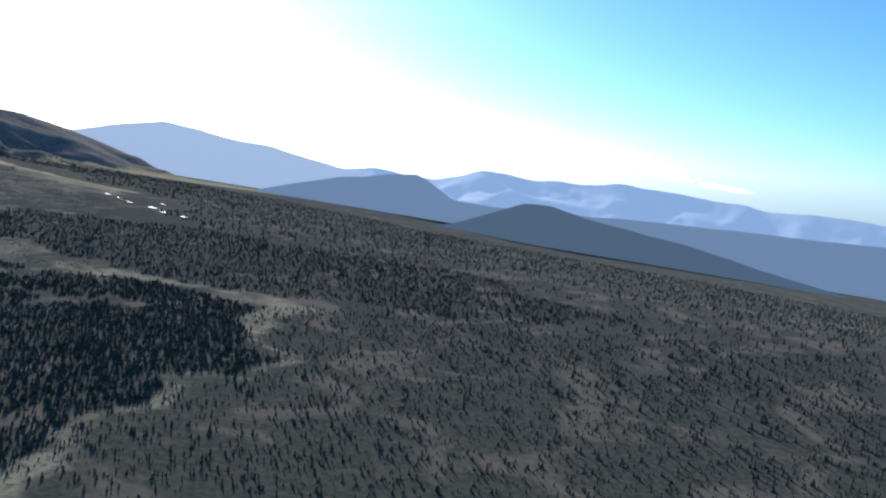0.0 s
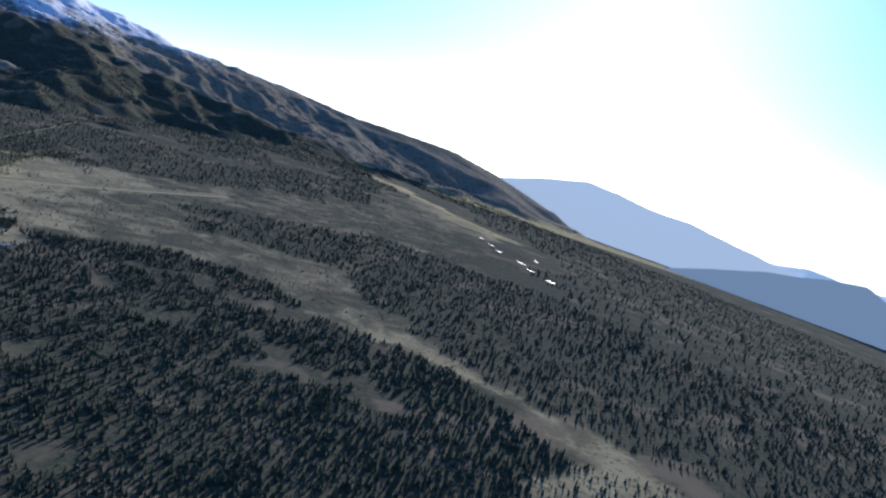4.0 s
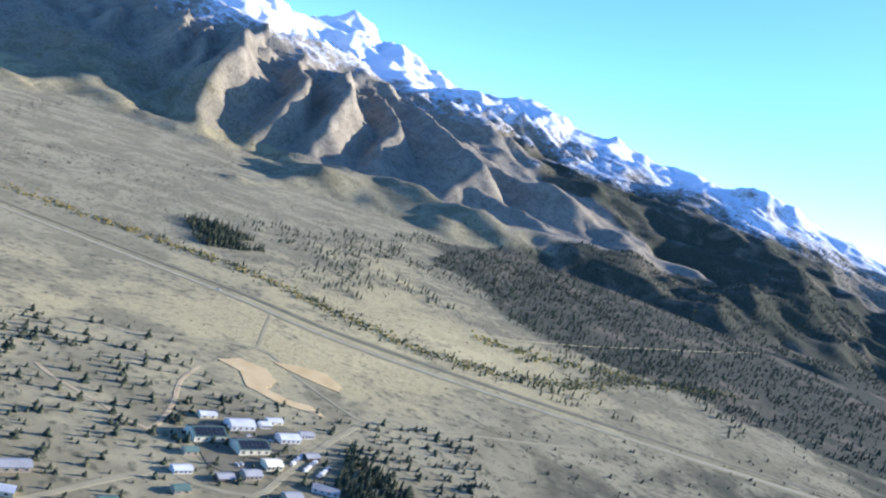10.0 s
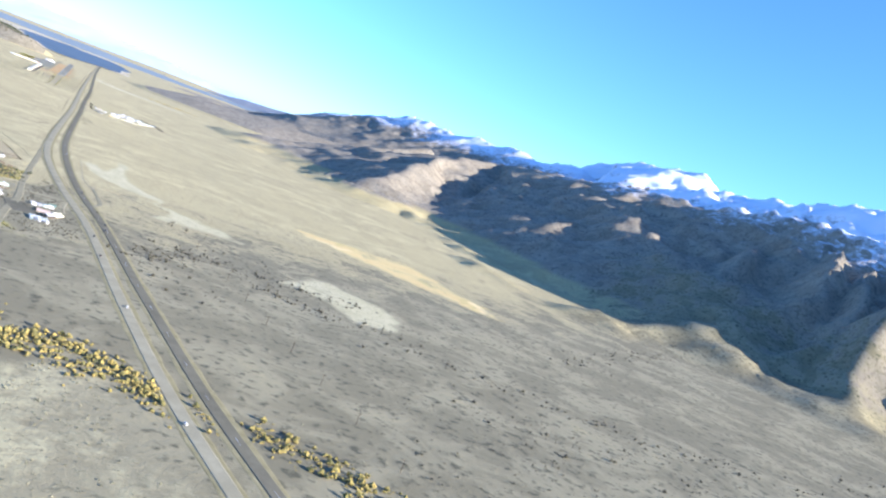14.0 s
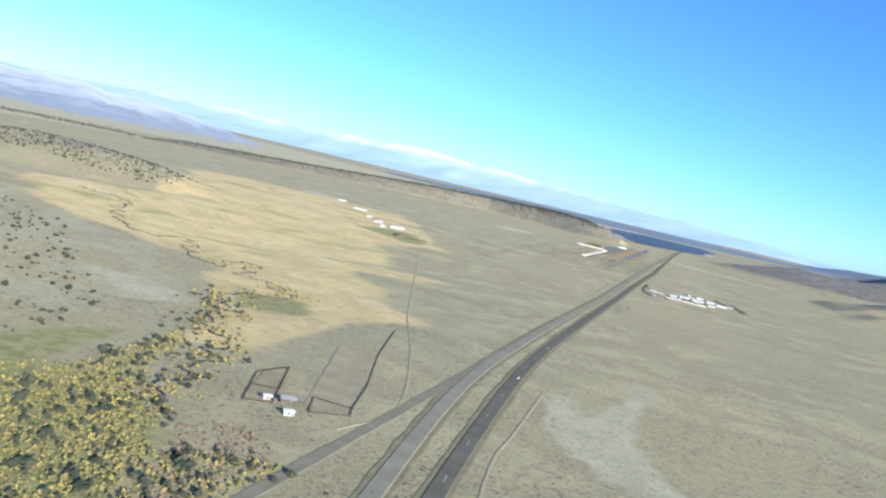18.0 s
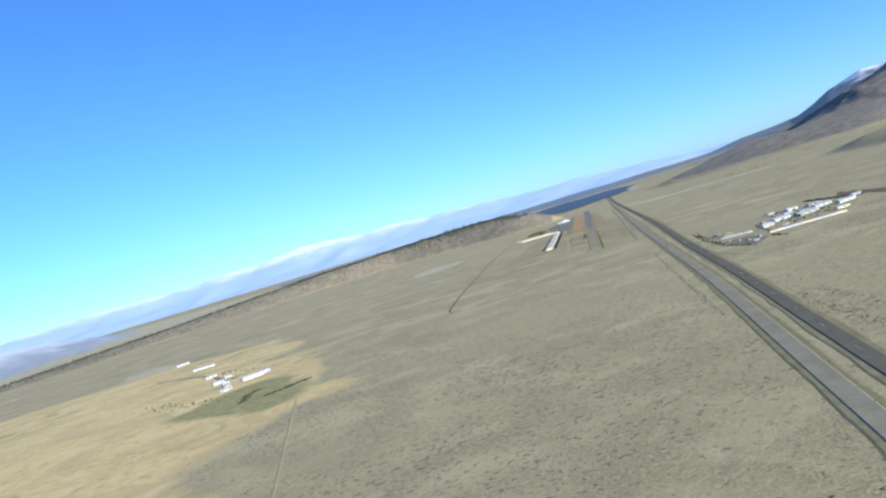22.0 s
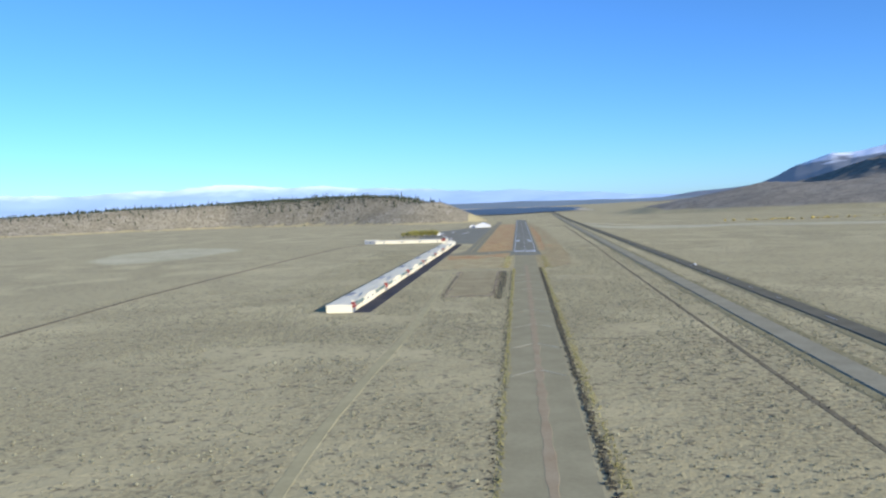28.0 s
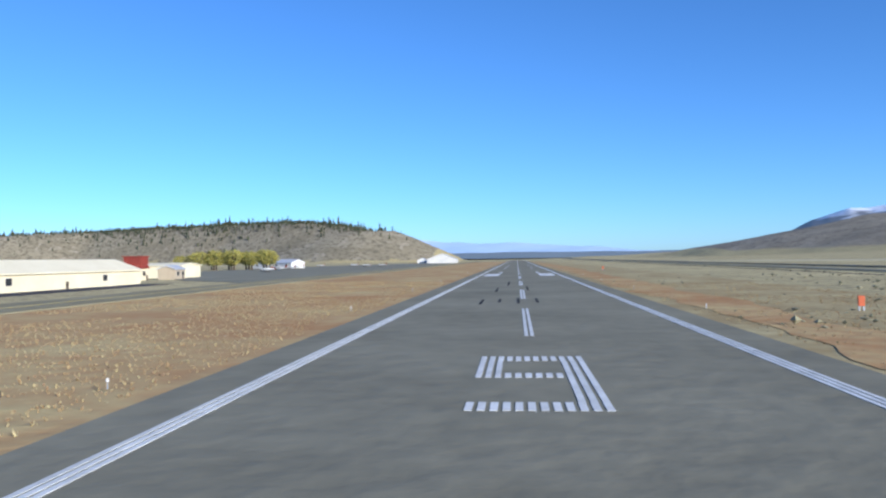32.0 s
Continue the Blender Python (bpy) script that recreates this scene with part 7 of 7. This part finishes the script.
ridge_line((0, -113, 7), 2000, [5, 8, 9.4, 12.3, 16, 17.2, 18.3, 20.4, 21.5, 23.4, 26, 30, 36, 42, 50], [-0.7, -0.1, 0.05, 0.45, 0.7, 1.2, 1.8, 2.5, 2.5, 2.8, 3.6, 4.0, 3.5, 2.6, 2.0], M_PEAK, "brown mountain with a snowy summit and a faint haze glow", 320, foot=-20, wild=0.4, deep=0.42)
ridge_line((11, -339, 16.5), 1250, [268, 285, 300, 309, 312, 314.8, 317.5, 320.4, 324, 328, 333], [1.4, 1.2, 1.0, 0.85, 0.6, 0.75, 0.55, 0.6, 0.2, -0.4, -1.2], M_MID, "mountains beyond the meadows with painted blue haze", 330, foot=-4, wild=1.1, deep=0.5, relief=1.4)

# ---- clouds over the western ridge ----
M_CLOUD = paint("cloud", (0.80, 0.80, 0.80), (0.9, 0.9, 0.9), 0.01, 1.0)
# Clouds glow so that their backlit sides look sunlit white.
cloud_bsdf = M_CLOUD.node_tree.nodes["Principled BSDF"]
cloud_bsdf.inputs["Emission Color"].default_value, cloud_bsdf.inputs["Emission Strength"].default_value = (0.95, 0.97, 1.0, 1), 0.9
for k, (a0, el, size) in enumerate([(148, -0.6, 52), (151, -0.5, 56), (154, -0.4, 60), (156.5, -0.3, 58), (159, -0.2, 62), (161.3, -0.1, 74), (163.2, 0.0, 80), (165, -0.3, 62), (167, -0.8, 46), (170, -1.0, 30), (171.5, -1.1, 22)]):
    r = np.random.default_rng(200 + k)
    bm = bmesh.new()
    for _ in range(40):
        s = size * r.uniform(0.12, 0.32)
        bmesh.ops.create_icosphere(bm, subdivisions=2, radius=s, matrix=Matrix.Translation((r.normal(0, size * 0.9), r.normal(0, size * 0.3), abs(r.normal(0, size * 0.2)))) @ Matrix.Diagonal((1.4, 1, 0.6, 1)))
    for v in bm.verts:
        v.co += Vector((r.normal(0, 1), r.normal(0, 1), r.normal(0, 1))) * size * 0.012
    for f in bm.faces:
        f.smooth = True
    ob = part("cloud", bm, M_CLOUD)
    far_d = 3300
    ob.matrix_world = pose(-275 + far_d * math.sin(radians(a0)), -465 + far_d * math.cos(radians(a0)), 58 + far_d * math.tan(radians(el)), 0, 0, -a0)
    tagged(ob, "small white cumulus cloud over the ridge", "cloud", "clouds over the western ridge", "structure")
